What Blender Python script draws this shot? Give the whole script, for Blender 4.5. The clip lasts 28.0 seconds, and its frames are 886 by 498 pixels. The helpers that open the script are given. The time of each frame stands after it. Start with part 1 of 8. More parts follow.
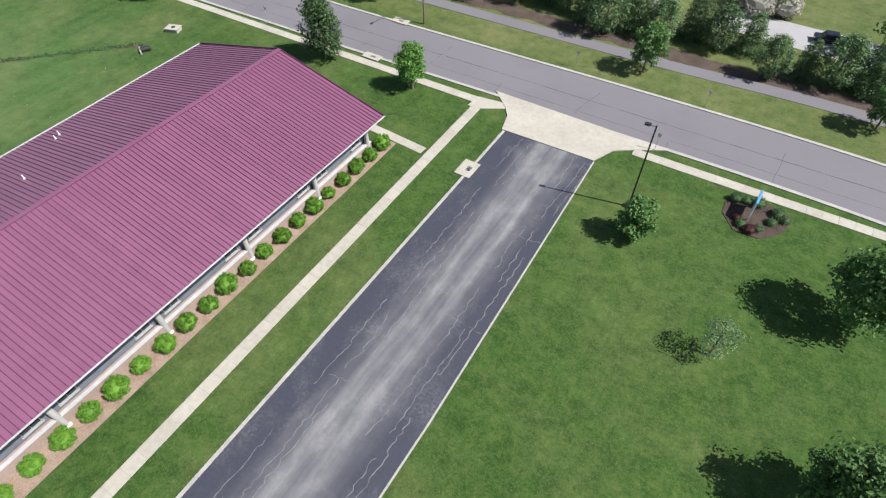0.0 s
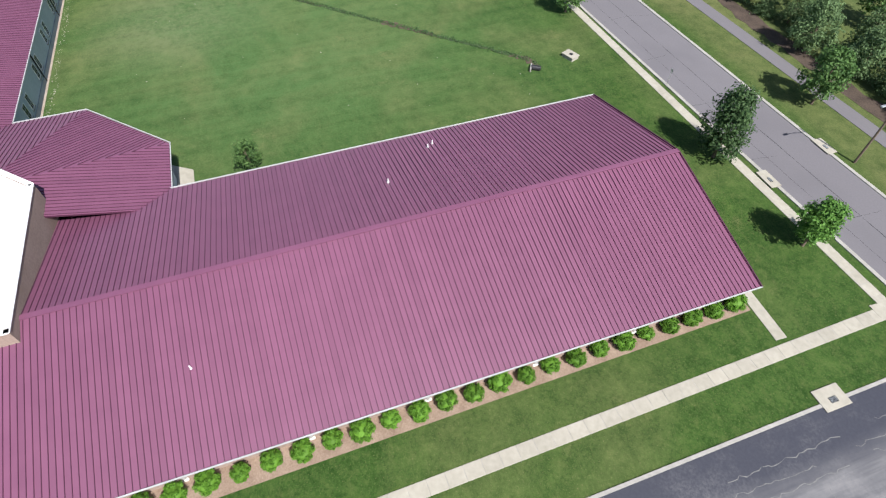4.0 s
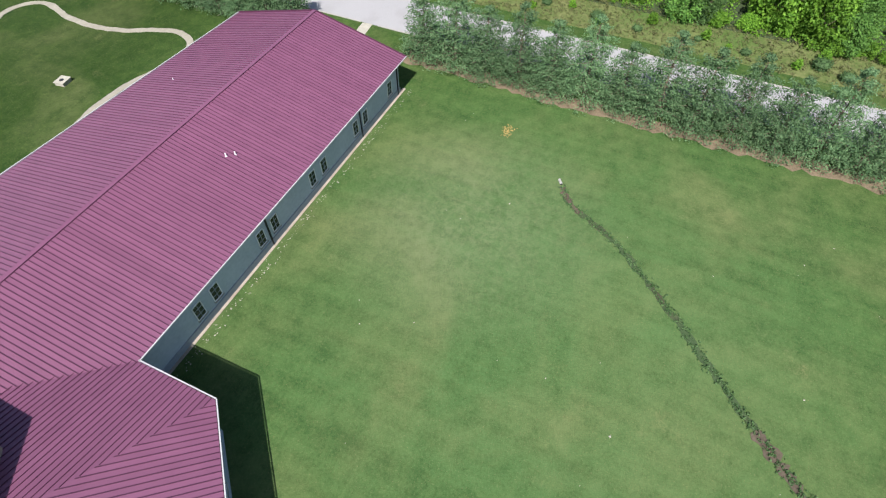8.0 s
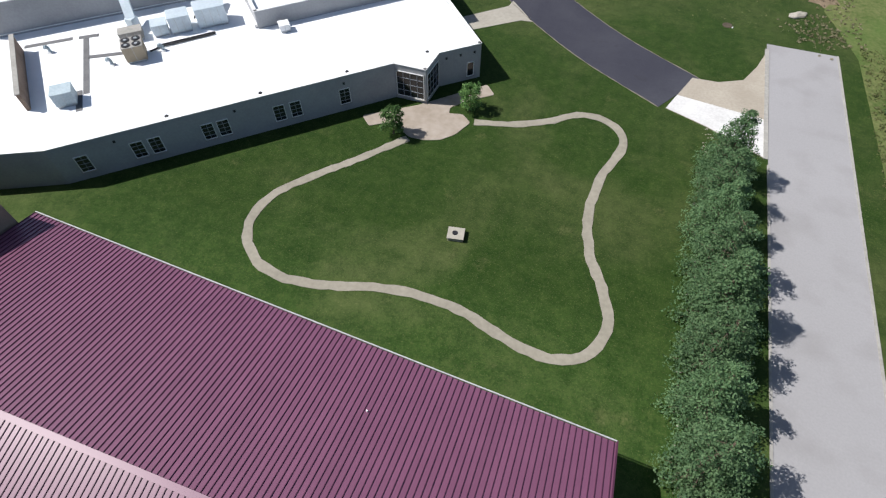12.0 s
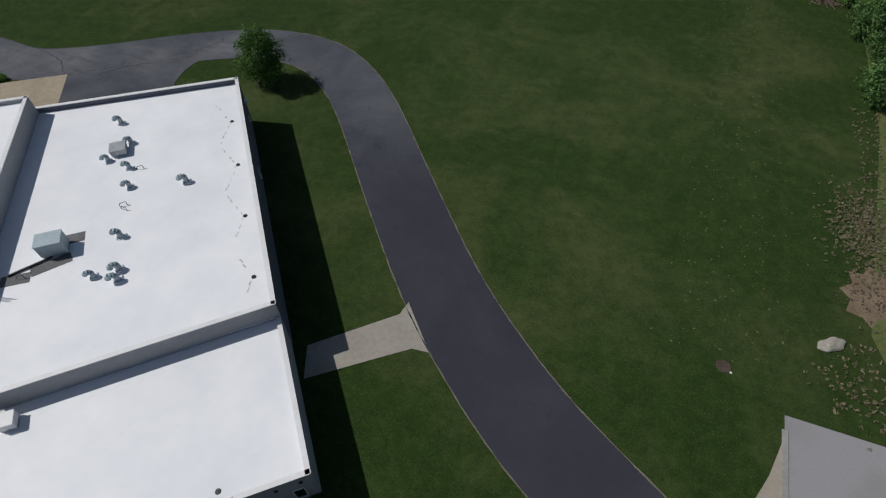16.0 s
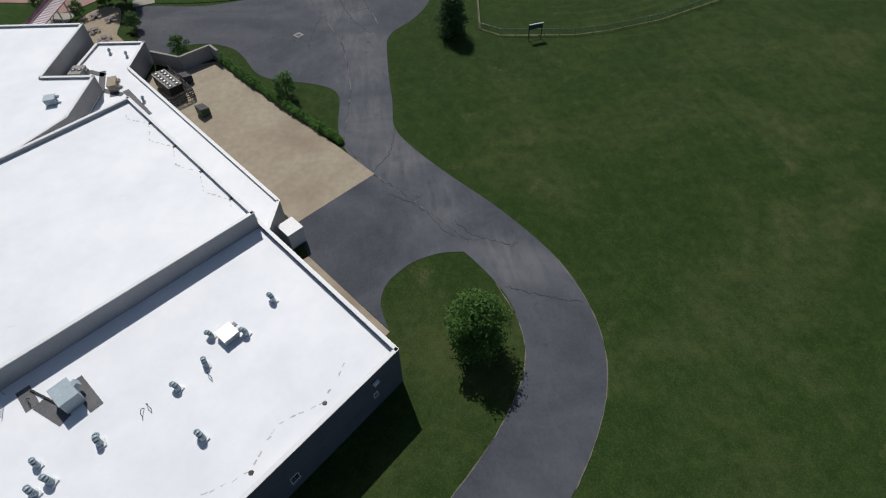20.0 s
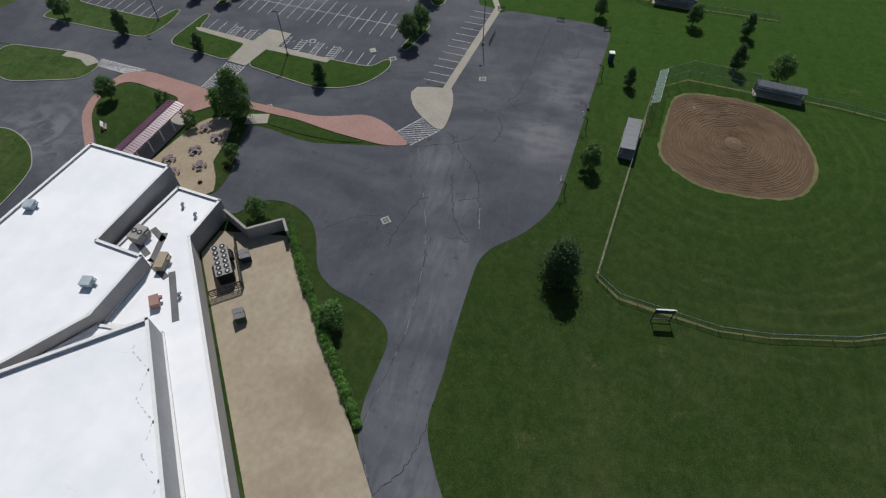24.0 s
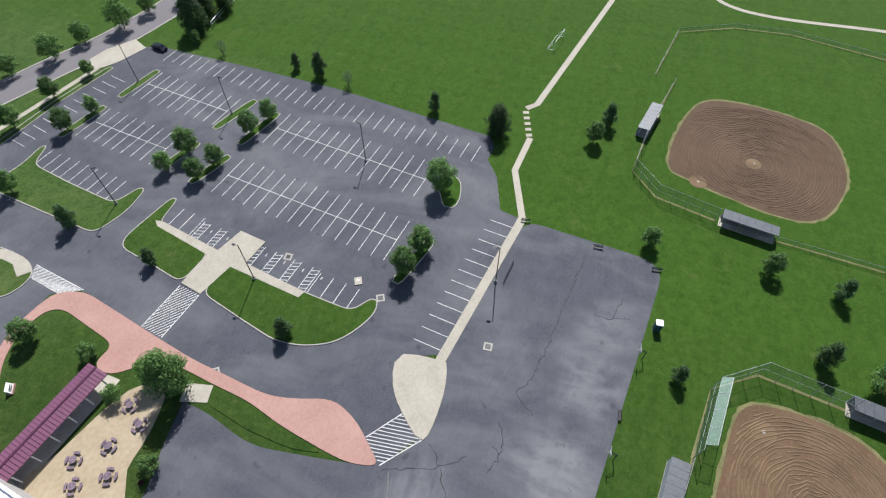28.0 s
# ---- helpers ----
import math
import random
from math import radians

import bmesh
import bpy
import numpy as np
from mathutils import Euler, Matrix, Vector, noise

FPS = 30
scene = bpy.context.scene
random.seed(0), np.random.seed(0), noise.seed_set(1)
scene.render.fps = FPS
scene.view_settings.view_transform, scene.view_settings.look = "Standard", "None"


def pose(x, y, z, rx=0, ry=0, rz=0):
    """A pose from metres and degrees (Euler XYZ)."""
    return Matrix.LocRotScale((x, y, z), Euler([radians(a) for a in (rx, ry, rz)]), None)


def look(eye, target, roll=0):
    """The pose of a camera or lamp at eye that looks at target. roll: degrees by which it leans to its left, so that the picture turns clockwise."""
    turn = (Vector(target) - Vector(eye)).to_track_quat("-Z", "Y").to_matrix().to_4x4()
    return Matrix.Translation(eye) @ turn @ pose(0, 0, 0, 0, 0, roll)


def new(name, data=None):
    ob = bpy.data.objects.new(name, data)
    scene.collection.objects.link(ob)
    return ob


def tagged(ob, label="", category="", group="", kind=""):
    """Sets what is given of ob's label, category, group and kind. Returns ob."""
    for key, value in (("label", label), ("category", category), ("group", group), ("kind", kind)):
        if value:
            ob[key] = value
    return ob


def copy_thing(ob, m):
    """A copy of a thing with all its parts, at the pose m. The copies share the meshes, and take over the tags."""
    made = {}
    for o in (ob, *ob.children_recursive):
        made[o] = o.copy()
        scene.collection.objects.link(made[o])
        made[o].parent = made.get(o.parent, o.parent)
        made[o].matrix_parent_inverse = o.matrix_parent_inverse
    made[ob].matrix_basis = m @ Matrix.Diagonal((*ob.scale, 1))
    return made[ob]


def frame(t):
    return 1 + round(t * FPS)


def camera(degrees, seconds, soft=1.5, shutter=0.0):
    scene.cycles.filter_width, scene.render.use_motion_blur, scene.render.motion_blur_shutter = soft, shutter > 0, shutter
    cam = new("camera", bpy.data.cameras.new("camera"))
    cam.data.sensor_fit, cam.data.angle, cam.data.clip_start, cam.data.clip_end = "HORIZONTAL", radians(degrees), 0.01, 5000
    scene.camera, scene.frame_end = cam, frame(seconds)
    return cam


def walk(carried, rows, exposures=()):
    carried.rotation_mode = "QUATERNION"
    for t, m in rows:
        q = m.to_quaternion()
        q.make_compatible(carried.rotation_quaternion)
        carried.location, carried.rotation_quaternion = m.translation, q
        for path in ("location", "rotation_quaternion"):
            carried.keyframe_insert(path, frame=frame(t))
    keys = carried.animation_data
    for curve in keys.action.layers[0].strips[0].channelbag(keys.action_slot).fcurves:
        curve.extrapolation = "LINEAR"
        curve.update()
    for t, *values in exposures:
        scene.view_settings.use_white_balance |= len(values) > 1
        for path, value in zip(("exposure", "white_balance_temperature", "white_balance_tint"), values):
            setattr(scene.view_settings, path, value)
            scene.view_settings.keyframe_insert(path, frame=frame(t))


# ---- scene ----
cam = camera(78.5, 28.0, soft=1.25)
PATH = [
    (0, (0.826, -3.322, 41.12), (0.113, -2.247, 39.59), -1.2),
    (0.5, (-0.837, -3.581, 41.391), (-1.544, -2.505, 39.861), -1.0),
    (1, (-1.777, -3.439, 41.397), (-2.608, -2.455, 39.868), -0.7),
    (1.5, (-2.011, -3.158, 41.471), (-2.996, -2.333, 39.939), -0.1),
    (2, (-2.604, -3.275, 41.8), (-3.671, -2.565, 40.264), 0.1),
    (2.5, (-4.292, -3.33, 42.273), (-5.391, -2.68, 40.734), 0.4),
    (3, (-7.113, -2.878, 43.028), (-8.241, -2.301, 41.48), 0.3),
    (3.5, (-10.65, -1.82, 43.62), (-11.811, -1.337, 42.066), 0.3),
    (4, (-15.083, -0.446, 43.762), (-16.273, -0.032, 42.209), 0.0),
    (4.4, (-19.283, 0.576, 43.588), (-20.488, 0.94, 42.034), -0.0),
    (6.5, (-47.026, 4.204, 44.938), (-48.245, 4.437, 43.37), -0.3),
    (7, (-54.11, 4.018, 44.512), (-55.361, 3.992, 42.952), -0.3),
    (7.5, (-62.331, 2.425, 44.443), (-63.489, 1.989, 42.872), 0.1),
    (8, (-70.109, 0.371, 45.0), (-71.222, -0.145, 43.42), -0.2),
    (8.5, (-78.152, -3.064, 45.628), (-79.243, -3.572, 44.031), -0.4),
    (9, (-86.022, -7.212, 46.377), (-87.053, -7.78, 44.76), -0.3),
    (9.5, (-93.563, -12.223, 47.189), (-94.464, -12.927, 45.548), -0.3),
    (10, (-100.882, -17.404, 47.251), (-101.664, -18.22, 45.601), -0.8),
    (10.5, (-106.797, -23.039, 46.599), (-107.469, -23.955, 44.953), -0.8),
    (11, (-111.552, -28.848, 45.899), (-111.972, -29.928, 44.269), -0.9),
    (11.5, (-114.55, -34.849, 45.218), (-114.488, -36.02, 43.598), 0.3),
    (13.5, (-119.543, -58.177, 43.333), (-118.868, -59.261, 41.793), 0.3),
    (14, (-119.234, -64.589, 43.98), (-118.551, -65.673, 42.445), 0.5),
    (14.5, (-118.403, -71.25, 45.018), (-117.721, -72.333, 43.48), 0.5),
    (15, (-117.42, -78.191, 46.107), (-116.772, -79.288, 44.565), 0.3),
    (15.5, (-116.442, -85.289, 47.124), (-115.917, -86.446, 45.58), -0.4),
    (16, (-115.318, -92.526, 48.43), (-114.854, -93.704, 46.882), -0.7),
    (16.5, (-113.9, -99.7, 49.806), (-113.446, -100.878, 48.254), -0.7),
    (17, (-112.087, -106.244, 50.589), (-111.639, -107.447, 49.055), -0.3),
    (17.5, (-110.684, -112.072, 50.913), (-110.142, -113.286, 49.419), 0.2),
    (18, (-109.116, -117.957, 51.236), (-108.303, -119.001, 49.736), -0.1),
    (18.5, (-106.557, -124.455, 51.802), (-105.558, -125.326, 50.304), 0.5),
    (19, (-102.883, -130.96, 52.906), (-101.851, -131.772, 51.397), 0.2),
    (19.5, (-98.573, -137.065, 53.968), (-97.447, -137.701, 52.443), -0.5),
    (20, (-94.058, -142.199, 55.144), (-92.794, -142.402, 53.608), -0.6),
    (20.5, (-88.854, -146.056, 56.626), (-87.582, -145.968, 55.084), -0.3),
    (21, (-83.357, -148.783, 58.496), (-82.099, -148.626, 56.949), -0.4),
    (21.5, (-77.473, -150.621, 60.568), (-76.229, -150.449, 59.012), -0.6),
    (23.5, (-52.739, -153.733, 68.815), (-51.531, -153.513, 67.236), -0.1),
    (24, (-46.044, -153.846, 70.538), (-44.858, -153.567, 68.952), -0.2),
    (24.5, (-39.169, -153.797, 72.17), (-38.0, -153.479, 70.579), -0.3),
    (25, (-32.669, -153.562, 73.875), (-31.514, -153.227, 72.277), -0.3),
    (25.5, (-25.544, -153.006, 75.545), (-24.406, -152.654, 73.938), -0.4),
    (26, (-18.235, -151.974, 77.223), (-17.115, -151.614, 75.606), -0.3),
    (26.5, (-10.928, -150.733, 78.863), (-9.823, -150.366, 77.237), -0.3),
    (27, (-3.524, -149.19, 80.358), (-2.433, -148.821, 78.723), -0.2),
    (27.5, (4.29, -147.602, 81.772), (5.401, -147.219, 80.153), -0.1),
    (28, (11.374, -146.03, 83.251), (12.513, -145.632, 81.655), 0.0),
]
EXPOSURES = [(0, 0.86), (3, 0.8), (4.5, 0.86), (9.5, 0.98), (11, 0.82), (12.5, 0.2), (14, -0.3), (15, -0.75), (16, -0.78), (17, -0.5), (18, -0.15), (19, -0.25), (20, -0.5), (21, -0.93), (23.5, -0.6), (25, -0.25), (26, -0.05), (28, 0.65)]
walk(cam, [(t, look(eye, target, roll)) for t, eye, target, roll in PATH], EXPOSURES)

# ---- world and sun ----
SUN_UP, SUN_AZ = 50.5, 12.5          # degrees above the ground, and from +x towards +y
world = bpy.data.worlds.new("world")
scene.world = world
world.use_nodes = True
sky = world.node_tree.nodes.new("ShaderNodeTexSky")
sky.sky_type, sky.sun_disc = "NISHITA", False
sky.sun_elevation, sky.sun_rotation = radians(SUN_UP), radians(90 - SUN_AZ)
background = world.node_tree.nodes["Background"]
background.inputs["Strength"].default_value = 0.07
world.node_tree.links.new(sky.outputs["Color"], background.inputs["Color"])
sun_data = bpy.data.lights.new("sun", "SUN")
sun_data.energy, sun_data.angle, sun_data.color = 4.6, radians(0.53), (1.0, 0.975, 0.94)
sun = new("sun", sun_data)
up, az = radians(SUN_UP), radians(SUN_AZ)
sun_dir = Vector((math.cos(up) * math.cos(az), math.cos(up) * math.sin(az), math.sin(up)))
sun.matrix_world = look(sun_dir * 300, (0, 0, 0))

# ---- materials ----
def material(name, dark, light, rough=0.8, coarse=0.15, fine=3.0, bump=0.15, metal=0.0, detail=6.0, third=None, third_scale=0.03, third_amount=0.5, jitter=0.0, dist=0.05, lo=0.35, hi=0.65, spec=0.4):
    """A surface with variation at a coarse and a fine scale (in cycles a metre), a third colour in wide patches, and relief."""
    m = bpy.data.materials.new(name)
    m.use_nodes = True
    nt = m.node_tree
    n, link = nt.nodes, nt.links.new
    bsdf = n["Principled BSDF"]
    geo = n.new("ShaderNodeNewGeometry")

    def noise_of(scale, det):
        t = n.new("ShaderNodeTexNoise")
        t.inputs["Scale"].default_value, t.inputs["Detail"].default_value = scale, det
        link(geo.outputs["Position"], t.inputs["Vector"])
        return t.outputs["Fac"]

    a, b = noise_of(coarse, detail), noise_of(fine, 4.0)
    mixed = n.new("ShaderNodeMath")
    mixed.operation = "MULTIPLY_ADD"
    link(b, mixed.inputs[0])
    mixed.inputs[1].default_value = 0.5
    half = n.new("ShaderNodeMath")
    half.operation = "MULTIPLY"
    link(a, half.inputs[0])
    half.inputs[1].default_value = 0.5
    link(half.outputs[0], mixed.inputs[2])
    ramp = n.new("ShaderNodeMapRange")
    ramp.inputs["From Min"].default_value, ramp.inputs["From Max"].default_value = lo, hi
    link(mixed.outputs[0], ramp.inputs["Value"])
    mix = n.new("ShaderNodeMix")
    mix.data_type = "RGBA"
    mix.inputs[6].default_value, mix.inputs[7].default_value = (*dark, 1), (*light, 1)
    link(ramp.outputs[0], mix.inputs[0])
    colour = mix.outputs[2]
    if third:
        c = noise_of(third_scale, 5.0)
        r2 = n.new("ShaderNodeMapRange")
        r2.inputs["From Min"].default_value, r2.inputs["From Max"].default_value = 0.5, 0.68
        r2.inputs["To Max"].default_value = third_amount
        link(c, r2.inputs["Value"])
        m3 = n.new("ShaderNodeMix")
        m3.data_type = "RGBA"
        link(r2.outputs[0], m3.inputs[0])
        link(colour, m3.inputs[6])
        m3.inputs[7].default_value = (*third, 1)
        colour = m3.outputs[2]
    if jitter:
        info = n.new("ShaderNodeObjectInfo")
        mr = n.new("ShaderNodeMapRange")
        mr.inputs["To Min"].default_value, mr.inputs["To Max"].default_value = 1 - jitter, 1 + jitter
        link(info.outputs["Random"], mr.inputs["Value"])
        hsv = n.new("ShaderNodeHueSaturation")
        link(mr.outputs[0], hsv.inputs["Value"])
        link(colour, hsv.inputs["Color"])
        colour = hsv.outputs["Color"]
    link(colour, bsdf.inputs["Base Color"])
    bsdf.inputs["Roughness"].default_value, bsdf.inputs["Metallic"].default_value = rough, metal
    bsdf.inputs["Specular IOR Level"].default_value = spec
    if bump:
        bp = n.new("ShaderNodeBump")
        bp.inputs["Strength"].default_value, bp.inputs["Distance"].default_value = bump, dist
        link(mixed.outputs[0], bp.inputs["Height"])
        link(bp.outputs["Normal"], bsdf.inputs["Normal"])
    return m


SEALED = material("sealed asphalt", (0.022, 0.024, 0.036), (0.04, 0.042, 0.056), 0.6, 0.2, 2.5, 0.15)
ROAD = material("pale street asphalt", (0.13, 0.122, 0.134), (0.15, 0.142, 0.155), 0.9, 0.06, 5.0, 0.1, third=(0.115, 0.109, 0.12), third_scale=0.12, third_amount=0.5)
GREY_ROAD = material("bleached road", (0.275, 0.268, 0.275), (0.31, 0.302, 0.31), 0.9, 0.06, 5.0, 0.08, third=(0.21, 0.2, 0.2), third_scale=0.2, third_amount=0.4)
CONCRETE = material("pale concrete", (0.3, 0.275, 0.235), (0.38, 0.355, 0.305), 0.85, 0.3, 2.0, 0.1, jitter=0.06)
YARD = material("yard concrete", (0.3, 0.25, 0.18), (0.4, 0.34, 0.25), 0.85, 0.15, 1.0, 0.1, third=(0.2, 0.15, 0.1), third_scale=0.08, third_amount=0.5)
KERB = material("kerb concrete", (0.26, 0.25, 0.23), (0.36, 0.345, 0.32), 0.9, 0.5, 3.0, 0.1)
BRICKRED = material("pink stamped concrete", (0.29, 0.165, 0.14), (0.36, 0.22, 0.19), 0.85, 0.2, 2.0, 0.12)
SAND = material("raked clay", (0.24, 0.15, 0.09), (0.33, 0.22, 0.14), 0.95, 0.1, 1.5, 0.3)
METAL_ROOF = material("plum metal roof", (0.15, 0.055, 0.102), (0.172, 0.065, 0.117), 0.38, 0.06, 0.6, 0.02, jitter=0.06, spec=0.6)
METAL_RIB = material("plum metal seam", (0.06, 0.018, 0.04), (0.08, 0.026, 0.052), 0.42, 0.1, 0.6, 0.0)
WHITE_TRIM = material("white painted trim", (0.7, 0.7, 0.7), (0.8, 0.8, 0.8), 0.5, 0.5, 3.0, 0.0)
BLOCK = material("grey blockwork", (0.3, 0.29, 0.29), (0.38, 0.37, 0.36), 0.9, 0.4, 4.0, 0.1)
BRICK_LIGHT = material("pale pink brick", (0.25, 0.185, 0.155), (0.33, 0.25, 0.215), 0.9, 0.5, 6.0, 0.1)
GREYPANEL = material("grey wall panel", (0.22, 0.245, 0.285), (0.28, 0.305, 0.345), 0.7, 0.4, 3.0, 0.05)
DARK = material("dark metal", (0.02, 0.02, 0.022), (0.04, 0.04, 0.045), 0.5, 1.0, 5.0, 0.0, metal=0.4)
GALV = material("galvanised metal", (0.35, 0.37, 0.38), (0.5, 0.52, 0.53), 0.45, 1.0, 6.0, 0.0, metal=0.6)
PAINT = material("worn white paint", (0.42, 0.42, 0.42), (0.62, 0.62, 0.62), 0.8, 0.6, 8.0, 0.05)
GLASS = material("dark window glass", (0.01, 0.012, 0.016), (0.02, 0.024, 0.03), 0.08, 0.2, 1.0, 0.0, spec=0.6)
MULCH = material("bark mulch", (0.17, 0.115, 0.085), (0.3, 0.225, 0.175), 0.95, 0.6, 9.0, 0.6)
BARK = material("tree bark", (0.09, 0.065, 0.045), (0.17, 0.13, 0.1), 0.9, 1.0, 9.0, 0.4)
MEADOW = material("rough meadow", (0.06, 0.095, 0.025), (0.15, 0.16, 0.065), 0.95, 0.2, 1.8, 0.8, third=(0.06, 0.12, 0.025), third_scale=0.06, third_amount=0.7, dist=0.3, spec=0.1)


# blockwork with the shade of the gymnasium's outer walls in its colour
BLOCK_SHADED = material("shaded blue-grey blockwork", (0.1, 0.11, 0.14), (0.14, 0.15, 0.18), 0.9, 0.4, 4.0, 0.1)


BLUEWALL = material("pale blue-grey wall panel", (0.34, 0.38, 0.44), (0.42, 0.46, 0.52), 0.7, 0.4, 3.0, 0.05)
GUTTER = material("off-white gutter metal", (0.36, 0.36, 0.37), (0.46, 0.46, 0.47), 0.5, 0.5, 3.0, 0.0)


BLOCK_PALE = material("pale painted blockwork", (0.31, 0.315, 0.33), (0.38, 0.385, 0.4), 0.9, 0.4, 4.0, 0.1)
APRON = material("pale apron concrete", (0.31, 0.27, 0.22), (0.39, 0.35, 0.29), 0.85, 0.2, 3.0, 0.1, third=(0.3, 0.26, 0.21), third_scale=0.15, third_amount=0.6)


SLATE = material("slate grey wall panel", (0.1, 0.112, 0.135), (0.14, 0.152, 0.178), 0.7, 0.4, 3.0, 0.05)


# ---- mesh tools ----
def finish(name, bm, mat, parent=None, label="", smooth=False):
    me = bpy.data.meshes.new(name)
    bm.to_mesh(me)
    bm.free()
    for m in (mat if isinstance(mat, (list, tuple)) else [mat]):
        me.materials.append(m)
    if smooth:
        me.polygons.foreach_set("use_smooth", [True] * len(me.polygons))
    ob = new(name, me)
    if parent:
        ob.parent = parent
    if label:
        ob["label"] = label
    return ob


part = finish


def thing(name, x, y, z, label, category, group="", turn=0.0, kind=""):
    e = new(name)
    e.empty_display_size = 0.5
    e.matrix_basis = pose(x, y, z, 0, 0, turn)
    return tagged(e, label, category, group, kind)


def box(bm, size, at, bevel=0.0, turn=0.0, tilt=0.0):
    m = Matrix.Translation(at) @ Matrix.Rotation(radians(turn), 4, "Z") @ Matrix.Rotation(radians(tilt), 4, "X") @ Matrix.Diagonal((*size, 1))
    r = bmesh.ops.create_cube(bm, size=1, matrix=m)
    if bevel:
        es = list({e for v in r["verts"] for e in v.link_edges})
        bmesh.ops.bevel(bm, geom=es, offset=bevel, segments=1, affect="EDGES")
    return bm


def rod(bm, a, b, r1, r2=None, sides=8):
    a, b = Vector(a), Vector(b)
    d = b - a
    m = Matrix.Translation((a + b) / 2) @ d.to_track_quat("Z", "Y").to_matrix().to_4x4()
    bmesh.ops.create_cone(bm, cap_ends=True, segments=sides, radius1=r1, radius2=r1 if r2 is None else r2, depth=d.length, matrix=m)
    return bm


def smooth_line(pts, step=1.5, closed=False):
    """Points along a rounded line through pts."""
    p = [Vector((*q, 0)[:3]) for q in pts]
    n = len(p)
    out = []
    for i in range(n if closed else n - 1):
        p1, p2 = p[i], p[(i + 1) % n]
        p0 = p[i - 1] if closed or i else p1 * 2 - p2
        p3 = p[(i + 2) % n] if closed or i + 2 < n else p2 * 2 - p1
        k = max(1, int((p2 - p1).length / step))
        for j in range(k):
            t = j / k
            out.append(0.5 * (2 * p1 + (p2 - p0) * t + (2 * p0 - 5 * p1 + 4 * p2 - p3) * t * t + (3 * p1 - p0 - 3 * p2 + p3) * t ** 3))
    if not closed:
        out.append(p[-1])
    return [(v.x, v.y) for v in out]


def soften(pts, reach):
    """The outline with each corner rounded off over at most reach metres."""
    out = []
    n = len(pts)
    for i in range(n):
        p0, p, p1 = Vector(pts[i - 1]), Vector(pts[i]), Vector(pts[(i + 1) % n])
        a = p + (p0 - p).normalized() * min(reach, 0.45 * (p0 - p).length)
        b = p + (p1 - p).normalized() * min(reach, 0.45 * (p1 - p).length)
        for t in (0.0, 0.25, 0.5, 0.75, 1.0):
            q = a * (1 - t) ** 2 + p * 2 * t * (1 - t) + b * t * t
            out.append((q.x, q.y))
    return out


def slab(name, pts, top, thick, mat, parent=None, label="", category="", kind="structure", rounded=False, step=1.5, soft_corner=0.0):
    """A flat plate with the outline pts."""
    if soft_corner:
        pts = soften(pts, soft_corner)
    if rounded:
        pts = smooth_line(pts, step, True)
    bm = bmesh.new()
    vs = [bm.verts.new((x, y, top)) for x, y in pts]
    f = bm.faces.new(vs)
    f.normal_update()
    if f.normal.z < 0:
        f.normal_flip()
    r = bmesh.ops.extrude_face_region(bm, geom=[f])
    for v in r["geom"]:
        if isinstance(v, bmesh.types.BMVert):
            v.co.z = top - thick
    bmesh.ops.recalc_face_normals(bm, faces=bm.faces)
    big = [g for g in bm.faces if len(g.verts) > 4]
    bmesh.ops.triangulate(bm, faces=big)
    ob = finish(name, bm, mat, parent)
    if not parent:
        tagged(ob, label, category, "", kind)
    return ob


def strip(name, pts, width, top, thick, mat, parent=None, label="", category="", kind="structure", rounded=True, step=1.5, closed=False, ragged=0.0, offset=0.0):
    """A band of even width along a line, as a road, a walk or a kerb."""
    line = smooth_line(pts, step, closed) if rounded else list(pts)
    n = len(line)
    rng = random.Random(len(name) * 7 + n)
    bm = bmesh.new()
    rows = []
    for i, (x, y) in enumerate(line):
        a = Vector(line[i - 1] if i or closed else line[i])
        b = Vector(line[(i + 1) % n] if closed or i + 1 < n else line[i])
        d = (b - a).normalized()
        nx, ny = -d.y, d.x
        wl, wr = width / 2 + offset + rng.uniform(-ragged, ragged), width / 2 - offset + rng.uniform(-ragged, ragged)
        rows.append([bm.verts.new((x + nx * s, y + ny * s, z)) for s, z in ((wl, top), (-wr, top), (-wr, top - thick), (wl, top - thick))])
    for i in range(n if closed else n - 1):
        a, b = rows[i], rows[(i + 1) % n]
        for j in range(4):
            k = (j + 1) % 4
            bm.faces.new((a[j], a[k], b[k], b[j]))
    if not closed:
        bm.faces.new(rows[0])
        bm.faces.new(rows[-1][::-1])
    bmesh.ops.recalc_face_normals(bm, faces=bm.faces)
    ob = finish(name, bm, mat, parent)
    if not parent:
        tagged(ob, label, category, "", kind)
    return ob


def clip_poly(poly, a, b, c):
    """The part of a flat outline where a*x + b*y <= c."""
    out = []
    for i, p in enumerate(poly):
        q = poly[(i + 1) % len(poly)]
        dp, dq = a * p[0] + b * p[1] - c, a * q[0] + b * q[1] - c
        if dp <= 0:
            out.append(p)
        if (dp < 0 < dq) or (dq < 0 < dp):
            t = dp / (dp - dq)
            out.append((p[0] + (q[0] - p[0]) * t, p[1] + (q[1] - p[1]) * t))
    return out



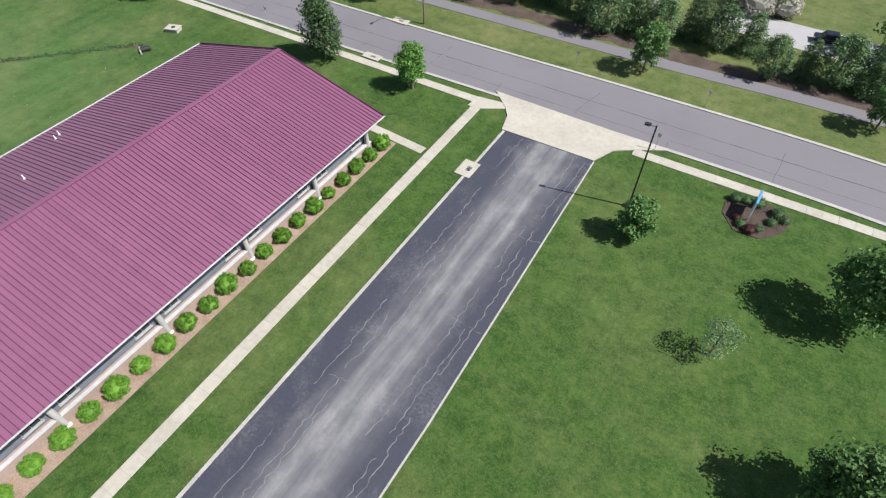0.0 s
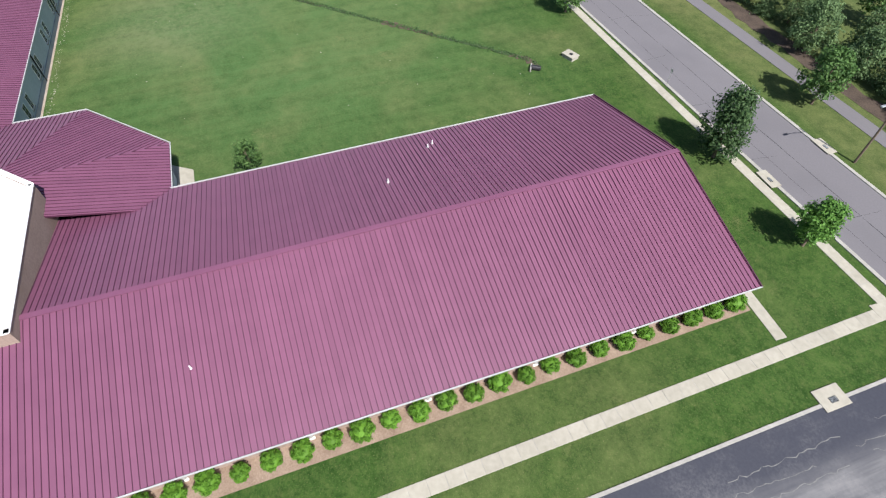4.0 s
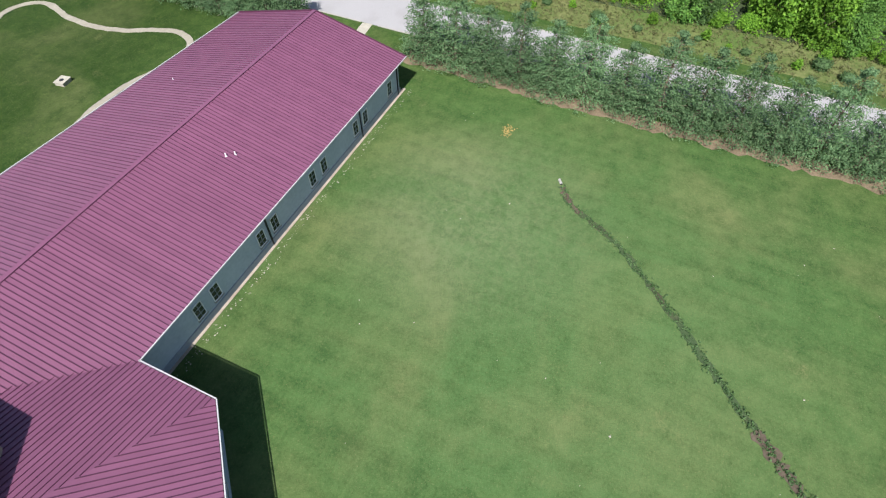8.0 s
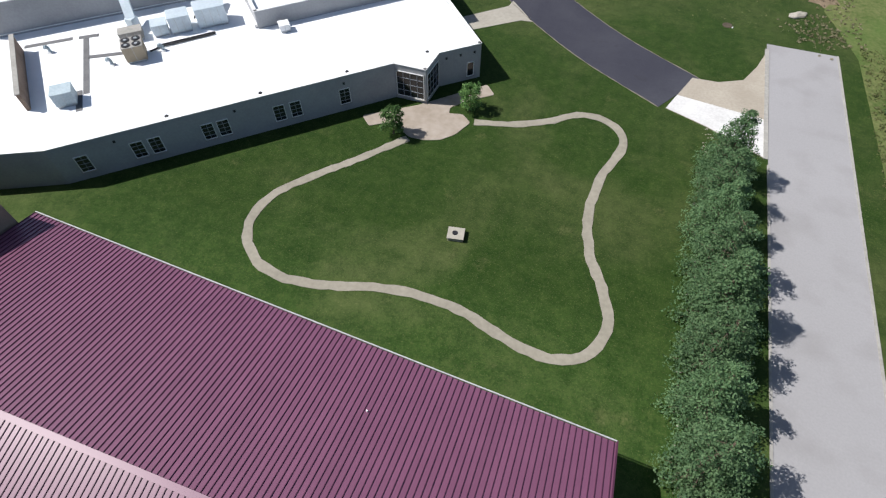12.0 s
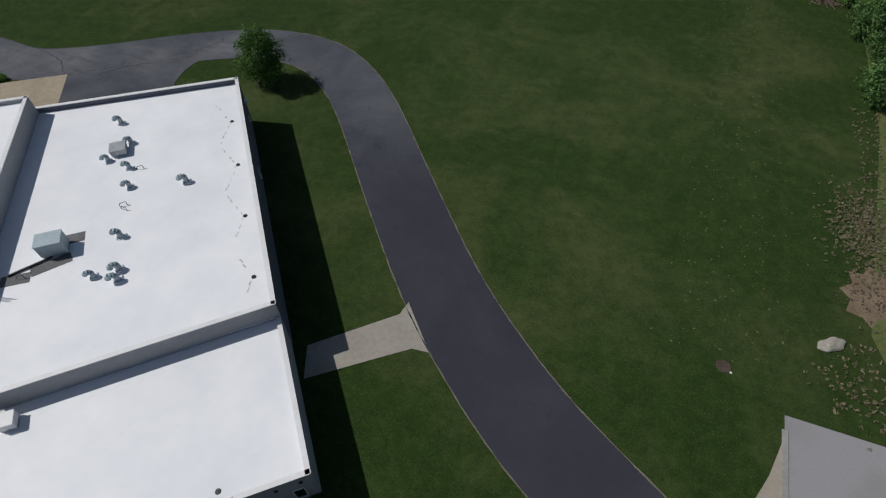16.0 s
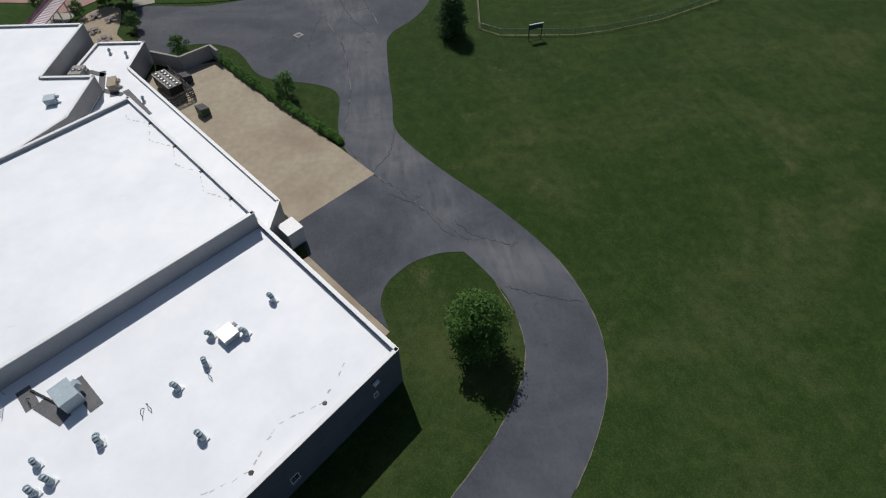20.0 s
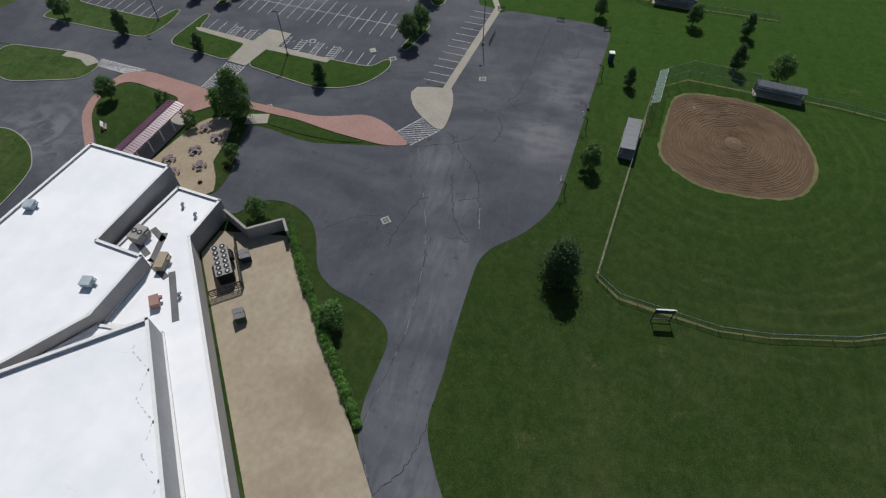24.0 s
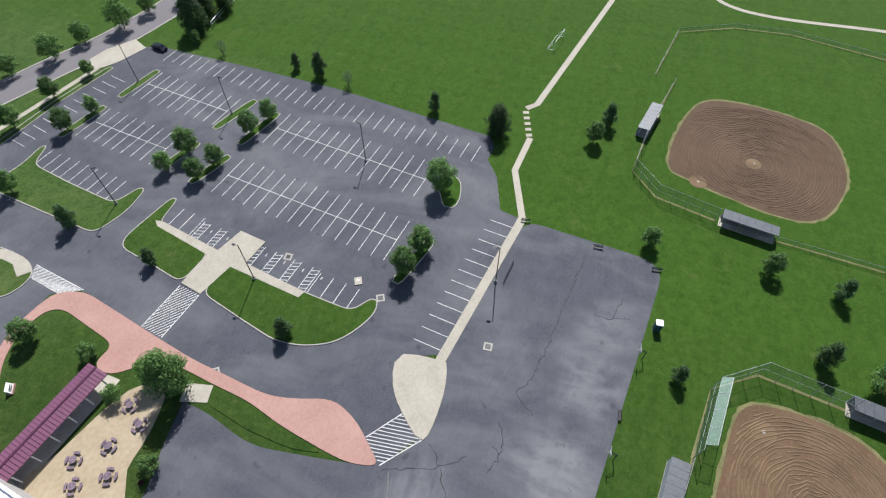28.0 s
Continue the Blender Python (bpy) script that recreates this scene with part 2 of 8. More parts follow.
# ---- wide surfaces with marks of their own ----
class Graph:
    """Short hand for building a node graph on positions in the world."""
    def __init__(self, m):
        self.n, self.link = m.node_tree.nodes, m.node_tree.links.new
        self.geo = self.n.new("ShaderNodeNewGeometry")
        self.pos = self.geo.outputs["Position"]

    def put(self, socket, v):
        if isinstance(v, (int, float)):
            socket.default_value = v
        elif isinstance(v, tuple):
            socket.default_value = (*v, 1) if len(v) == 3 and len(socket.default_value) == 4 else v
        else:
            self.link(v, socket)

    def math(self, op, a, b=0.0, c=0.0):
        t = self.n.new("ShaderNodeMath")
        t.operation = op
        for i, v in enumerate((a, b, c)):
            self.put(t.inputs[i], v)
        return t.outputs[0]

    def noise(self, scale, detail=4.0, stretch=(1, 1, 1), turn=0.0, rough=0.5, warp=0.0):
        mp = self.n.new("ShaderNodeMapping")
        mp.inputs["Scale"].default_value = stretch
        mp.inputs["Rotation"].default_value = (0, 0, radians(turn))
        self.link(self.pos, mp.inputs["Vector"])
        t = self.n.new("ShaderNodeTexNoise")
        t.inputs["Scale"].default_value, t.inputs["Detail"].default_value, t.inputs["Roughness"].default_value, t.inputs["Distortion"].default_value = scale, detail, rough, warp
        self.link(mp.outputs[0], t.inputs["Vector"])
        return t.outputs["Fac"]

    def ramp(self, v, a, b, lo=0.0, hi=1.0):
        t = self.n.new("ShaderNodeMapRange")
        for i, x in enumerate((v, a, b, lo, hi)):
            self.put(t.inputs[i], x)
        return t.outputs[0]

    def mix(self, f, a, b):
        t = self.n.new("ShaderNodeMix")
        t.data_type = "RGBA"
        self.put(t.inputs[0], f)
        self.put(t.inputs[6], a)
        self.put(t.inputs[7], b)
        return t.outputs[2]

    def axis(self, i):
        t = self.n.new("ShaderNodeSeparateXYZ")
        self.link(self.pos, t.inputs[0])
        return t.outputs[i]

    def spot(self, x, y, inner, outer):
        """1 within inner metres of a place, 0 past outer."""
        t = self.n.new("ShaderNodeVectorMath")
        t.operation = "DISTANCE"
        self.link(self.pos, t.inputs[0])
        t.inputs[1].default_value = (x, y, 0)
        return self.ramp(t.outputs["Value"], inner, outer, 1.0, 0.0)


def surface(name, rough, spec=0.3):
    m = bpy.data.materials.new(name)
    m.use_nodes = True
    b = m.node_tree.nodes["Principled BSDF"]
    b.inputs["Roughness"].default_value, b.inputs["Specular IOR Level"].default_value = rough, spec
    return m, Graph(m), b


def relief(g, b, height, strength, dist):
    bp = g.n.new("ShaderNodeBump")
    bp.inputs["Strength"].default_value, bp.inputs["Distance"].default_value = strength, dist
    g.link(height, bp.inputs["Height"])
    g.link(bp.outputs["Normal"], b.inputs["Normal"])


def make_grass():
    """Mown grass: blades, clumps, mowing lanes, dry patches, deeper green south and east."""
    m, g, b = surface("mown grass", 0.95, 0.12)
    blades = g.noise(3.4, 8.0, rough=0.8)
    speck = g.noise(7.0, 3.0, rough=0.7)
    clumps = g.noise(0.5, 5.0, rough=0.65)
    tufts = g.noise(1.1, 8.0, rough=0.78, warp=0.4)
    wide = g.noise(0.05, 4.0, rough=0.6, warp=0.6)
    lanes = g.noise(0.35, 3.0, (1, 0.06, 1), 28)
    lanes2 = g.noise(0.3, 3.0, (0.08, 1, 1), 10)
    mown = g.math("MULTIPLY", g.math("MULTIPLY", g.spot(-96, 0, 25, 55), 0.22), g.math("SUBTRACT", g.noise(0.75, 2.0, (1, 0.025, 1)), 0.5))
    v = g.math("ADD", g.math("ADD", g.math("MULTIPLY", blades, 0.5), mown), g.math("ADD", g.math("MULTIPLY", clumps, 0.3), g.math("MULTIPLY", g.math("ADD", lanes, lanes2), 0.1)))
    green = g.mix(g.ramp(v, 0.41, 0.59), (0.017, 0.046, 0.009), (0.055, 0.102, 0.023))
    green = g.mix(g.ramp(tufts, 0.5, 0.72, 0.0, 0.55), green, (0.1, 0.125, 0.04))
    green = g.mix(g.ramp(tufts, 0.5, 0.32, 0.0, 0.5), green, (0.014, 0.042, 0.008))
    field = g.math("MAXIMUM", g.spot(-96, 0, 12, 52), g.math("MULTIPLY", g.spot(-106, -160, 15, 60), 0.45))
    dry = g.math("ADD", g.math("MULTIPLY", g.ramp(wide, 0.46, 0.72, 0.0, 0.42), g.math("SUBTRACT", 1.0, g.spot(90, -160, 70, 130))), g.math("MULTIPLY", field, g.ramp(wide, 0.35, 0.65, 0.02, 0.15)))
    dry = g.math("ADD", dry, g.ramp(g.axis(1), 60, 63, 0.0, 0.42))
    dry = g.math("MULTIPLY", dry, g.ramp(g.math("ADD", clumps, g.math("MULTIPLY", blades, 0.6)), 0.55, 1.0, 0.35, 1.0))
    pale = g.mix(g.math("MULTIPLY", field, g.ramp(v, 0.4, 0.6, 0.35, 0.85)), green, (0.064, 0.13, 0.046))
    # deeper green towards the south, and east of about x=98
    deep_zone = g.ramp(g.math("ADD", g.axis(1), g.math("MULTIPLY", wide, 20.0)), -42, -64, 0.0, 0.9)
    deep_zone = g.math("MAXIMUM", deep_zone, g.ramp(g.axis(0), 98, 116, 0.0, 0.85))
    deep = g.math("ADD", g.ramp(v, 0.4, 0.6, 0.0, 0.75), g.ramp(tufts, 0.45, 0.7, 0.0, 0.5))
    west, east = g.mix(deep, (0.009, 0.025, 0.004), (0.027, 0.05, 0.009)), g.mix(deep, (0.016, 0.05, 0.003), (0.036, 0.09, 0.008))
    pale = g.mix(g.math("MULTIPLY", deep_zone, 0.85), pale, g.mix(g.ramp(g.axis(0), 10, 75), west, east))
    away = g.n.new("ShaderNodeVectorMath")
    away.operation = "DISTANCE"
    g.link(g.pos, away.inputs[0])
    away.inputs[1].default_value = (44.4, -190.1, 0)
    ring = g.math("SINE", g.math("ADD", g.math("MULTIPLY", away.outputs["Value"], 2.3), g.math("MULTIPLY", clumps, 5.0)))
    ring = g.math("MULTIPLY", g.ramp(ring, 0.1, 1.0, 0.0, 0.22), g.math("MULTIPLY", g.spot(30, -198, 22, 40), g.ramp(away.outputs["Value"], 15, 22)))
    pale = g.mix(g.math("MULTIPLY", ring, g.ramp(wide, 0.4, 0.6)), pale, (0.09, 0.11, 0.03))
    dry = g.math("MULTIPLY", dry, g.math("MULTIPLY", g.ramp(g.axis(0), 20, 80, 1.0, 0.22), g.math("SUBTRACT", 1.0, g.math("MULTIPLY", deep_zone, 0.3))))
    col = g.mix(dry, pale, (0.16, 0.155, 0.07))
    bare = g.math("MULTIPLY", g.ramp(g.noise(0.16, 6.0, rough=0.7), 0.6, 0.74), g.ramp(blades, 0.42, 0.62))
    col = g.mix(g.math("MAXIMUM", g.math("MULTIPLY", bare, 0.55), g.ramp(speck, 0.57, 0.7, 0.0, 0.4)), col, (0.2, 0.17, 0.085))
    worn = g.math("MULTIPLY", g.spot(-107, -13, 2, 17), g.ramp(g.math("ADD", tufts, g.math("MULTIPLY", wide, 0.6)), 0.62, 0.95, 0.1, 0.6))
    col = g.mix(worn, col, (0.16, 0.18, 0.1))
    g.link(col, b.inputs["Base Color"])
    relief(g, b, v, 0.7, 0.14)
    return m


def make_driveway():
    """Sealed asphalt whose middle is worn pale in two wheel tracks, streaked along its length."""
    m, g, b = surface("sealed driveway", 0.65, 0.4)
    x, y = g.axis(0), g.axis(1)
    d = g.math("ABSOLUTE", g.math("ADD", g.math("ADD", x, 15.5), g.math("MULTIPLY", g.math("SUBTRACT", g.noise(0.25, 3.0, (1, 0.3, 1)), 0.5), 2.0)))
    band = g.ramp(d, 1.4, 3.7, 1.0, 0.0)
    tracks = g.ramp(g.math("ABSOLUTE", g.math("SUBTRACT", d, 1.0)), 0.1, 1.0, 1.0, 0.25)
    streaks = g.noise(1.8, 5.0, (1, 0.07, 1), 0, 0.65)
    fine = g.noise(4.0, 5.0, rough=0.7)
    patch = g.noise(0.22, 5.0, (1, 0.7, 1), 0, 0.65)
    wear = g.math("MULTIPLY", g.math("MULTIPLY", g.math("MULTIPLY", band, 0.8), g.ramp(tracks, 0, 1, 0.45, 1.0)), g.math("ADD", g.ramp(streaks, 0.3, 0.7, 0.35, 0.75), g.ramp(patch, 0.4, 0.7, -0.1, 0.35)))
    wear = g.math("ADD", wear, g.math("MULTIPLY", g.ramp(patch, 0.5, 0.72), g.ramp(fine, 0.4, 0.65, 0.05, 0.28)))
    base = g.mix(fine, (0.024, 0.026, 0.04), (0.05, 0.052, 0.068))
    g.link(g.mix(wear, base, (0.27, 0.262, 0.262)), b.inputs["Base Color"])
    relief(g, b, fine, 0.2, 0.03)
    return m


def make_asphalt():
    """Old grey asphalt with pale sweeps, faint wheel arcs and oil spots."""
    m, g, b = surface("worn asphalt", 0.85, 0.3)
    fine = g.noise(3.0, 6.0, rough=0.75)
    mid = g.noise(0.3, 5.0, rough=0.6)
    sweep = g.noise(0.06, 5.0, (1, 0.5, 1), 30, 0.6, 1.2)
    arcs = g.noise(0.5, 3.0, (0.3, 1, 1), 12, 0.5, 2.5)
    base = g.mix(g.ramp(g.math("ADD", g.math("MULTIPLY", fine, 0.6), g.math("MULTIPLY", mid, 0.4)), 0.35, 0.65), (0.041, 0.045, 0.058), (0.072, 0.077, 0.094))
    pale = g.math("ADD", g.ramp(sweep, 0.45, 0.7, 0.0, 0.5), g.ramp(arcs, 0.52, 0.75, 0.0, 0.12))
    bright = g.math("MAXIMUM", g.spot(38, -154, 3, 10), g.math("MAXIMUM", g.spot(52, -157, 3, 9), g.math("MULTIPLY", g.spot(64, -158, 2, 7), 0.7)))
    pale = g.math("ADD", pale, g.math("MULTIPLY", bright, g.ramp(g.noise(0.35, 4.0, (1, 0.5, 1), 20), 0.35, 0.6, 0.0, 0.75)))
    loop = g.math("MULTIPLY", g.spot(17, -58, 2, 16), g.ramp(g.noise(0.2, 4.0, warp=1.5), 0.4, 0.62, 0.0, 0.8))
    drive = 0.0
    for x, y in ((-52, -158), (-40, -151), (-30, -145), (-18, -142), (-6, -142), (6, -142), (17, -140), (27, -136)):
        drive = g.math("MAXIMUM", g.spot(x, y, 2.5, 7.5), drive)
    drive = g.math("MULTIPLY", drive, g.ramp(g.noise(0.5, 4.0, (0.25, 1, 1), 12, 0.6, 1.0), 0.35, 0.65, 0.15, 0.6))
    pale = g.math("ADD", g.math("ADD", pale, loop), drive)
    col = g.mix(pale, base, (0.145, 0.15, 0.162))
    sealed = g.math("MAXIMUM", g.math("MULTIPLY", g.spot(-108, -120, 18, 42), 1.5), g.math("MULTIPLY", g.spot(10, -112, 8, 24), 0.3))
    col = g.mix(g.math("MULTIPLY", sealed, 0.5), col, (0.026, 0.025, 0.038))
    oil = g.ramp(g.noise(0.45, 2.0), 0.66, 0.78, 0.0, 0.6)
    g.link(g.mix(oil, col, (0.028, 0.028, 0.034)), b.inputs["Base Color"])
    relief(g, b, fine, 0.25, 0.03)
    return m


def make_membrane():
    """White roof membrane with faint seams, grey film and rusty runs."""
    m, g, b = surface("white membrane roof", 0.6, 0.35)
    film = g.noise(0.14, 5.0, rough=0.65)
    fine = g.noise(2.5, 5.0)
    runs = g.noise(0.35, 6.0, (1, 0.35, 1), 40, 0.7, 0.8)
    col = g.mix(g.ramp(film, 0.35, 0.7), (0.88, 0.89, 0.91), (0.77, 0.79, 0.82))
    col = g.mix(g.math("MULTIPLY", g.ramp(runs, 0.66, 0.74), g.ramp(fine, 0.45, 0.6, 0.0, 0.45)), col, (0.42, 0.34, 0.27))
    g.link(col, b.inputs["Base Color"])
    relief(g, b, film, 0.05, 0.05)
    return m


GRASS, DRIVEWAY, ASPHALT, WHITE_ROOF = make_grass(), make_driveway(), make_asphalt(), make_membrane()

# ---- ground ----
bm = bmesh.new()
bmesh.ops.create_grid(bm, x_segments=4, y_segments=4, size=2500)
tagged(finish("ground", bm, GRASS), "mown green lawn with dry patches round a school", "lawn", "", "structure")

# paved areas, each a few millimetres above the next
slab("driveway", [(-21.4, -62), (-9.2, -62), (-9.75, 10), (-10.85, 45.7), (-22.05, 45.3)], 0.03, 0.2, DRIVEWAY, label="dark sealed asphalt driveway with a worn pale middle", category="driveway")
strip("street", [(-420, 49), (-300, 52), (-125, 53.5), (-60, 55), (18, 57), (42, 50), (58, 26), (70, 0), (92, -11), (130, -22), (260, -40)], 9.6, 0.02, 0.2, ROAD, label="pale grey asphalt street with concrete kerbs", category="street")
strip("park_road", [(-141.8, 49), (-141.85, 0), (-141.85, -60), (-141.8, -122)], 9.2, 0.035, 0.2, GREY_ROAD, label="bleached grey road ending in a field", category="road", rounded=False)
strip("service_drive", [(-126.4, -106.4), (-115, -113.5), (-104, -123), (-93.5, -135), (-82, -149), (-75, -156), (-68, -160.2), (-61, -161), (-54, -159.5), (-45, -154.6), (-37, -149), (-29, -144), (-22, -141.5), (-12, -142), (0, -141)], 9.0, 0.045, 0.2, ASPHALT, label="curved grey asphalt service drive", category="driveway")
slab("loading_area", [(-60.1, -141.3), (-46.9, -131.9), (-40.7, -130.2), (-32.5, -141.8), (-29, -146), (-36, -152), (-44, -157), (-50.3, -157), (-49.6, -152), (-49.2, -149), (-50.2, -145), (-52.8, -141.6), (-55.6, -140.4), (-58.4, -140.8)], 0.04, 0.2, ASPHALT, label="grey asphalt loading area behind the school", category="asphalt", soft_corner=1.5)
slab("play_court", [(-22, -146), (-2.8, -146.8), (7.4, -147.6), (13.1, -154.3), (20.4, -158.6), (32, -160), (59.3, -163.4), (78.8, -165.7), (81.3, -162.8), (83, -138.5), (50, -133), (36, -134.4), (29.6, -130), (28, -122), (26, -110), (28.5, -100), (28.4, -93), (18, -95), (8.6, -97.6), (5, -104.6), (10, -107), (11, -112.7), (7.9, -118.2), (3.6, -120.7), (-1.5, -122.5), (-4.5, -125.7), (-6.4, -131.8), (-8.6, -136), (-11.4, -137.7), (-22, -137.5)], 0.035, 0.2, ASPHALT, label="wide grey asphalt play court with cracks", category="asphalt", soft_corner=3.5)
slab("parking_lot", [(42.5, -10), (64, -20), (82, -21.5), (98, -25), (107, -22), (110, -33), (109.8, -60), (109, -85), (106.5, -108), (104.8, -125), (101.4, -126.7), (97.3, -126.4), (93, -129.7), (84, -133), (83, -138), (50, -133), (47, -126), (42, -127), (36, -134), (29.6, -129.5), (34, -112), (33.6, -105), (35, -94), (36.5, -86), (40, -68), (40.5, -55), (42.7, -45)], 0.03, 0.2, ASPHALT, label="grey asphalt parking lot with white stall lines", category="parking lot")
slab("front_loop", [(-14, -72), (10, -76), (24, -64), (30, -61), (37.5, -61.5), (41, -66), (42, -55), (42, -12), (20, -24), (-9, -30), (-21, -30), (-20, -60)], 0.025, 0.2, ASPHALT, label="grey asphalt drop-off loop before the school", category="driveway")

for side in (-4.55, 4.55):
    strip("drive_edge", [(-126.4, -106.4), (-115, -113.5), (-104, -123), (-93.5, -135), (-82, -149), (-75, -156), (-68, -160.2), (-61, -161), (-54, -159.5)], 0.1, 0.05, 0.2, material("crumbled asphalt edge", (0.12, 0.11, 0.085), (0.21, 0.19, 0.15), 0.95, 0.6, 5.0, 0.3), label="thin crumbled edge of the service drive", category="edge", offset=side, step=0.8, ragged=0.05)
# concrete
slab("street_apron", [(-27, 52.0), (-24.2, 49.4), (-23.2, 48), (-22.5, 45.3), (-10.85, 45.7), (-9.6, 48.5), (-7.2, 50.2), (-4, 52.0)], 0.118, 0.25, CONCRETE, label="pale concrete apron between street and driveway", category="apron")
slab("road_apron", [(-125, -102.6), (-127.7, -110.2), (-131.1, -110.4), (-134.2, -112), (-135.9, -115.8), (-137.2, -120), (-136.9, -97), (-130, -100.6)], 0.055, 0.2, APRON, label="pale concrete apron beside the park road", category="apron")
slab("apron_panel", [(-125.0, -102.65), (-126.1, -105.8), (-136.7, -104.4), (-136.75, -97.2), (-130, -100.7)], 0.06, 0.2, material("bleached concrete", (0.5, 0.49, 0.48), (0.64, 0.63, 0.62), 0.85, 0.3, 3.0, 0.1), label="bleached concrete panel of the apron", category="apron")
slab("service_yard", [(-40.7, -130.2), (-32.5, -141.8), (-25.6, -137), (3.5, -115.6), (2, -104), (-3, -103.2)], 0.05, 0.2, YARD, label="tan stained concrete service yard", category="yard")
slab("side_pad", [(-94, -109.5), (-102.5, -116.2), (-104.3, -116.4), (-100, -121.2), (-99.7, -119.5), (-92.5, -112.8)], 0.05, 0.2, CONCRETE, label="pale concrete pad to a side door", category="path")
slab("loading_walk", [(-46.9, -131.9), (-60.1, -141.2), (-61.9, -139.4), (-48.5, -129.5)], 0.06, 0.2, YARD, label="tan concrete walk along the rear wall", category="path")
LOOP = [(-96.1, -86.4), (-91.7, -80.9), (-87.9, -76.5), (-85.7, -73.4), (-84.9, -70.4), (-85.4, -67.8), (-87.1, -65.4), (-89.5, -64.0), (-92.3, -63.5), (-96.0, -64.0), (-100, -65.2), (-104.7, -66.0), (-109.4, -65.8), (-113.4, -64.6), (-117.6, -63.7), (-120.6, -64.3), (-122.5, -66.4), (-123.0, -69.4), (-121.8, -72.8), (-120.0, -76.4), (-118.9, -81.6), (-119.2, -87.5), (-120.7, -92.6), (-120.4, -95.7), (-117.9, -97.7), (-114.6, -97.5), (-111.2, -94.9), (-106.9, -92.9), (-102.8, -91.9)]
strip("courtyard_path", LOOP, 1.05, 0.05, 0.2, material("path concrete", (0.22, 0.2, 0.16), (0.3, 0.275, 0.225), 0.9, 0.3, 2.0, 0.15), label="narrow winding concrete path round the courtyard lawn", category="path", ragged=0.1, step=0.8)

# ---- buildings ----
def flat_block(name, pts, roof, top, wall_mat, label, base=0.0, cap=0.35):
    """A building part with a flat white roof inside a parapet."""
    e = thing(name, pts[0][0], pts[0][1], base, label, "school building")
    inv = e.matrix_basis.inverted()
    n = len(pts)
    area = sum(pts[i][0] * pts[(i + 1) % n][1] - pts[(i + 1) % n][0] * pts[i][1] for i in range(n))
    if area < 0:
        pts = pts[::-1]
    ring = inset(pts, cap)
    for i in range(n):
        j = (i + 1) % n
        bm = bmesh.new()
        vs = [bm.verts.new(inv @ Vector((*p, z))) for z in (base, top) for p in (pts[i], pts[j], ring[j], ring[i])]
        for q in ((3, 2, 1, 0), (4, 5, 6, 7), (0, 1, 5, 4), (1, 2, 6, 5), (2, 3, 7, 6), (3, 0, 4, 7)):
            bm.faces.new([vs[k] for k in q])
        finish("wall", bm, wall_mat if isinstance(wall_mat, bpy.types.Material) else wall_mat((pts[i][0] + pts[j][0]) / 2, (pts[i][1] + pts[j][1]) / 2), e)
        bm = bmesh.new()
        a, b = Vector((*pts[i], top + 0.04)), Vector((*pts[j], top + 0.04))
        d = (b - a).normalized()
        nrm = Vector((-d.y, d.x, 0))
        vs = [bm.verts.new(inv @ (p + nrm * s + Vector((0, 0, z)))) for z in (-0.05, 0.04) for p, s in ((a, -0.06), (b, -0.06), (b, cap + 0.04), (a, cap + 0.04))]
        for q in ((3, 2, 1, 0), (4, 5, 6, 7), (0, 1, 5, 4), (1, 2, 6, 5), (2, 3, 7, 6), (3, 0, 4, 7)):
            bm.faces.new([vs[k] for k in q])
        finish("coping", bm, WHITE_TRIM, e, "pale metal coping")
    bm = bmesh.new()
    f = bm.faces.new([bm.verts.new(inv @ Vector((*p, roof))) for p in ring])
    r = bmesh.ops.extrude_face_region(bm, geom=[f])
    for v in r["geom"]:
        if isinstance(v, bmesh.types.BMVert):
            v.co.z -= 0.25
    bmesh.ops.recalc_face_normals(bm, faces=bm.faces)
    bmesh.ops.triangulate(bm, faces=[g for g in bm.faces if len(g.verts) > 4])
    finish("roof", bm, WHITE_ROOF, e, "white membrane roof")
    return e


def inset(pts, w):
    """The outline, counter-clockwise, moved inwards by w."""
    out = []
    n = len(pts)
    for i in range(n):
        p0, p1, p2 = Vector(pts[i - 1]), Vector(pts[i]), Vector(pts[(i + 1) % n])
        d1, d2 = (p1 - p0).normalized(), (p2 - p1).normalized()
        n1, n2 = Vector((-d1.y, d1.x)), Vector((-d2.y, d2.x))
        m = (n1 + n2) / max(0.3, 1 + n1.dot(n2))
        q = p1 + m * w
        out.append((q.x, q.y))
    return out


GYM = [(-90.9, -112.6), (-66.6, -142), (-45.7, -127.0), (-62.2, -104.4), (-72, -94.8)]
HALL = [(-46.7, -127.3), (-19.6, -107.9), (-40.9, -81.3), (-64.7, -102.8)]
flat_block("classroom_block", [(-100.7, -101.0), (-96.3, -97.2), (-96.0, -93.3), (-91.8, -93.3), (-63.0, -66.7), (-53.2, -61.9), (-40.5, -80.9), (-41.1, -81.8), (-64.5, -103.0), (-71.6, -95.2), (-90.6, -112.8)], 4.7, 4.95, BLOCK_PALE, "low white-roofed school block with grey block walls")
# walls south of y=-112 take the darker blockwork, shade painted in
flat_block("gymnasium", GYM, 6.4, 7.05, lambda x, y: BLOCK_PALE if y > -112 else BLOCK_SHADED, "white-roofed gymnasium with grey block walls and roof vents")
flat_block("assembly_hall", HALL, 8.4, 8.9, BLOCK_PALE, "tall white-roofed school hall with grey block walls")
flat_block("rear_corridor", [(-40.1, -129), (-3, -102.8), (5.3, -103.9), (6.5, -95.4), (-8.2, -92.3), (-9.3, -99.6), (-20, -98.5), (-19.5, -107.6), (-46.6, -127.5)], 3.9, 4.2, BLOCK, "low white-roofed rear corridor of the school")
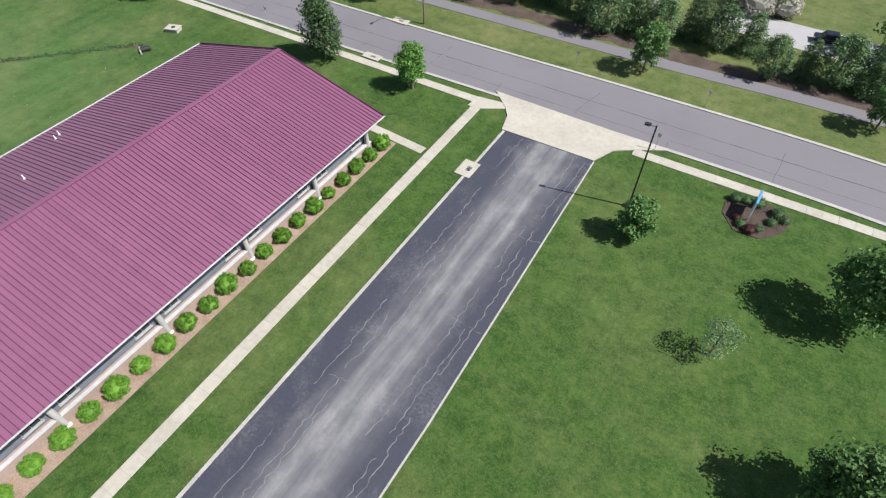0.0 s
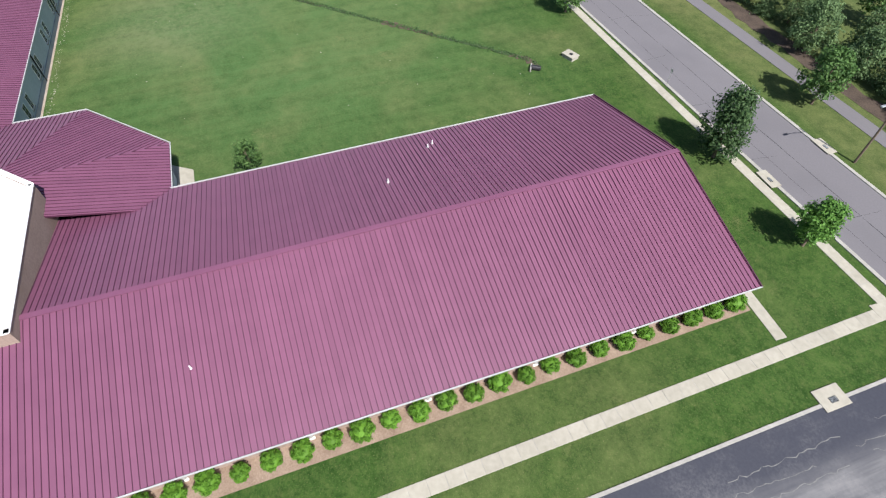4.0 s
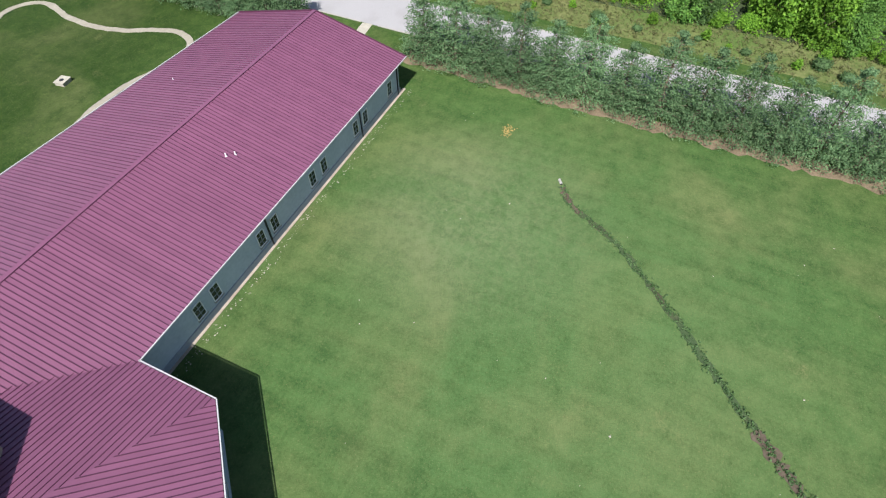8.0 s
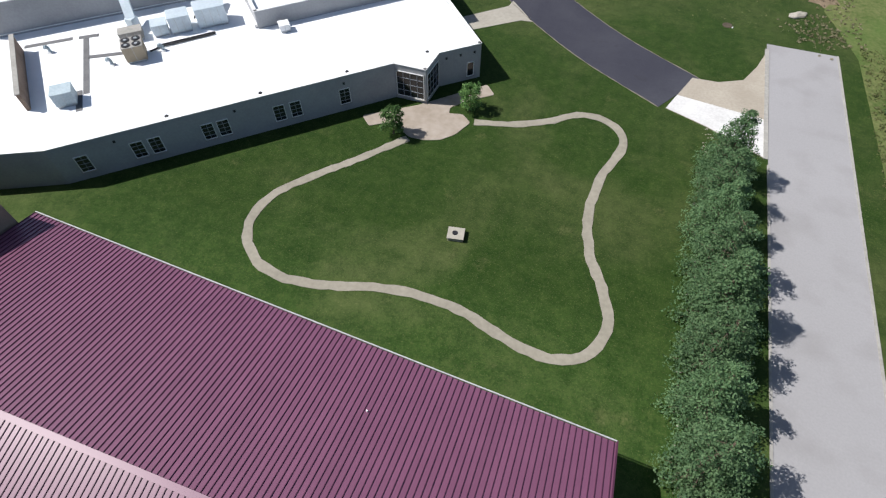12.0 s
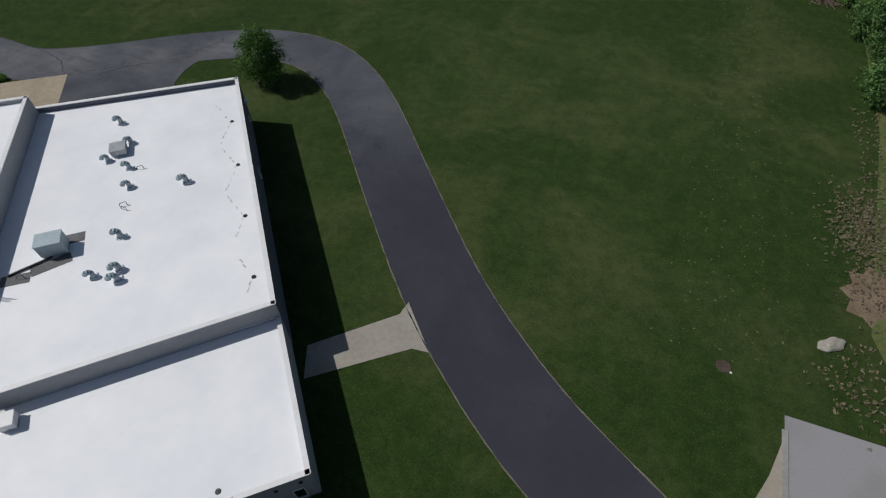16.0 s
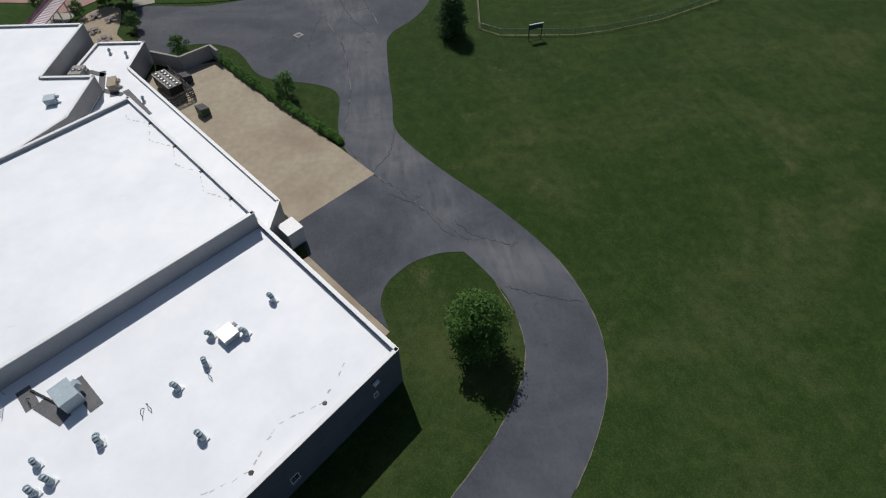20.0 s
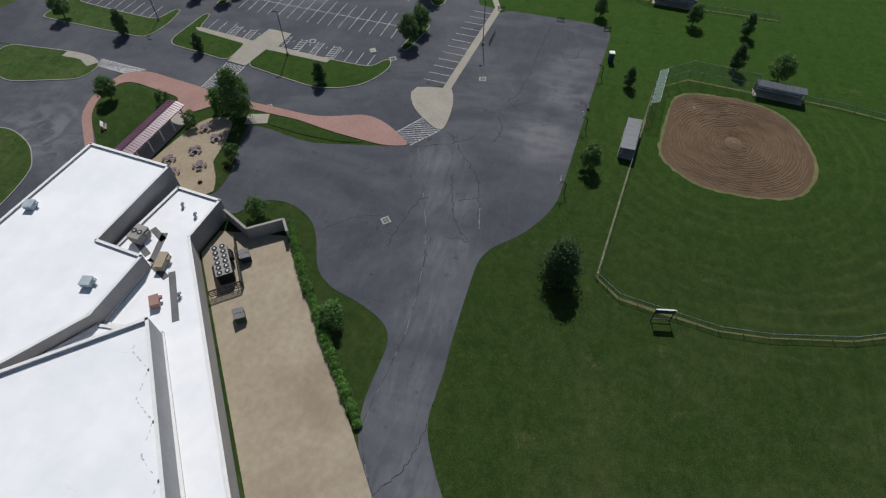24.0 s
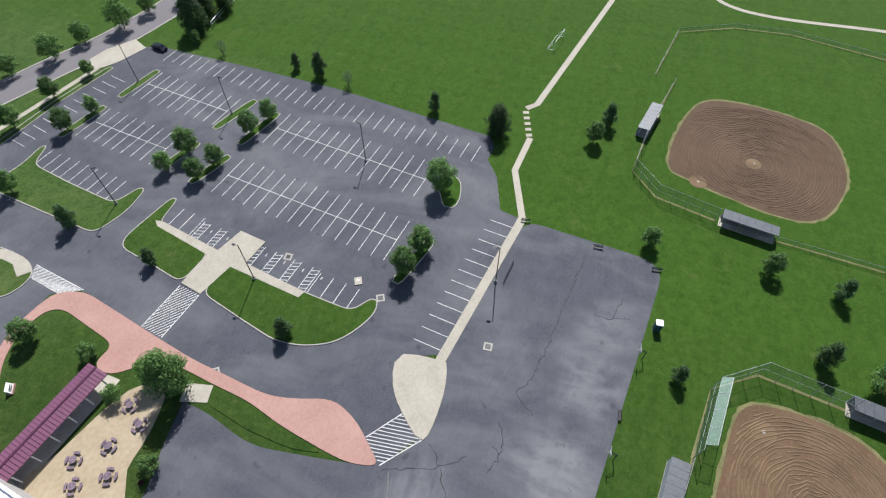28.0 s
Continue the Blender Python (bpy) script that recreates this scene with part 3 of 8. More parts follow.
flat_block("entrance_block", [(10.4, -77.6), (8.3, -94), (-8.4, -91.7), (-9.6, -100), (-20.3, -98.6), (-36.4, -86.4), (-31.3, -84.2), (-23.5, -84.5), (-16.8, -79.6), (-16.2, -73.5)], 6.7, 7.0, BLOCK, "white-roofed entrance block of the school")
flat_block("link_block", [(-20.4, -98.9), (-36.2, -86.9), (-19.9, -107.4)], 4.8, 4.95, BLOCK_PALE, "low white-roofed link between hall and entrance block")
flat_block("central_block", [(-44, -23.3), (-60.2, -23.5), (-68.4, -31.9), (-68.5, -58), (-44, -58)], 9.5, 9.8, BRICK_LIGHT, "white-roofed central block with pale brick walls")

# metal-roofed wings
EAVE, PITCH = 5.3, 0.248
SEAM = 0.46


def roof_face(parent, poly, eave_point, inward, name="roof", height=None):
    """One slope of a standing-seam roof over the flat outline poly: a deck and a panel with an upright seam for each strip."""
    g = Vector(inward).normalized()
    h = height or (lambda x, y: EAVE + PITCH * max(0.0, (x - eave_point[0]) * g.x + (y - eave_point[1]) * g.y))
    inv = parent.matrix_basis.inverted()
    s = Vector((-g.y, g.x))
    bm = bmesh.new()
    f = bm.faces.new([bm.verts.new(inv @ Vector((x, y, h(x, y) - 0.02))) for x, y in poly])
    r = bmesh.ops.extrude_face_region(bm, geom=[f])
    for v in r["geom"]:
        if isinstance(v, bmesh.types.BMVert):
            v.co.z -= 0.18
    bmesh.ops.recalc_face_normals(bm, faces=bm.faces)
    deck = finish(name, bm, METAL_RIB, parent)
    lo = min(x * s.x + y * s.y for x, y in poly)
    hi = max(x * s.x + y * s.y for x, y in poly)
    k = 0
    while lo + k * SEAM < hi:
        a, b = lo + k * SEAM, min(hi, lo + (k + 1) * SEAM)
        k += 1
        piece = clip_poly(clip_poly(poly, s.x, s.y, b), -s.x, -s.y, -a)
        if len(piece) < 3:
            continue
        bm = bmesh.new()
        vs = [bm.verts.new(inv @ Vector((x, y, h(x, y)))) for x, y in piece]
        f = bm.faces.new(vs)
        f.normal_update()
        if f.normal.z < 0:
            f.normal_flip()
        edge = [p for p in piece if p[0] * s.x + p[1] * s.y < a + 0.002]
        if len(edge) >= 2:
            along = sorted(edge, key=lambda p: p[0] * g.x + p[1] * g.y)
            p, q = along[0], along[-1]
            v8 = [bm.verts.new(inv @ Vector((c[0] + s.x * o, c[1] + s.y * o, h(*c) + z))) for c in (p, q) for o, z in ((0, 0), (0.045, 0), (0.045, 0.065), (0, 0.065))]
            for t in ((0, 1, 5, 4), (1, 2, 6, 5), (2, 3, 7, 6), (3, 0, 4, 7), (0, 3, 2, 1), (4, 5, 6, 7)):
                bm.faces.new([v8[i] for i in t]).material_index = 1
        finish("roof_panel", bm, [METAL_ROOF, METAL_RIB], deck)
    return deck


def wing_walls(e, pts, mat, top=EAVE, base=0.0):
    inv = e.matrix_basis.inverted()
    n = len(pts)
    ring = inset(pts, 0.3)
    for i in range(n):
        j = (i + 1) % n
        bm = bmesh.new()
        vs = [bm.verts.new(inv @ Vector((*p, z))) for z in (base, top) for p in (pts[i], pts[j], ring[j], ring[i])]
        for q in ((3, 2, 1, 0), (4, 5, 6, 7), (0, 1, 5, 4), (1, 2, 6, 5), (2, 3, 7, 6), (3, 0, 4, 7)):
            bm.faces.new([vs[k] for k in q])
        finish("wall", bm, mat, e)


wing_a = thing("east_wing", -47.3, 0, 0, "long plum metal-roofed classroom wing with pale brick walls", "school building")
wing_b = thing("north_wing", -100, -43.4, 0, "long plum metal-roofed classroom wing with grey panel walls", "school building")
hub = thing("wing_link", -70, -24, 0, "plum metal-roofed hub joining two classroom wings", "school building")
wing_walls(wing_a, [(-59.6, -24), (-34.1, -24), (-34.1, 33.7), (-59.6, 33.7)], SLATE)
wing_walls(wing_b, [(-123.8, -55.4), (-70, -58.6), (-70, -30.9), (-123.8, -30.9)], BLUEWALL)
wing_walls(hub, [(-76.7, -33), (-62, -33), (-62, -14.5), (-68.5, -14.5), (-76.7, -23.0)], BLUEWALL)
AX0, AX1, AXR, AY = -60.9, -31.6, -45.9, 34.4        # east wing: west and east eaves, ridge, gable end
BX, BY0, BY1, BYR = -124.4, -30.0, -56.2, -43.0      # north wing: gable end, north and south eaves, ridge
RIDGE = EAVE + PITCH * 14.6
RIDGE_B = EAVE + PITCH * 13.0
roof_face(wing_a, [(AXR, -27), (AX1, -27), (AX1, AY), (AXR, AY)], (AX1, 0), (-1, 0), height=lambda x, y: EAVE + (RIDGE - EAVE) * (AX1 - x) / (AX1 - AXR))
roof_face(wing_a, [(AX0, -27), (AXR, -27), (AXR, AY), (AX0, AY)], (AX0, 0), (1, 0), height=lambda x, y: EAVE + (RIDGE - EAVE) * (x - AX0) / (AXR - AX0))
roof_face(wing_b, [(BX, BYR), (-66, BYR), (-66, BY0), (BX, BY0)], (0, BY0), (0, -1))
south_eave = lambda x: BY1 - 0.06 * (x - BX)
roof_face(wing_b, [(BX, BY1), (-69, south_eave(-69)), (-69, BYR), (BX, BYR)], (0, BY1), (0, 1), height=lambda x, y: EAVE + (RIDGE_B - EAVE) * (y - south_eave(x)) / (BYR - south_eave(x)))
HUB = [(-77.6, -36), (-58, -36), (-58, -13.4), (-68.3, -13.4), (-77.6, -22.3)]
faces = [((-77.6, 0), Vector((1, 0))), ((-77.6, -22.3), Vector((8.9, -9.3)).normalized()), ((0, -13.4), Vector((0, -1)))]
for i, (p, g) in enumerate(faces):
    poly = HUB
    for j, (p2, g2) in enumerate(faces):
        if i != j:
            poly = clip_poly(poly, g.x - g2.x, g.y - g2.y, g.x * p[0] + g.y * p[1] - g2.x * p2[0] - g2.y * p2[1])
    roof_face(hub, poly, p, g)

# ---- walks, kerbs, lines ----
def panels(name, a, b, width, z, label, size=1.52, mat=CONCRETE):
    """A straight walk of cast panels on a bed, each panel a piece of its own."""
    a, b = Vector(a), Vector(b)
    d = b - a
    n = max(1, round(d.length / size))
    ang = math.degrees(math.atan2(d.y, d.x))
    bm = box(bmesh.new(), (d.length, width - 0.06, z), (0, 0, 0))
    bed = finish(name, bm, KERB)
    bed.matrix_basis = pose((a.x + b.x) / 2, (a.y + b.y) / 2, z / 2 - 0.02, 0, 0, ang)
    tagged(bed, label, "sidewalk", "", "structure")
    step = d.length / n
    bm = box(bmesh.new(), (step - 0.035, width, z), (0, 0, 0), bevel=0.015)
    me = bpy.data.meshes.new("panel")
    bm.to_mesh(me)
    bm.free()
    me.materials.append(mat)
    rng = random.Random(n)
    for i in range(n):
        o = new("panel", me)
        o.parent = bed
        o.matrix_basis = pose(-d.length / 2 + (i + 0.5) * step, 0, 0.02 + rng.uniform(-0.006, 0.006), rng.uniform(-0.2, 0.2), rng.uniform(-0.3, 0.3), 0)
    return bed


WALK = material("sidewalk concrete", (0.29, 0.27, 0.225), (0.37, 0.345, 0.295), 0.9, 0.3, 2.0, 0.1, jitter=0.045)
panels("sidewalk", (-26.35, -22), (-27.5, 48.2), 1.3, 0.06, "pale jointed concrete sidewalk across the lawn", mat=WALK)
panels("sidewalk", (-130, 47.2), (-27.7, 49.05), 1.3, 0.07, "pale jointed concrete sidewalk along the street", mat=WALK)
panels("sidewalk", (-7.6, 49.7), (34, 50.6), 1.3, 0.07, "pale jointed concrete sidewalk along the street", mat=WALK)
panels("sidewalk", (-36.2, 37.4), (-28.4, 37.0), 1.2, 0.06, "short concrete walk to the wing door", mat=WALK)
panels("sidewalk", (-130.0, -42.7), (-137.2, -43.5), 1.7, 0.06, "short concrete walk to the park road", mat=WALK)
panels("sidewalk", (64, -16.0), (100, -22.8), 1.4, 0.07, "pale concrete sidewalk beside the street", mat=WALK)
slab("corner_walk", [(-28.6, 47.4), (-27.2, 47.4), (-24.2, 49.2), (-23.6, 50.4), (-28.4, 49.75)], 0.074, 0.2, WALK, label="small concrete corner where two sidewalks meet", category="sidewalk")
strip("park_path", [(-240, 64), (-123, 66.8), (-88, 67.8), (-46.7, 68.8), (-10.8, 69.8), (14.2, 71), (60, 70)], 2.4, 0.05, 0.2, ROAD, label="grey asphalt footpath beyond the street", category="path")
strip("field_walk", [(46.5, -132.2), (83.2, -137.8)], 1.7, 0.075, 0.2, WALK, label="pale concrete walk beside the parking stalls", category="path", rounded=False)
strip("field_walk", [(83.2, -137.8), (96, -132.9), (107.2, -133.6)], 1.4, 0.07, 0.2, WALK, label="pale concrete walk to the ball fields", category="path", rounded=False)
strip("field_walk", [(117.2, -130.2), (119.5, -132.3), (173.6, -142), (230, -152)], 1.5, 0.07, 0.2, WALK, label="pale concrete walk across the playing field", category="path", rounded=False)
strip("field_walk", [(230, -168), (184, -172), (182, -216), (188, -260)], 1.5, 0.07, 0.2, WALK, label="pale concrete walk beyond the ball field", category="path")
steps = thing("field_steps", 112, -132, 0.0, "row of pale concrete steps between two walks", "steps")
for i in range(5):
    part("step", box(bmesh.new(), (1.0, 1.4, 0.14), (-4 + i * 1.9, -1.1 + i * 0.65, 0.05), 0.02, turn=20), WALK, steps)

# kerbs
for off, nm in ((5.0, "kerb_north"), (-5.0, "kerb_south")):
    strip(nm, [(-420, 49), (-300, 52), (-125, 53.5), (-60, 55), (18, 57), (42, 50), (58, 26), (70, 0), (92, -11), (130, -22), (260, -40)], 0.45, 0.11, 0.3, KERB, label="pale concrete kerb of the street", category="kerb", offset=off, step=3)
strip("kerb", [(-21.5, -62), (-22.15, 45.2)], 0.3, 0.1, 0.3, KERB, label="pale concrete kerb of the driveway", category="kerb", rounded=False)
strip("kerb", [(-9.1, -62), (-9.65, 10), (-10.75, 45.6)], 0.16, 0.06, 0.3, KERB, label="thin concrete edge of the driveway", category="kerb", rounded=False)
strip("kerb", [(-137.2, -96), (-137.25, -44.6)], 0.25, 0.1, 0.3, KERB, label="pale concrete kerb of the park road", category="kerb", rounded=False)
strip("kerb", [(-137.25, -41.6), (-137.2, 35)], 0.25, 0.1, 0.3, KERB, label="pale concrete kerb of the park road", category="kerb", rounded=False)
strip("kerb", [(-146.5, 49), (-146.5, -122)], 0.25, 0.1, 0.3, KERB, label="pale concrete kerb of the park road", category="kerb", rounded=False)
strip("kerb", [(-137.2, -120.5), (-136.9, -97)], 0.5, 0.12, 0.3, KERB, label="pale concrete gutter beside the apron", category="kerb", rounded=False)


def island(pts, label, rounded=True, kerb=True, top=0.13, mat=GRASS, name="grass_island", category="lawn", step=1.0):
    """A raised bed of grass inside a kerb."""
    out = smooth_line(pts, step, True) if rounded else soften(pts, 2.2)
    ob = slab(name, out, top, 0.3, mat, label=label, category=category)
    if kerb:
        strip("kerb", out, 0.2, top + 0.02, 0.35, KERB, parent=ob, rounded=False, closed=True)
    return ob


ISL = "kerbed grass island in the parking lot"
island([(54.5, -29), (62.3, -31), (68.2, -30.6), (69, -31.8), (63.2, -33.3), (61.2, -45), (59.6, -57.6), (65, -59.6), (65, -61.2), (58.5, -61.5), (51.8, -59.2), (53, -45)], ISL, False)
island([(64.6, -67.8), (65, -69.3), (58, -69.6), (57, -75), (55.2, -83.4), (47.6, -82.4), (49.4, -74), (50.6, -66.8), (53, -65.6)], ISL, False)
island([(54, -88.2), (47, -87.3), (44.8, -96), (42.8, -104.5), (43.4, -109.5), (45.5, -114), (48.6, -116.6), (53, -118.6), (55.8, -118.2), (56, -116.7), (52.4, -114.6), (53.2, -104.5), (55, -92)], ISL, False)
island([(90.3, -120.5), (88.5, -123), (84, -124.2), (81.3, -123.6), (81.2, -121.9), (83.5, -120.3), (87, -118.6), (90, -118.6)], ISL)
for a, b in (((89.6, -35.6), (99.8, -37.4)), ((87.2, -64.2), (97.4, -67.2)), ((70.6, -69.2), (78.6, -71.9)), ((72.6, -60.8), (80, -63)), ((84.6, -72.4), (95, -74.8)), ((73.2, -32.3), (83.5, -34.3)), ((61.5, -119.8), (71, -122.2))):
    a, b = Vector(a), Vector(b)
    d = (b - a).normalized() * 0.9
    q = Vector((-d.y, d.x))
    island([tuple(a + q), tuple(a - d), tuple(a - q), tuple(b - q), tuple(b + d), tuple(b + q)], "narrow kerbed grass island between parking rows", step=0.6)
island([(34, -53.8), (36.8, -55.4), (40, -55.4), (42.2, -52.5), (43, -47), (42.6, -30), (34, -28), (30, -40)], "kerbed grass island beside the front road", False)
island([(16.6, -50), (14.4, -56.4), (10.8, -60.6), (6, -63.2), (-4, -63), (-8, -56), (-6, -46), (6, -42), (14, -44)], "oval kerbed lawn inside the drop-off loop")
island([(64, -21.6), (82, -23), (98, -26.2), (98, -24.6), (82, -21.6), (64, -20)], "narrow kerbed grass strip along the street", False)
slab("lot_walk", [(58.5, -68.6), (57.4, -69.8), (54.6, -83.2), (47.5, -82.5), (46.6, -87.2), (53.6, -89.0), (51.8, -104.3), (53.2, -104.8), (55.3, -91.3), (61.0, -92.2), (61.8, -86.2), (56.2, -84.6), (58.8, -70)], 0.155, 0.3, WALK, label="pale concrete walk through the lot islands", category="path")
slab("concrete_nose", [(35.4, -134.4), (38.5, -129.6), (42.1, -126.7), (45.8, -125.5), (47.7, -126.3), (48.3, -128.6), (48.6, -131.7), (48.6, -133.6), (42.9, -135)], 0.14, 0.3, WALK, label="rounded pale concrete traffic island", category="island", rounded=True)
slab("front_corner_walk", [(40.5, -54.7), (42.6, -50.7), (42.7, -45.1), (41, -45), (40.6, -50), (38.6, -53)], 0.16, 0.3, WALK, label="pale concrete walk round an island nose", category="path", rounded=True)
slab("brick_walk", [(29.6, -129.7), (28.6, -125.3), (28.9, -121.5), (30.2, -113), (32.0, -106), (32.6, -99), (33.2, -94), (33.8, -88.5), (28.6, -83), (28.4, -80), (29.6, -78.5), (33.1, -79.3), (36.0, -65.9), (34.4, -63.2), (29.4, -62.4), (24.4, -63.9), (12, -73.5), (10.8, -72.5), (23.5, -62.2), (29.1, -60.6), (34.1, -61.1), (38.3, -62.2), (40.2, -67.0), (36.6, -85.8), (35.2, -93.6), (34.6, -100.4), (33.8, -108.2), (34.7, -112.8), (36.8, -118.6), (35.0, -123.3), (31.8, -127.3)], 0.12, 0.3, BRICKRED, label="pink stamped concrete walk to the entrance", category="path", soft_corner=2.5)
slab("lawn_strip", [(29.6, -99.5), (28.0, -108), (27.6, -116), (28.7, -121.3), (30.0, -113), (31.8, -106), (32.4, -99)], 0.11, 0.3, GRASS, label="narrow grass strip beside the pink walk", category="lawn", soft_corner=2.0)
slab("drain_pad", [(28.3, -95.8), (29.6, -100.1), (32.4, -99.4), (31.4, -95.2)], 0.115, 0.3, CONCRETE, label="square concrete pad at the court edge", category="pad")
slab("front_lawn", [(12.5, -73.8), (24.6, -64.2), (29.4, -62.8), (34.2, -63.8), (35.6, -66.2), (32.8, -79), (29, -78.2), (13, -76)], 0.1, 0.3, GRASS, label="lawn between the canopy and the pink walk", category="lawn")
slab("plaza_lawn", [(12, -82.5), (29, -84.6), (32.8, -88.8), (32, -95), (28, -96.5), (22, -97.5), (15, -99.5), (9, -99)], 0.105, 0.3, GRASS, label="grass verge round the picnic plaza", category="lawn", soft_corner=2.0)
slab("picnic_plaza", [(29.6, -91.4), (28.4, -88.2), (24.9, -86), (15.7, -83.6), (9.8, -82.4), (8.9, -97.4), (13.7, -97.1), (17, -94.9), (22.2, -94.6), (28.3, -93.2)], 0.13, 0.3, material("tan plaza concrete", (0.27, 0.215, 0.145), (0.36, 0.3, 0.215), 0.9, 0.2, 1.5, 0.1), label="tan concrete plaza with picnic tables", category="plaza", rounded=True)
slab("canopy_floor", [(9.5, -77.6), (28.4, -79.8), (28.2, -84.6), (9.0, -82.2)], 0.125, 0.3, CONCRETE, label="concrete floor below the entrance canopy", category="floor")
slab("courtyard_patio", [(-89.2, -88.4), (-90.8, -86.9), (-92.6, -88.2), (-94.7, -87.6), (-96.1, -86.7), (-98.0, -86.7), (-99.9, -87.4), (-101.3, -88.9), (-102.4, -91.6), (-101.0, -92.8), (-99.3, -92.4), (-99.1, -93.6), (-101.2, -95.9), (-103.7, -97.9), (-102.2, -99.6), (-95, -92.6)], 0.065, 0.2, material("patio concrete", (0.27, 0.225, 0.18), (0.36, 0.31, 0.265), 0.9, 0.4, 1.2, 0.1), label="pale concrete patio before the glass entrance", category="patio", soft_corner=0.35)
slab("porch_floor", [(-34.6, -27), (-34.6, -21.6), (-29.4, -21.4), (-25, -20.6), (-25, -28)], 0.07, 0.2, CONCRETE, label="pale concrete floor at the wing porch", category="floor")
slab("hub_patio", [(-71.4, -15.2), (-69.6, -12.6), (-63.6, -12.6), (-62.2, -15.4)], 0.06, 0.2, WALK, label="small concrete patio beside the hub", category="patio")
slab("shrub_bed", [(-34.1, -22), (-31.2, -20), (-31.9, 36.4), (-34.1, 36.4)], 0.05, 0.2, MULCH, label="bark mulch bed along the wing wall", category="bed")
slab("gravel_strip", [(-124.8, -30.95), (-124.8, -30.5), (-76.9, -30.5), (-76.9, -30.95)], 0.04, 0.1, material("stone chippings", (0.24, 0.19, 0.15), (0.38, 0.33, 0.28), 0.95, 0.8, 8.0, 0.6), label="pale stone strip along the wing wall", category="gravel")

# painted lines
lines = thing("stall_lines", 80, -80, 0.034, "white painted parking stall lines on asphalt", "line marking", kind="structure")


def paint(name, a, b, parent, w=0.11, z=0.004):
    """A flat painted line."""
    a, b = Vector(a), Vector(b)
    d = b - a
    base = parent.matrix_basis.translation
    bm = box(bmesh.new(), (d.length, w, 0.006), ((a.x + b.x) / 2 - base.x, (a.y + b.y) / 2 - base.y, z), turn=math.degrees(math.atan2(d.y, d.x)))
    return finish(name, bm, PAINT, parent)


along, across = Vector((-0.107, -0.994)), Vector((0.994, -0.107))


def stalls(start, count, half1, half2, pitch=2.74, spine=True):
    """A row of stall lines from start along the lot, reaching half1 and half2 to its sides."""
    s = Vector(start)
    for i in range(count):
        c = s + along * pitch * i
        paint("stall_line", c - across * half1, c + across * half2, lines)
    if spine:
        paint("spine_line", s, s + along * pitch * (count - 1), lines)


stalls((91.2, -77.4), 15, 5.4, 5.4)
stalls((74.3, -75.2), 16, 5.4, 5.4)
stalls((95.3, -38.6), 10, 5.4, 5.0)
stalls((79.2, -35.8), 9, 5.4, 5.0)
stalls((62.9, -33.4), 9, 0.6, 5.2, spine=False)
stalls((110.0, -36.5), 33, 5.0, 0.2, spine=False)
stalls((58.0, -71.6), 3, 0.0, 5.0, spine=False)
stalls((53.0, -105.2), 4, 0.4, 5.0, spine=False)
for i in range(11):
    c = Vector((68.6, -21.6)) + Vector((2.7, -0.55)) * i
    paint("stall_line", c + Vector((-0.6, -0.6)), c + Vector((-1.6, -5.4)), lines)
for i in range(12):
    c = Vector((50.4, -132.1)) + Vector((2.715, -0.44)) * i
    paint("stall_line", c, c + Vector((0.55, 5.2)), lines)
# hatched bays, with a ring and bar for the sign of each
for y0 in (-78.6, -82.6, -91.8, -95.9, -100.1, -104.2):
    c = Vector((57.2, y0)) + across * ((y0 + 90) * 0.0)
    c.x += (y0 + 91) * 0.11
    for k in (-0.75, 0.75):
        paint("bay_line", c - across * 2.4 + along * k, c + across * 2.9 + along * k, lines)
    for j in range(6):
        paint("hatch_line", c + across * (-2.2 + j * 0.85) - along * 0.75, c + across * (-1.6 + j * 0.85) + along * 0.75, lines, 0.11)
    r = c + across * 2.2 + along * 2.0
    bm = bmesh.new()
    bmesh.ops.create_circle(bm, segments=12, radius=0.45, matrix=Matrix.Translation((r.x - 80, r.y + 80, 0.008)))
    f = bm.faces.new(bm.verts[:])
    ins = bmesh.ops.inset_region(bm, faces=[f], thickness=0.13)
    bmesh.ops.delete(bm, geom=[f], context="FACES_ONLY")
    finish("bay_sign", bm, PAINT, lines)
    paint("bay_sign_bar", r - across * 0.45, r - across * 1.1, lines, 0.14)


def crosswalk(a, b, c, d, n, label, z):
    """Hatched crossing in the outline a, b, c, d: a border at two sides and bars between."""
    e = thing("crosswalk", a[0], a[1], z, label, "crosswalk", kind="structure")
    a, b, c, d = (Vector(v) for v in (a, b, c, d))
    paint("edge_line", a, b, e, 0.15)
    paint("edge_line", d, c, e, 0.15)
    slant = 0.75
    for i in range(-n, n):
        u = i / n + 0.5 / n
        lo, hi = max(0.0, -u / slant), min(1.0, (1 - u) / slant)
        if hi - lo < 0.08:
            continue
        ends = [b.lerp(a, u + slant * v).lerp(c.lerp(d, u + slant * v), v) for v in (lo, hi)]
        paint("bar", ends[0], ends[1], e, 0.12)


crosswalk((38.7, -130.3), (32.9, -126.0), (29.8, -129.6), (35.3, -134.2), 9, "white hatched crosswalk between two walks", 0.04)
crosswalk((47.0, -82.6), (37.6, -81.4), (36.9, -86.0), (46.4, -87.1), 10, "white hatched crosswalk over the front road", 0.036)
crosswalk((42.0, -54.2), (40.4, -66.6), (38.2, -63.0), (39.4, -55.2), 12, "white hatched crosswalk beside the drop-off loop", 0.036)

# cracks and sealed joints
CRACK = material("dark crack", (0.02, 0.02, 0.022), (0.045, 0.045, 0.05), 0.9, 0.5, 4.0, 0.0)
PALE_CRACK = material("pale open crack", (0.12, 0.12, 0.125), (0.2, 0.195, 0.19), 0.95, 0.8, 6.0, 0.0)


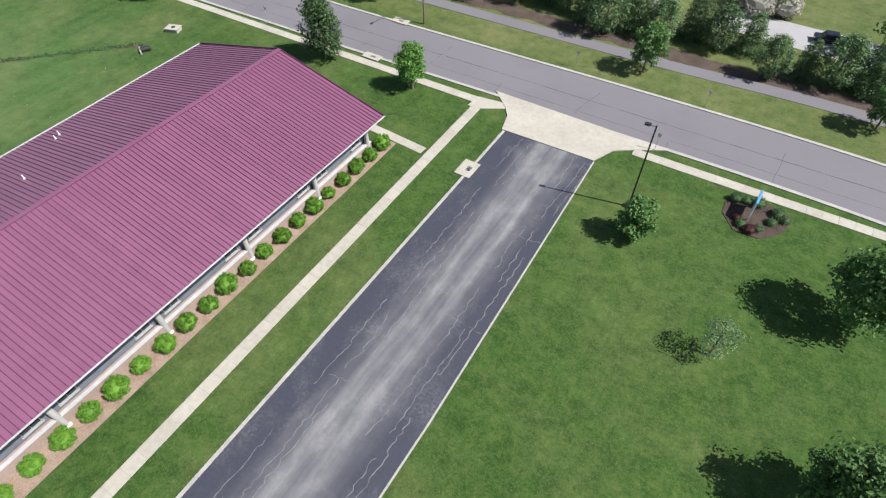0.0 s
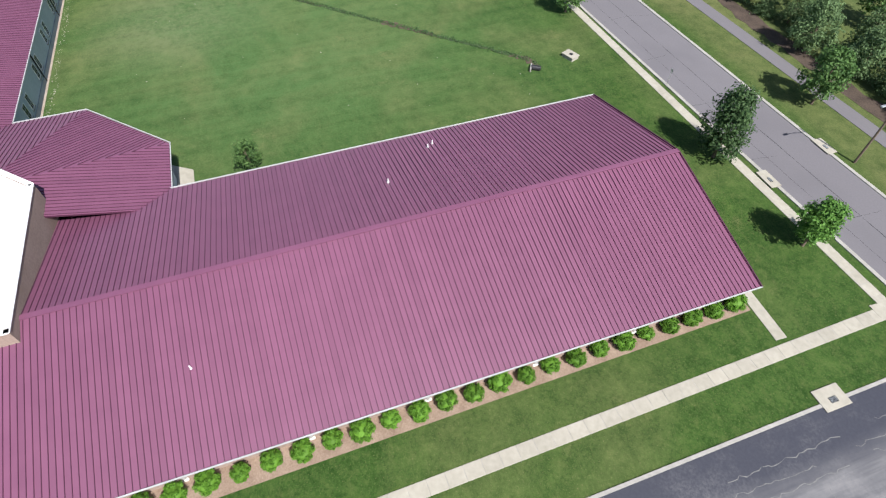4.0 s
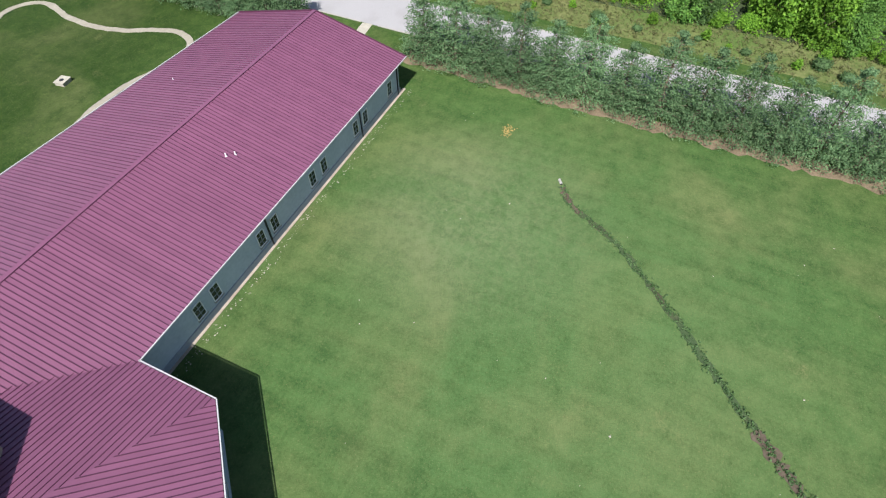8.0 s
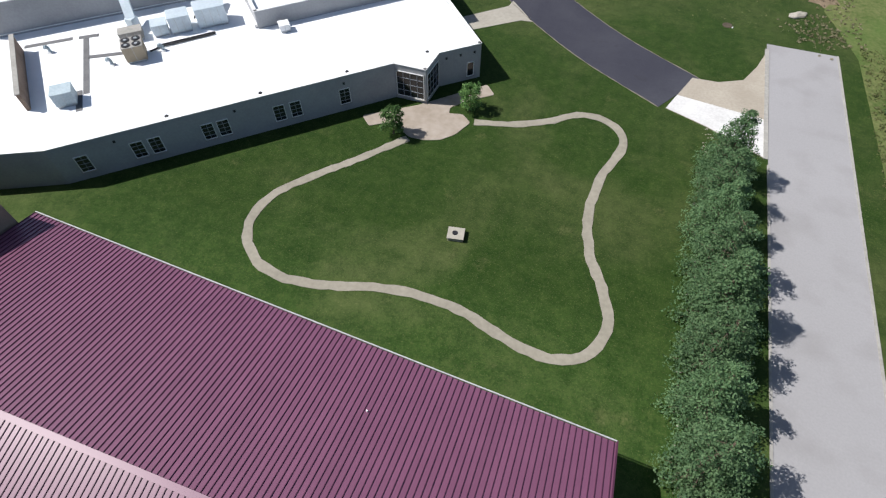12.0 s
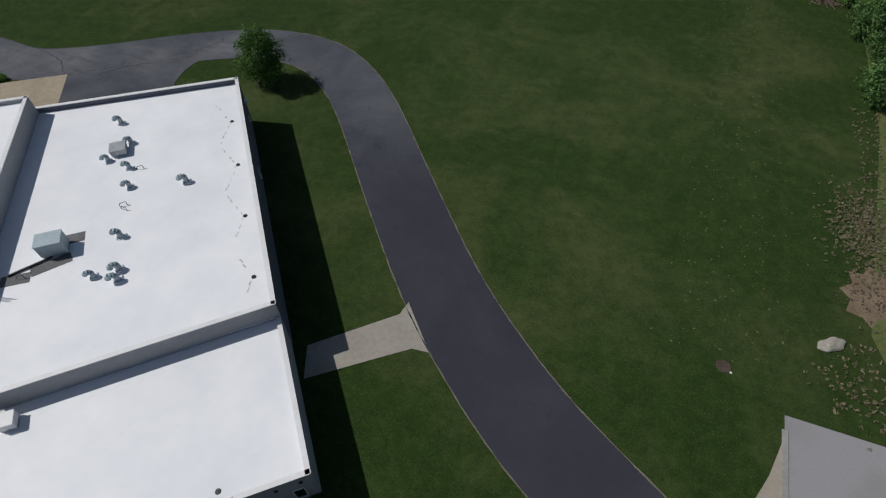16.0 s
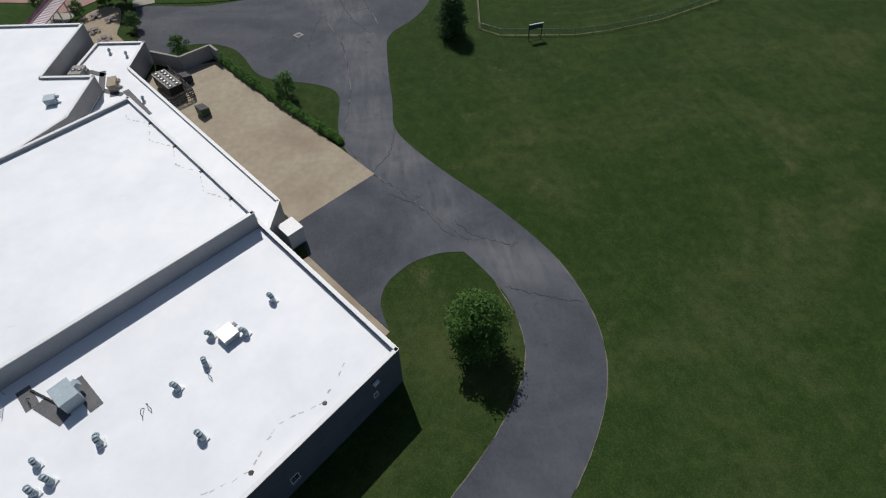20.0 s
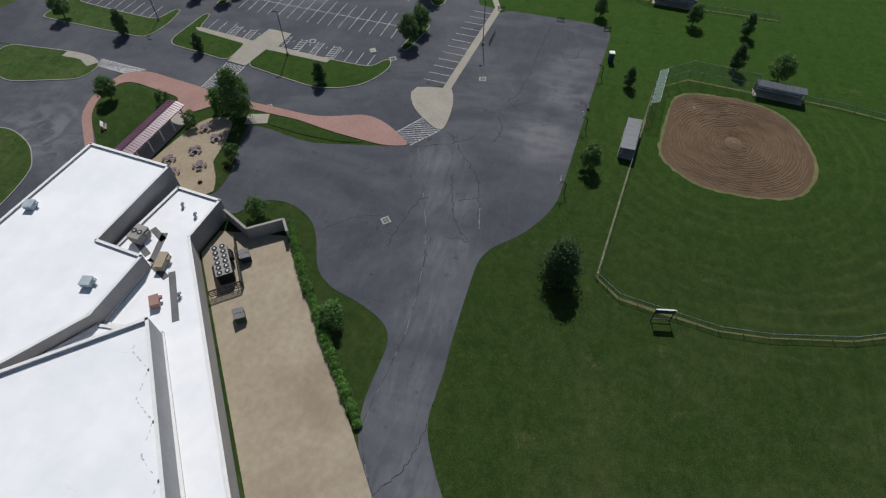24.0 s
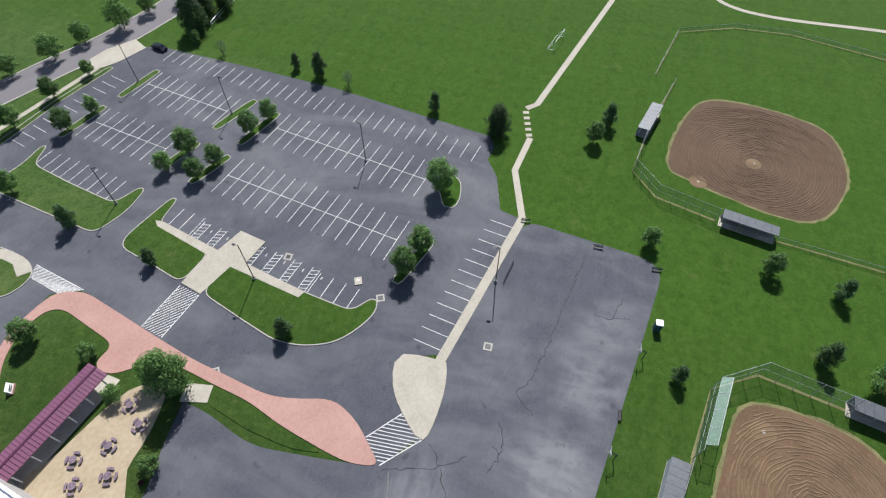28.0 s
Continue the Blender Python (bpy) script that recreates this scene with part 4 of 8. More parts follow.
def crack(pts, width, mat, z, parent, seed=0, wobble=0.25, step=0.5):
    rng = random.Random(seed)
    line = smooth_line(pts, step)
    line = [(x + rng.uniform(-wobble, wobble), y + rng.uniform(-wobble, wobble)) for x, y in line]
    bm = bmesh.new()
    rows = []
    for i, (x, y) in enumerate(line):
        a, b = Vector(line[max(0, i - 1)]), Vector(line[min(len(line) - 1, i + 1)])
        d = (b - a).normalized()
        w = width * rng.uniform(0.25, 1.0) / 2
        rows.append((bm.verts.new((x - d.y * w, y + d.x * w, z)), bm.verts.new((x + d.y * w, y - d.x * w, z))))
    for (a, b), (c, d) in zip(rows, rows[1:]):
        bm.faces.new((a, b, d, c))
    bmesh.ops.recalc_face_normals(bm, faces=bm.faces)
    return finish("crack", bm, mat, parent)


street = bpy.data.objects["street"]
for i, side in enumerate((0.25, -2.6)):
    crack([(-150, 53.3 + side), (-125, 53.5 + side), (-60, 55 + side), (-20, 56.1 + side), (18, 57 + side)], 0.1 - 0.04 * i, CRACK, 0.0235, street, 400 + i, 0.03, 1.2)
for i in range(14):
    x = -140 + 11.3 * i
    crack([(x, 49.6), (x + 0.6 * math.sin(i), 54), (x + 0.4, 58.6)][: 2 + i % 2], 0.05, CRACK, 0.0235, street, 420 + i, 0.08, 0.6)
drive = bpy.data.objects["driveway"]
for i, x in enumerate((-19.7, -18.3, -17.4, -12.9, -11.8, -10.9)):
    rng = random.Random(i)
    y = -58.0
    while y < 42:
        run = rng.uniform(6, 22)
        crack([(x + rng.uniform(-0.3, 0.3), y), (x + rng.uniform(-0.3, 0.3), y + run / 2), (x + rng.uniform(-0.3, 0.3), min(45, y + run))], 0.09, PALE_CRACK, 0.034, drive, i * 20 + int(y) % 19, 0.14, 0.4)
        y += run + rng.uniform(1, 7)
for i in range(8):
    y = -40 + i * 10 + rng.uniform(-3, 3)
    x0 = rng.uniform(-20.5, -16)
    crack([(x0, y), (x0 + 2.5, y + rng.uniform(-0.6, 0.6)), (min(-10.4, x0 + rng.uniform(4, 9)), y + rng.uniform(-0.8, 0.8))], 0.05, PALE_CRACK, 0.034, drive, 150 + i, 0.12, 0.4)
court = bpy.data.objects["play_court"]
COURT_CRACKS = (
    [(29.3, -130.0), (31.3, -135.4), (33.0, -139.0), (35.3, -141.3)],
    [(35.3, -135.2), (33.5, -137.3), (29.4, -140.0), (23.9, -143.9), (19.1, -145.1), (14.4, -145.9)],
    [(17.7, -141.6), (18.3, -143.2), (19.0, -145.0)],
    [(77.3, -151.3), (65.1, -149.8), (54.9, -148.4), (49.3, -147.1), (47.5, -145.8), (45.9, -147.5), (44.8, -149.3)],
    [(33.9, -144.7), (36.8, -146.0), (39.9, -145.6), (42.2, -144.5)],
    [(36.8, -146.0), (38.2, -144.4)],
    [(65.9, -155.4), (66.0, -158.2), (70.7, -159.5)],
    [(66.0, -158.2), (67.0, -161.4)],
    [(4.5, -132.8), (6.6, -132.4), (11.6, -133.6), (15.9, -134.8), (17.3, -136.1)],
    [(5.7, -120.1), (8.9, -123.7), (10.6, -126.6), (11.3, -129.6)],
    [(7.7, -132.4), (7.8, -130.6), (8.8, -129.4)],
    [(23.6, -139.3), (17.7, -140.6), (12.4, -142.4), (9.6, -144.9)],
    [(8.7, -139.1), (5.9, -138.8), (4.3, -139.1), (1.9, -139.1)],
    [(9.0, -141.2), (9.4, -143.2), (8.9, -145.1)],
)
for i, pts in enumerate(COURT_CRACKS):
    crack(pts, 0.2, CRACK, 0.0395, court, 90 + i)
crack([(16.8, -145.6), (12.3, -146.4)], 0.35, PALE_CRACK, 0.0505, court, 111, 0.05, 0.4)
service = bpy.data.objects["service_drive"]
for i, pts in enumerate(([(-60, -164.8), (-58, -160), (-56, -156)], [(-33, -141), (-28, -144.5), (-22, -146)], [(-49.5, -158.5), (-47, -154), (-44, -152)], [(-37, -143), (-41, -148), (-46, -150.5), (-48, -154)], [(-30, -139.5), (-38, -146)])):
    crack(pts, 0.18, CRACK, 0.0495, service, 120 + i)
rng = random.Random(77)
seam = smooth_line([(29.4, -131.2), (20, -134.6), (6, -138.6), (-8, -139.6), (-16, -138.8), (-24.5, -138), (-32, -141.5), (-40, -147.5), (-48, -153)], 0.5)
k = 0
while k < len(seam) - 8:
    run = rng.randint(3, 9)
    crack(seam[k:k + run], 0.16, PALE_CRACK, 0.0505, court, 300 + k, 0.06, 0.4)
    k += run + rng.randint(1, 8)
crack(seam, 0.1, CRACK, 0.0498, court, 299, 0.12, 0.5)

# ---- plants ----
def leaf_material(name, dark, light, rough=0.6):
    m = bpy.data.materials.new(name)
    m.use_nodes = True
    n, link = m.node_tree.nodes, m.node_tree.links.new
    bsdf = n["Principled BSDF"]
    geo = n.new("ShaderNodeNewGeometry")
    mix = n.new("ShaderNodeMix")
    mix.data_type = "RGBA"
    mix.inputs[6].default_value, mix.inputs[7].default_value = (*dark, 1), (*light, 1)
    link(geo.outputs["Random Per Island"], mix.inputs[0])
    info = n.new("ShaderNodeObjectInfo")
    mr = n.new("ShaderNodeMapRange")
    mr.inputs["To Min"].default_value, mr.inputs["To Max"].default_value = 0.75, 1.2
    link(info.outputs["Random"], mr.inputs["Value"])
    hsv = n.new("ShaderNodeHueSaturation")
    link(mr.outputs[0], hsv.inputs["Value"])
    link(mix.outputs[2], hsv.inputs["Color"])
    link(hsv.outputs["Color"], bsdf.inputs["Base Color"])
    bsdf.inputs["Roughness"].default_value = rough
    bsdf.inputs["Specular IOR Level"].default_value = 0.25
    tr = n.new("ShaderNodeBsdfTranslucent")
    link(hsv.outputs["Color"], tr.inputs["Color"])
    ms = n.new("ShaderNodeMixShader")
    ms.inputs[0].default_value = 0.35
    link(bsdf.outputs[0], ms.inputs[1])
    link(tr.outputs[0], ms.inputs[2])
    link(ms.outputs[0], n["Material Output"].inputs["Surface"])
    return m


LEAF = leaf_material("maple leaves", (0.055, 0.125, 0.035), (0.15, 0.27, 0.08))
LEAF_LIGHT = leaf_material("fresh leaves", (0.06, 0.15, 0.03), (0.15, 0.3, 0.06))
LEAF_DARK = leaf_material("dark leaves", (0.04, 0.09, 0.033), (0.105, 0.18, 0.068))
NEEDLE = leaf_material("pine needles", (0.072, 0.148, 0.066), (0.165, 0.265, 0.125))
SPRUCE = leaf_material("blue spruce needles", (0.09, 0.18, 0.15), (0.2, 0.32, 0.28))
BOXLEAF = leaf_material("clipped shrub leaves", (0.065, 0.17, 0.018), (0.145, 0.3, 0.036))
VINE = leaf_material("bright wild leaves", (0.07, 0.18, 0.016), (0.19, 0.36, 0.04))
REDLEAF = leaf_material("red shrub leaves", (0.04, 0.014, 0.014), (0.085, 0.03, 0.03))
DRYLEAF = leaf_material("pale grass tufts", (0.1, 0.12, 0.04), (0.2, 0.2, 0.09))
BELTLEAF = leaf_material("belt leaves", (0.075, 0.135, 0.055), (0.18, 0.27, 0.12))
SILVER = leaf_material("thin grey-green leaves", (0.09, 0.15, 0.07), (0.17, 0.24, 0.12))
DENSE = leaf_material("dense dark leaves", (0.028, 0.065, 0.024), (0.07, 0.125, 0.046))
BLOSSOM = leaf_material("white blossom", (0.3, 0.3, 0.22), (0.6, 0.57, 0.5))


def leaf_cloud(name, centres, radii, count, size, seed, flat=0.5, squash=0.8):
    """One mesh of many leaf blades round the given centres."""
    rng = np.random.default_rng(seed)
    k = rng.integers(0, len(centres), count)
    c, r = np.asarray(centres, float)[k], np.asarray(radii, float)[k]
    d = rng.normal(size=(count, 3))
    d /= np.linalg.norm(d, axis=1)[:, None]
    p = c + d * (r * rng.uniform(0.2, 1.15, count) ** 0.7)[:, None] * (1, 1, squash)
    n = d + rng.normal(size=(count, 3)) * flat + (0, 0, 0.5)
    n /= np.linalg.norm(n, axis=1)[:, None]
    a = np.cross(n, rng.normal(size=(count, 3)))
    a /= np.linalg.norm(a, axis=1)[:, None]
    b = np.cross(n, a)
    s = size * rng.uniform(0.6, 1.3, count)[:, None]
    v = np.stack([p - a * s * 0.5, p + b * s * 0.32 + n * s * 0.08, p + a * s * 0.6, p - b * s * 0.32 + n * s * 0.08], 1).reshape(-1, 3)
    f = np.arange(count * 4).reshape(-1, 4)
    me = bpy.data.meshes.new(name)
    me.from_pydata(v.tolist(), [], f.tolist())
    return me


def broadleaf(height, radius, leaf, seed, count=2600, low=0.28, size=0.34, clumps=46, cone=0.0, name="tree", label="", group="lawn trees"):
    """A tapered trunk with limbs and a crown of leafy clumps. Stands at the origin."""
    rng = random.Random(seed)
    e = thing(name, 0, 0, 0, label, "tree", group)
    bm = bmesh.new()
    z0 = height * low
    rod(bm, (0, 0, -0.1), (0.05, 0.04, z0), 0.022 * height + 0.03, 0.016 * height + 0.02)
    rod(bm, (0.05, 0.04, z0), (0.02, -0.03, height * 0.8), 0.016 * height + 0.02, 0.02)
    centres, radii = [], []
    for i in range(clumps):
        t = (i + 0.5) / clumps
        z = z0 + (height - z0) * t
        env = radius * (math.sin(math.pi * min(1, 0.16 + 0.78 * t)) ** 0.75) * (1 - cone * t)
        a = i * 2.4 + rng.uniform(-0.5, 0.5)
        rr = env * rng.uniform(0.35, 0.92)
        centres.append((rr * math.cos(a), rr * math.sin(a), z * rng.uniform(0.97, 1.0)))
        radii.append(radius * rng.uniform(0.24, 0.42))
        if i % 4 == 0:
            q = z0 + (z - z0) * 0.5
            rod(bm, (0.03, 0, q), (rr * 0.85 * math.cos(a), rr * 0.85 * math.sin(a), z), 0.008 * height, 0.012, 5)
    finish("trunk", bm, BARK, e)
    me = leaf_cloud("crown", centres, radii, int(count * 1.7), size * 0.92, seed)
    me.materials.append(leaf)
    crown = new("crown", me)
    crown.parent = e
    return e


def conifer(height, radius, leaf, seed, count=3600, name="pine_tree", label="", group="pine row", size=0.42, low=0.06):
    """A trunk with tiers of drooping boughs."""
    rng = random.Random(seed)
    e = thing(name, 0, 0, 0, label, "tree", group)
    bm = bmesh.new()
    rod(bm, (0, 0, -0.1), (0, 0, height * 0.95), 0.02 * height, 0.02)
    centres, radii = [], []
    tiers = 12
    for i in range(tiers):
        t = i / (tiers - 1)
        z = height * (low + 0.9 * t)
        env = radius * (1 - t) ** 0.42 + 0.25
        n = max(3, int(11 * (1 - t) + 3))
        for j in range(n):
            a = 2 * math.pi * (j + 0.5 * (i % 2)) / n + rng.uniform(-0.25, 0.25)
            rr = env * rng.uniform(0.55, 0.95)
            for w in (1.0, 0.55):
                centres.append((rr * w * math.cos(a), rr * w * math.sin(a), z + rng.uniform(-0.2, 0.25)))
                radii.append(0.55 + 0.45 * (1 - t) * rng.uniform(0.6, 1.3))
            if j % 2 == 0:
                rod(bm, (0, 0, z - 0.2), (rr * math.cos(a), rr * math.sin(a), z), 0.05, 0.015, 4)
    finish("trunk", bm, BARK, e)
    me = leaf_cloud("crown", centres, radii, int(count * 3.6), size * 0.5, seed, 0.9, 0.42)
    me.materials.append(leaf)
    crown = new("crown", me)
    crown.parent = e
    return e


def shrub(radius, height, leaf, seed, count=900, size=0.13, name="shrub", label="", group="", rough=0.12):
    """A low shrub of clipped or loose leaves round a few stems."""
    rng = np.random.default_rng(seed)
    e = thing(name, 0, 0, 0, label, "shrub", group)
    bm = bmesh.new()
    for i in range(4):
        rod(bm, (0, 0, -0.05), (radius * 0.5 * math.cos(i * 1.6), radius * 0.5 * math.sin(i * 1.6), height * 0.7), 0.03, 0.012, 5)
    bmesh.ops.create_icosphere(bm, subdivisions=2, radius=1, matrix=Matrix.Translation((0, 0, height * 0.46)) @ Matrix.Diagonal((radius * 0.8, radius * 0.8, height * 0.42, 1)))
    finish("inner_stem", bm, leaf, e)
    d = rng.normal(size=(70, 3))
    d /= np.linalg.norm(d, axis=1)[:, None]
    c = d * (radius * 0.84, radius * 0.84, height * 0.46) + (0, 0, height * 0.5)
    c[:, 2] = np.maximum(c[:, 2], 0.08)
    me = leaf_cloud("foliage", c, np.full(70, radius * 0.2 + rough), count, size, seed)
    me.materials.append(leaf)
    o = new("foliage", me)
    o.parent = e
    return e


def place(proto, spots, seed=1, spread=0.12, first=True):
    """Puts proto at the first of the spots (x, y, scale) and copies of it at the rest."""
    rng = random.Random(seed)
    for i, (x, y, *s) in enumerate(spots):
        k = (s[0] if s else 1.0) * rng.uniform(1 - spread, 1 + spread)
        m = pose(x, y, 0, 0, 0, rng.uniform(0, 360)) @ Matrix.Diagonal((k, k, k * rng.uniform(0.94, 1.08), 1))
        if i == 0 and first:
            proto.matrix_basis = m
        else:
            copy_thing(proto, m)


LOT = "small leafy maple with a dark mulched foot in the parking lot"
place(broadleaf(6.3, 2.6, LEAF, 1, label=LOT, group="parking lot trees"), [(71.4, -20.2), (74.6, -32.6, 1.05), (77.4, -63.4, 1.1), (71.3, -69.8), (87.6, -72.9, 0.95), (63.3, -120.4, 1.0), (85.2, -119.7, 1.25), (55.1, -35.6, 0.95), (29.4, -65.4, 1.0), (110.5, -147.3, 0.95)], 1)
place(broadleaf(6.6, 2.5, LEAF, 2, clumps=40, label=LOT, group="parking lot trees"), [(83.2, -20.7, 0.8), (93.5, -22.5, 0.8), (82, -34, 0.75), (71.3, -62, 0.9), (76.4, -71.4, 0.95), (93.4, -74.4, 0.85), (69.3, -121.5, 1.15), (85, -162.5, 0.95), (85.5, -184.1, 0.95), (66.8, -200.9, 1.15), (31, -163.4, 1.0)], 2)
place(broadleaf(7, 2.2, LEAF_DARK, 3, clumps=44, cone=0.35, low=0.14, label="slim dark green tree on the lawn", group="slim lawn trees"), [(51.8, -54.1, 0.95), (49.5, -74.8, 0.75), (44.5, -105.7, 0.95), (113.3, -70.7, 0.75), (112.1, -78.1, 1.0), (109, -109.9, 0.9), (117.4, -149.4, 0.95), (58.1, -169.9, 0.8), (69, -192.2, 1.0), (83.7, -196, 0.85)], 3)
place(broadleaf(8.5, 3.6, DENSE, 4, count=5200, clumps=80, cone=0.35, low=0.05, label="dense dark cone-shaped tree on the lawn", group="dense trees"), [(5.2, -160.3, 1.05), (106.1, -126, 1.0), (119.5, -36.6, 1.1), (126.5, -35.5, 1.0), (131.5, -37.5, 0.95)], 4)
place(broadleaf(9.2, 3.2, LEAF, 5, count=4200, clumps=64, cone=0.4, low=0.16, label="large leafy tree beside the picnic plaza", group="plaza trees"), [(30.2, -94.2, 1.1)], 5)
place(broadleaf(5.6, 2.1, LEAF_LIGHT, 59, count=2200, clumps=36, low=0.16, label="smaller light green tree beside the picnic plaza", group="plaza trees"), [(30.4, -90.0, 1.0)], 59, 0.02)
place(broadleaf(9.0, 3.7, LEAF_LIGHT, 55, count=6200, clumps=80, low=0.16, label="round leafy tree on the service drive island", group="island trees"), [(-63.7, -150.6, 1.0)], 55, 0.02)
place(broadleaf(3.2, 1.6, LEAF, 6, count=1100, clumps=22, size=0.25, label="small young tree on the lawn", group="young trees"), [(18.4, -98.3), (-67.6, -6.1, 1.1), (30.1, -77.1, 1.0), (25.6, -86.2, 0.9), (6.8, -108.8, 1.05), (-10.2, -128.8, 1.2), (114.7, -39.7, 0.9)], 6)
place(broadleaf(4.6, 1.9, SILVER, 7, count=700, clumps=26, size=0.2, label="sparse young tree with thin foliage", group="sparse trees"), [(7, 27.6), (111.2, -86.3), (112.5, -49.4, 1.05)], 7)
place(broadleaf(7.2, 3.0, LEAF, 8, count=3400, clumps=52, label="leafy street tree on the lawn beside the sidewalk", group="street trees"), [(-88.6, 46), (-112.8, 44.2, 1.0), (16.4, 37, 1.15), (17.4, 19.5, 1.2), (-150, 46)], 8)
place(broadleaf(9.0, 3.1, LEAF_DARK, 58, count=4200, clumps=60, cone=0.3, low=0.14, label="tall dark green tree beside the sidewalk", group="street trees"), [(-51.4, 46.6, 1.0)], 58, 0.02)
place(broadleaf(6.6, 2.5, LEAF_LIGHT, 9, count=2800, clumps=46, cone=0.3, label="fresh green young maple beside the sidewalk", group="street trees"), [(-36.7, 46.8)], 9)
place(broadleaf(4.6, 1.9, LEAF, 10, count=2200, clumps=36, low=0.2, label="small round tree in front of a lamp post", group="street trees"), [(-3.2, 37, 1.0)], 10)
place(broadleaf(6, 2.4, LEAF, 11, count=1900, clumps=36, label="young tree on the far verge of the street", group="verge trees"), [(-12.3, 66.4, 1.05), (15.4, 68.4, 0.9), (-101.6, 64, 1.0), (-56, 65.5, 1.1), (-140, 63.5)], 11)
place(broadleaf(3.9, 1.7, LEAF, 12, count=1300, clumps=24, size=0.26, low=0.22, label="small leafy tree beside the courtyard patio", group="courtyard trees"), [(-94.2, -86.6, 1.0), (-101.6, -93.9, 1.05)], 12)

place(shrub(2.2, 2.8, BLOSSOM, 62, count=1400, size=0.26, label="white-flowering bush behind the tree belt", group="blossom bushes"), [(-19.2, 84.6), (-16.4, 83.6, 0.8), (-30, 82.5, 0.8), (-3.0, 91), (0.4, 92.4, 1.1), (24, 84, 0.9)], 62, 0.15)
# clipped shrubs along the wing
place(shrub(0.98, 1.4, BOXLEAF, 1, count=6000, size=0.1, rough=0.02, label="round clipped bright green shrub in bark mulch", group="clipped shrubs"), [(-32.4 - 0.044 * i * 0.5 + 0.1 * math.sin(i * 3), -18.2 + 2.42 * i, (1, 0.95, 1.08, 0.85, 0.95)[i % 5]) for i in range(23)], 13, 0.05)
place(shrub(1.0, 1.1, LEAF, 2, count=700, size=0.2, label="loose dark shrub with pale flowers", group="porch shrubs"), [(-32.2, -20.9, 1.5), (-31.2, -22.8, 1.6), (-29.6, -23.6, 1.5), (-30.6, -25.2, 1.5), (-32.4, -24.2, 1.5), (-29.0, -25.6, 1.2)], 14)
place(shrub(0.75, 0.9, LEAF_DARK, 3, count=600, label="low dark shrub in the sign bed", group="sign bed shrubs"), [(4.3, 47.7, 0.85), (5.4, 48.0, 0.95), (6.5, 48.1, 0.95), (8.5, 47.5, 0.95), (9.3, 47.0, 0.8), (7.2, 44.4, 0.8), (5.6, 44.2, 0.75), (8.2, 46.0, 0.8)], 15)
place(shrub(0.7, 0.85, REDLEAF, 4, count=600, label="low dark red shrub in the sign bed", group="sign bed shrubs"), [(6.5, 43.8), (5.0, 45.0, 0.8), (11.5, -95.2, 0.7), (16.2, -98, 0.7)], 16)

# pine rows beside the park road
PINES = "bluish green pine in a row beside the park road"
place(conifer(9.4, 3.2, NEEDLE, 21, label=PINES), [(-131.6 + 0.5 * (i % 2), -52.9 - 9.8 * i, (1.0, 0.95, 1.05)[i % 3]) for i in range(5)], 21, 0.06)
place(conifer(10.0, 3.3, NEEDLE, 22, count=3200, label=PINES), [(-131.4, -57.8 - 9.8 * i, 0.94) for i in range(4)] + [(-132.9, -31.5 + 9.4 * i, 1.0) for i in range(7)], 22, 0.08)
place(conifer(10.4, 3.7, NEEDLE, 23, count=3200, label=PINES), [(-133.2, -26.8 + 9.4 * i, 1.0) for i in range(7)], 23, 0.08)

# far side of the street: a dense belt of trees
BELT = "leafy tree in the belt beyond the footpath"
place(broadleaf(8, 3.2, BELTLEAF, 31, count=3000, clumps=44, low=0.15, size=0.36, label=BELT, group="belt trees"), [(-150 + 7.6 * i, 75.5 + 2.2 * math.sin(i * 2.1), 1.0) for i in range(26)], 31, 0.2)
place(conifer(7.8, 2.9, BELTLEAF, 32, count=2200, size=0.5, name="evergreen_tree", label="grey-green evergreen in the belt beyond the footpath", group="belt trees"), [(-146 + 7.6 * i, 77.5 + 1.8 * math.cos(i * 1.7), 1.0) for i in range(26)], 32, 0.2)
place(broadleaf(7, 3.4, LEAF, 33, count=1800, clumps=36, size=0.42, label="leafy tree behind the belt", group="belt trees"), [(-120 + 17 * i, 92 + 5 * math.sin(i * 1.3), 1.0) for i in range(9)] + [(60 + 9 * i, 5 - 3.6 * i + 2 * (i % 2), 0.9) for i in range(9)], 33, 0.2)

# meadow shrubs and the wood west of the park road
rng = random.Random(41)
place(broadleaf(3.0, 1.6, VINE, 41, count=900, clumps=20, low=0.1, size=0.34, name="wild_shrub", label="bright green wild shrub in the meadow", group="meadow shrubs"), [(-151.5 - rng.uniform(0, 5), -112 + 6.4 * i + rng.uniform(-2, 2), rng.uniform(0.5, 1.1)) for i in range(26)], 41, 0.2)
place(shrub(1.3, 1.5, LEAF_DARK, 42, count=600, size=0.24, name="wild_shrub", label="dark wild shrub in the meadow", group="meadow shrubs"), [(-150.2 - rng.uniform(0, 4.5), -110 + 8 * i + rng.uniform(-3, 3), rng.uniform(0.5, 1.0)) for i in range(18)], 42, 0.2)
place(conifer(3.0, 1.5, SPRUCE, 43, count=1500, size=0.28, name="blue_spruce", label="small blue spruce in the meadow", group=""), [(-150.8, -50.5)], 43)
spots = []
for row in range(6):
    for i in range(25):
        x = -160.5 - row * 5.6 + rng.uniform(-2.4, 2.4)
        spots.append((x, -120 + 6.6 * i + rng.uniform(-2.0, 2.0), (0.8 + 0.08 * row) * rng.uniform(0.85, 1.25)))
place(broadleaf(9.5, 4.6, VINE, 44, count=3000, clumps=56, low=0.02, size=0.55, name="woodland_tree", label="bright green vine-covered tree at the wood's edge", group="woodland trees"), [s for i, s in enumerate(spots) if i % 5 < 2 and s[0] > -176], 44, 0.1)
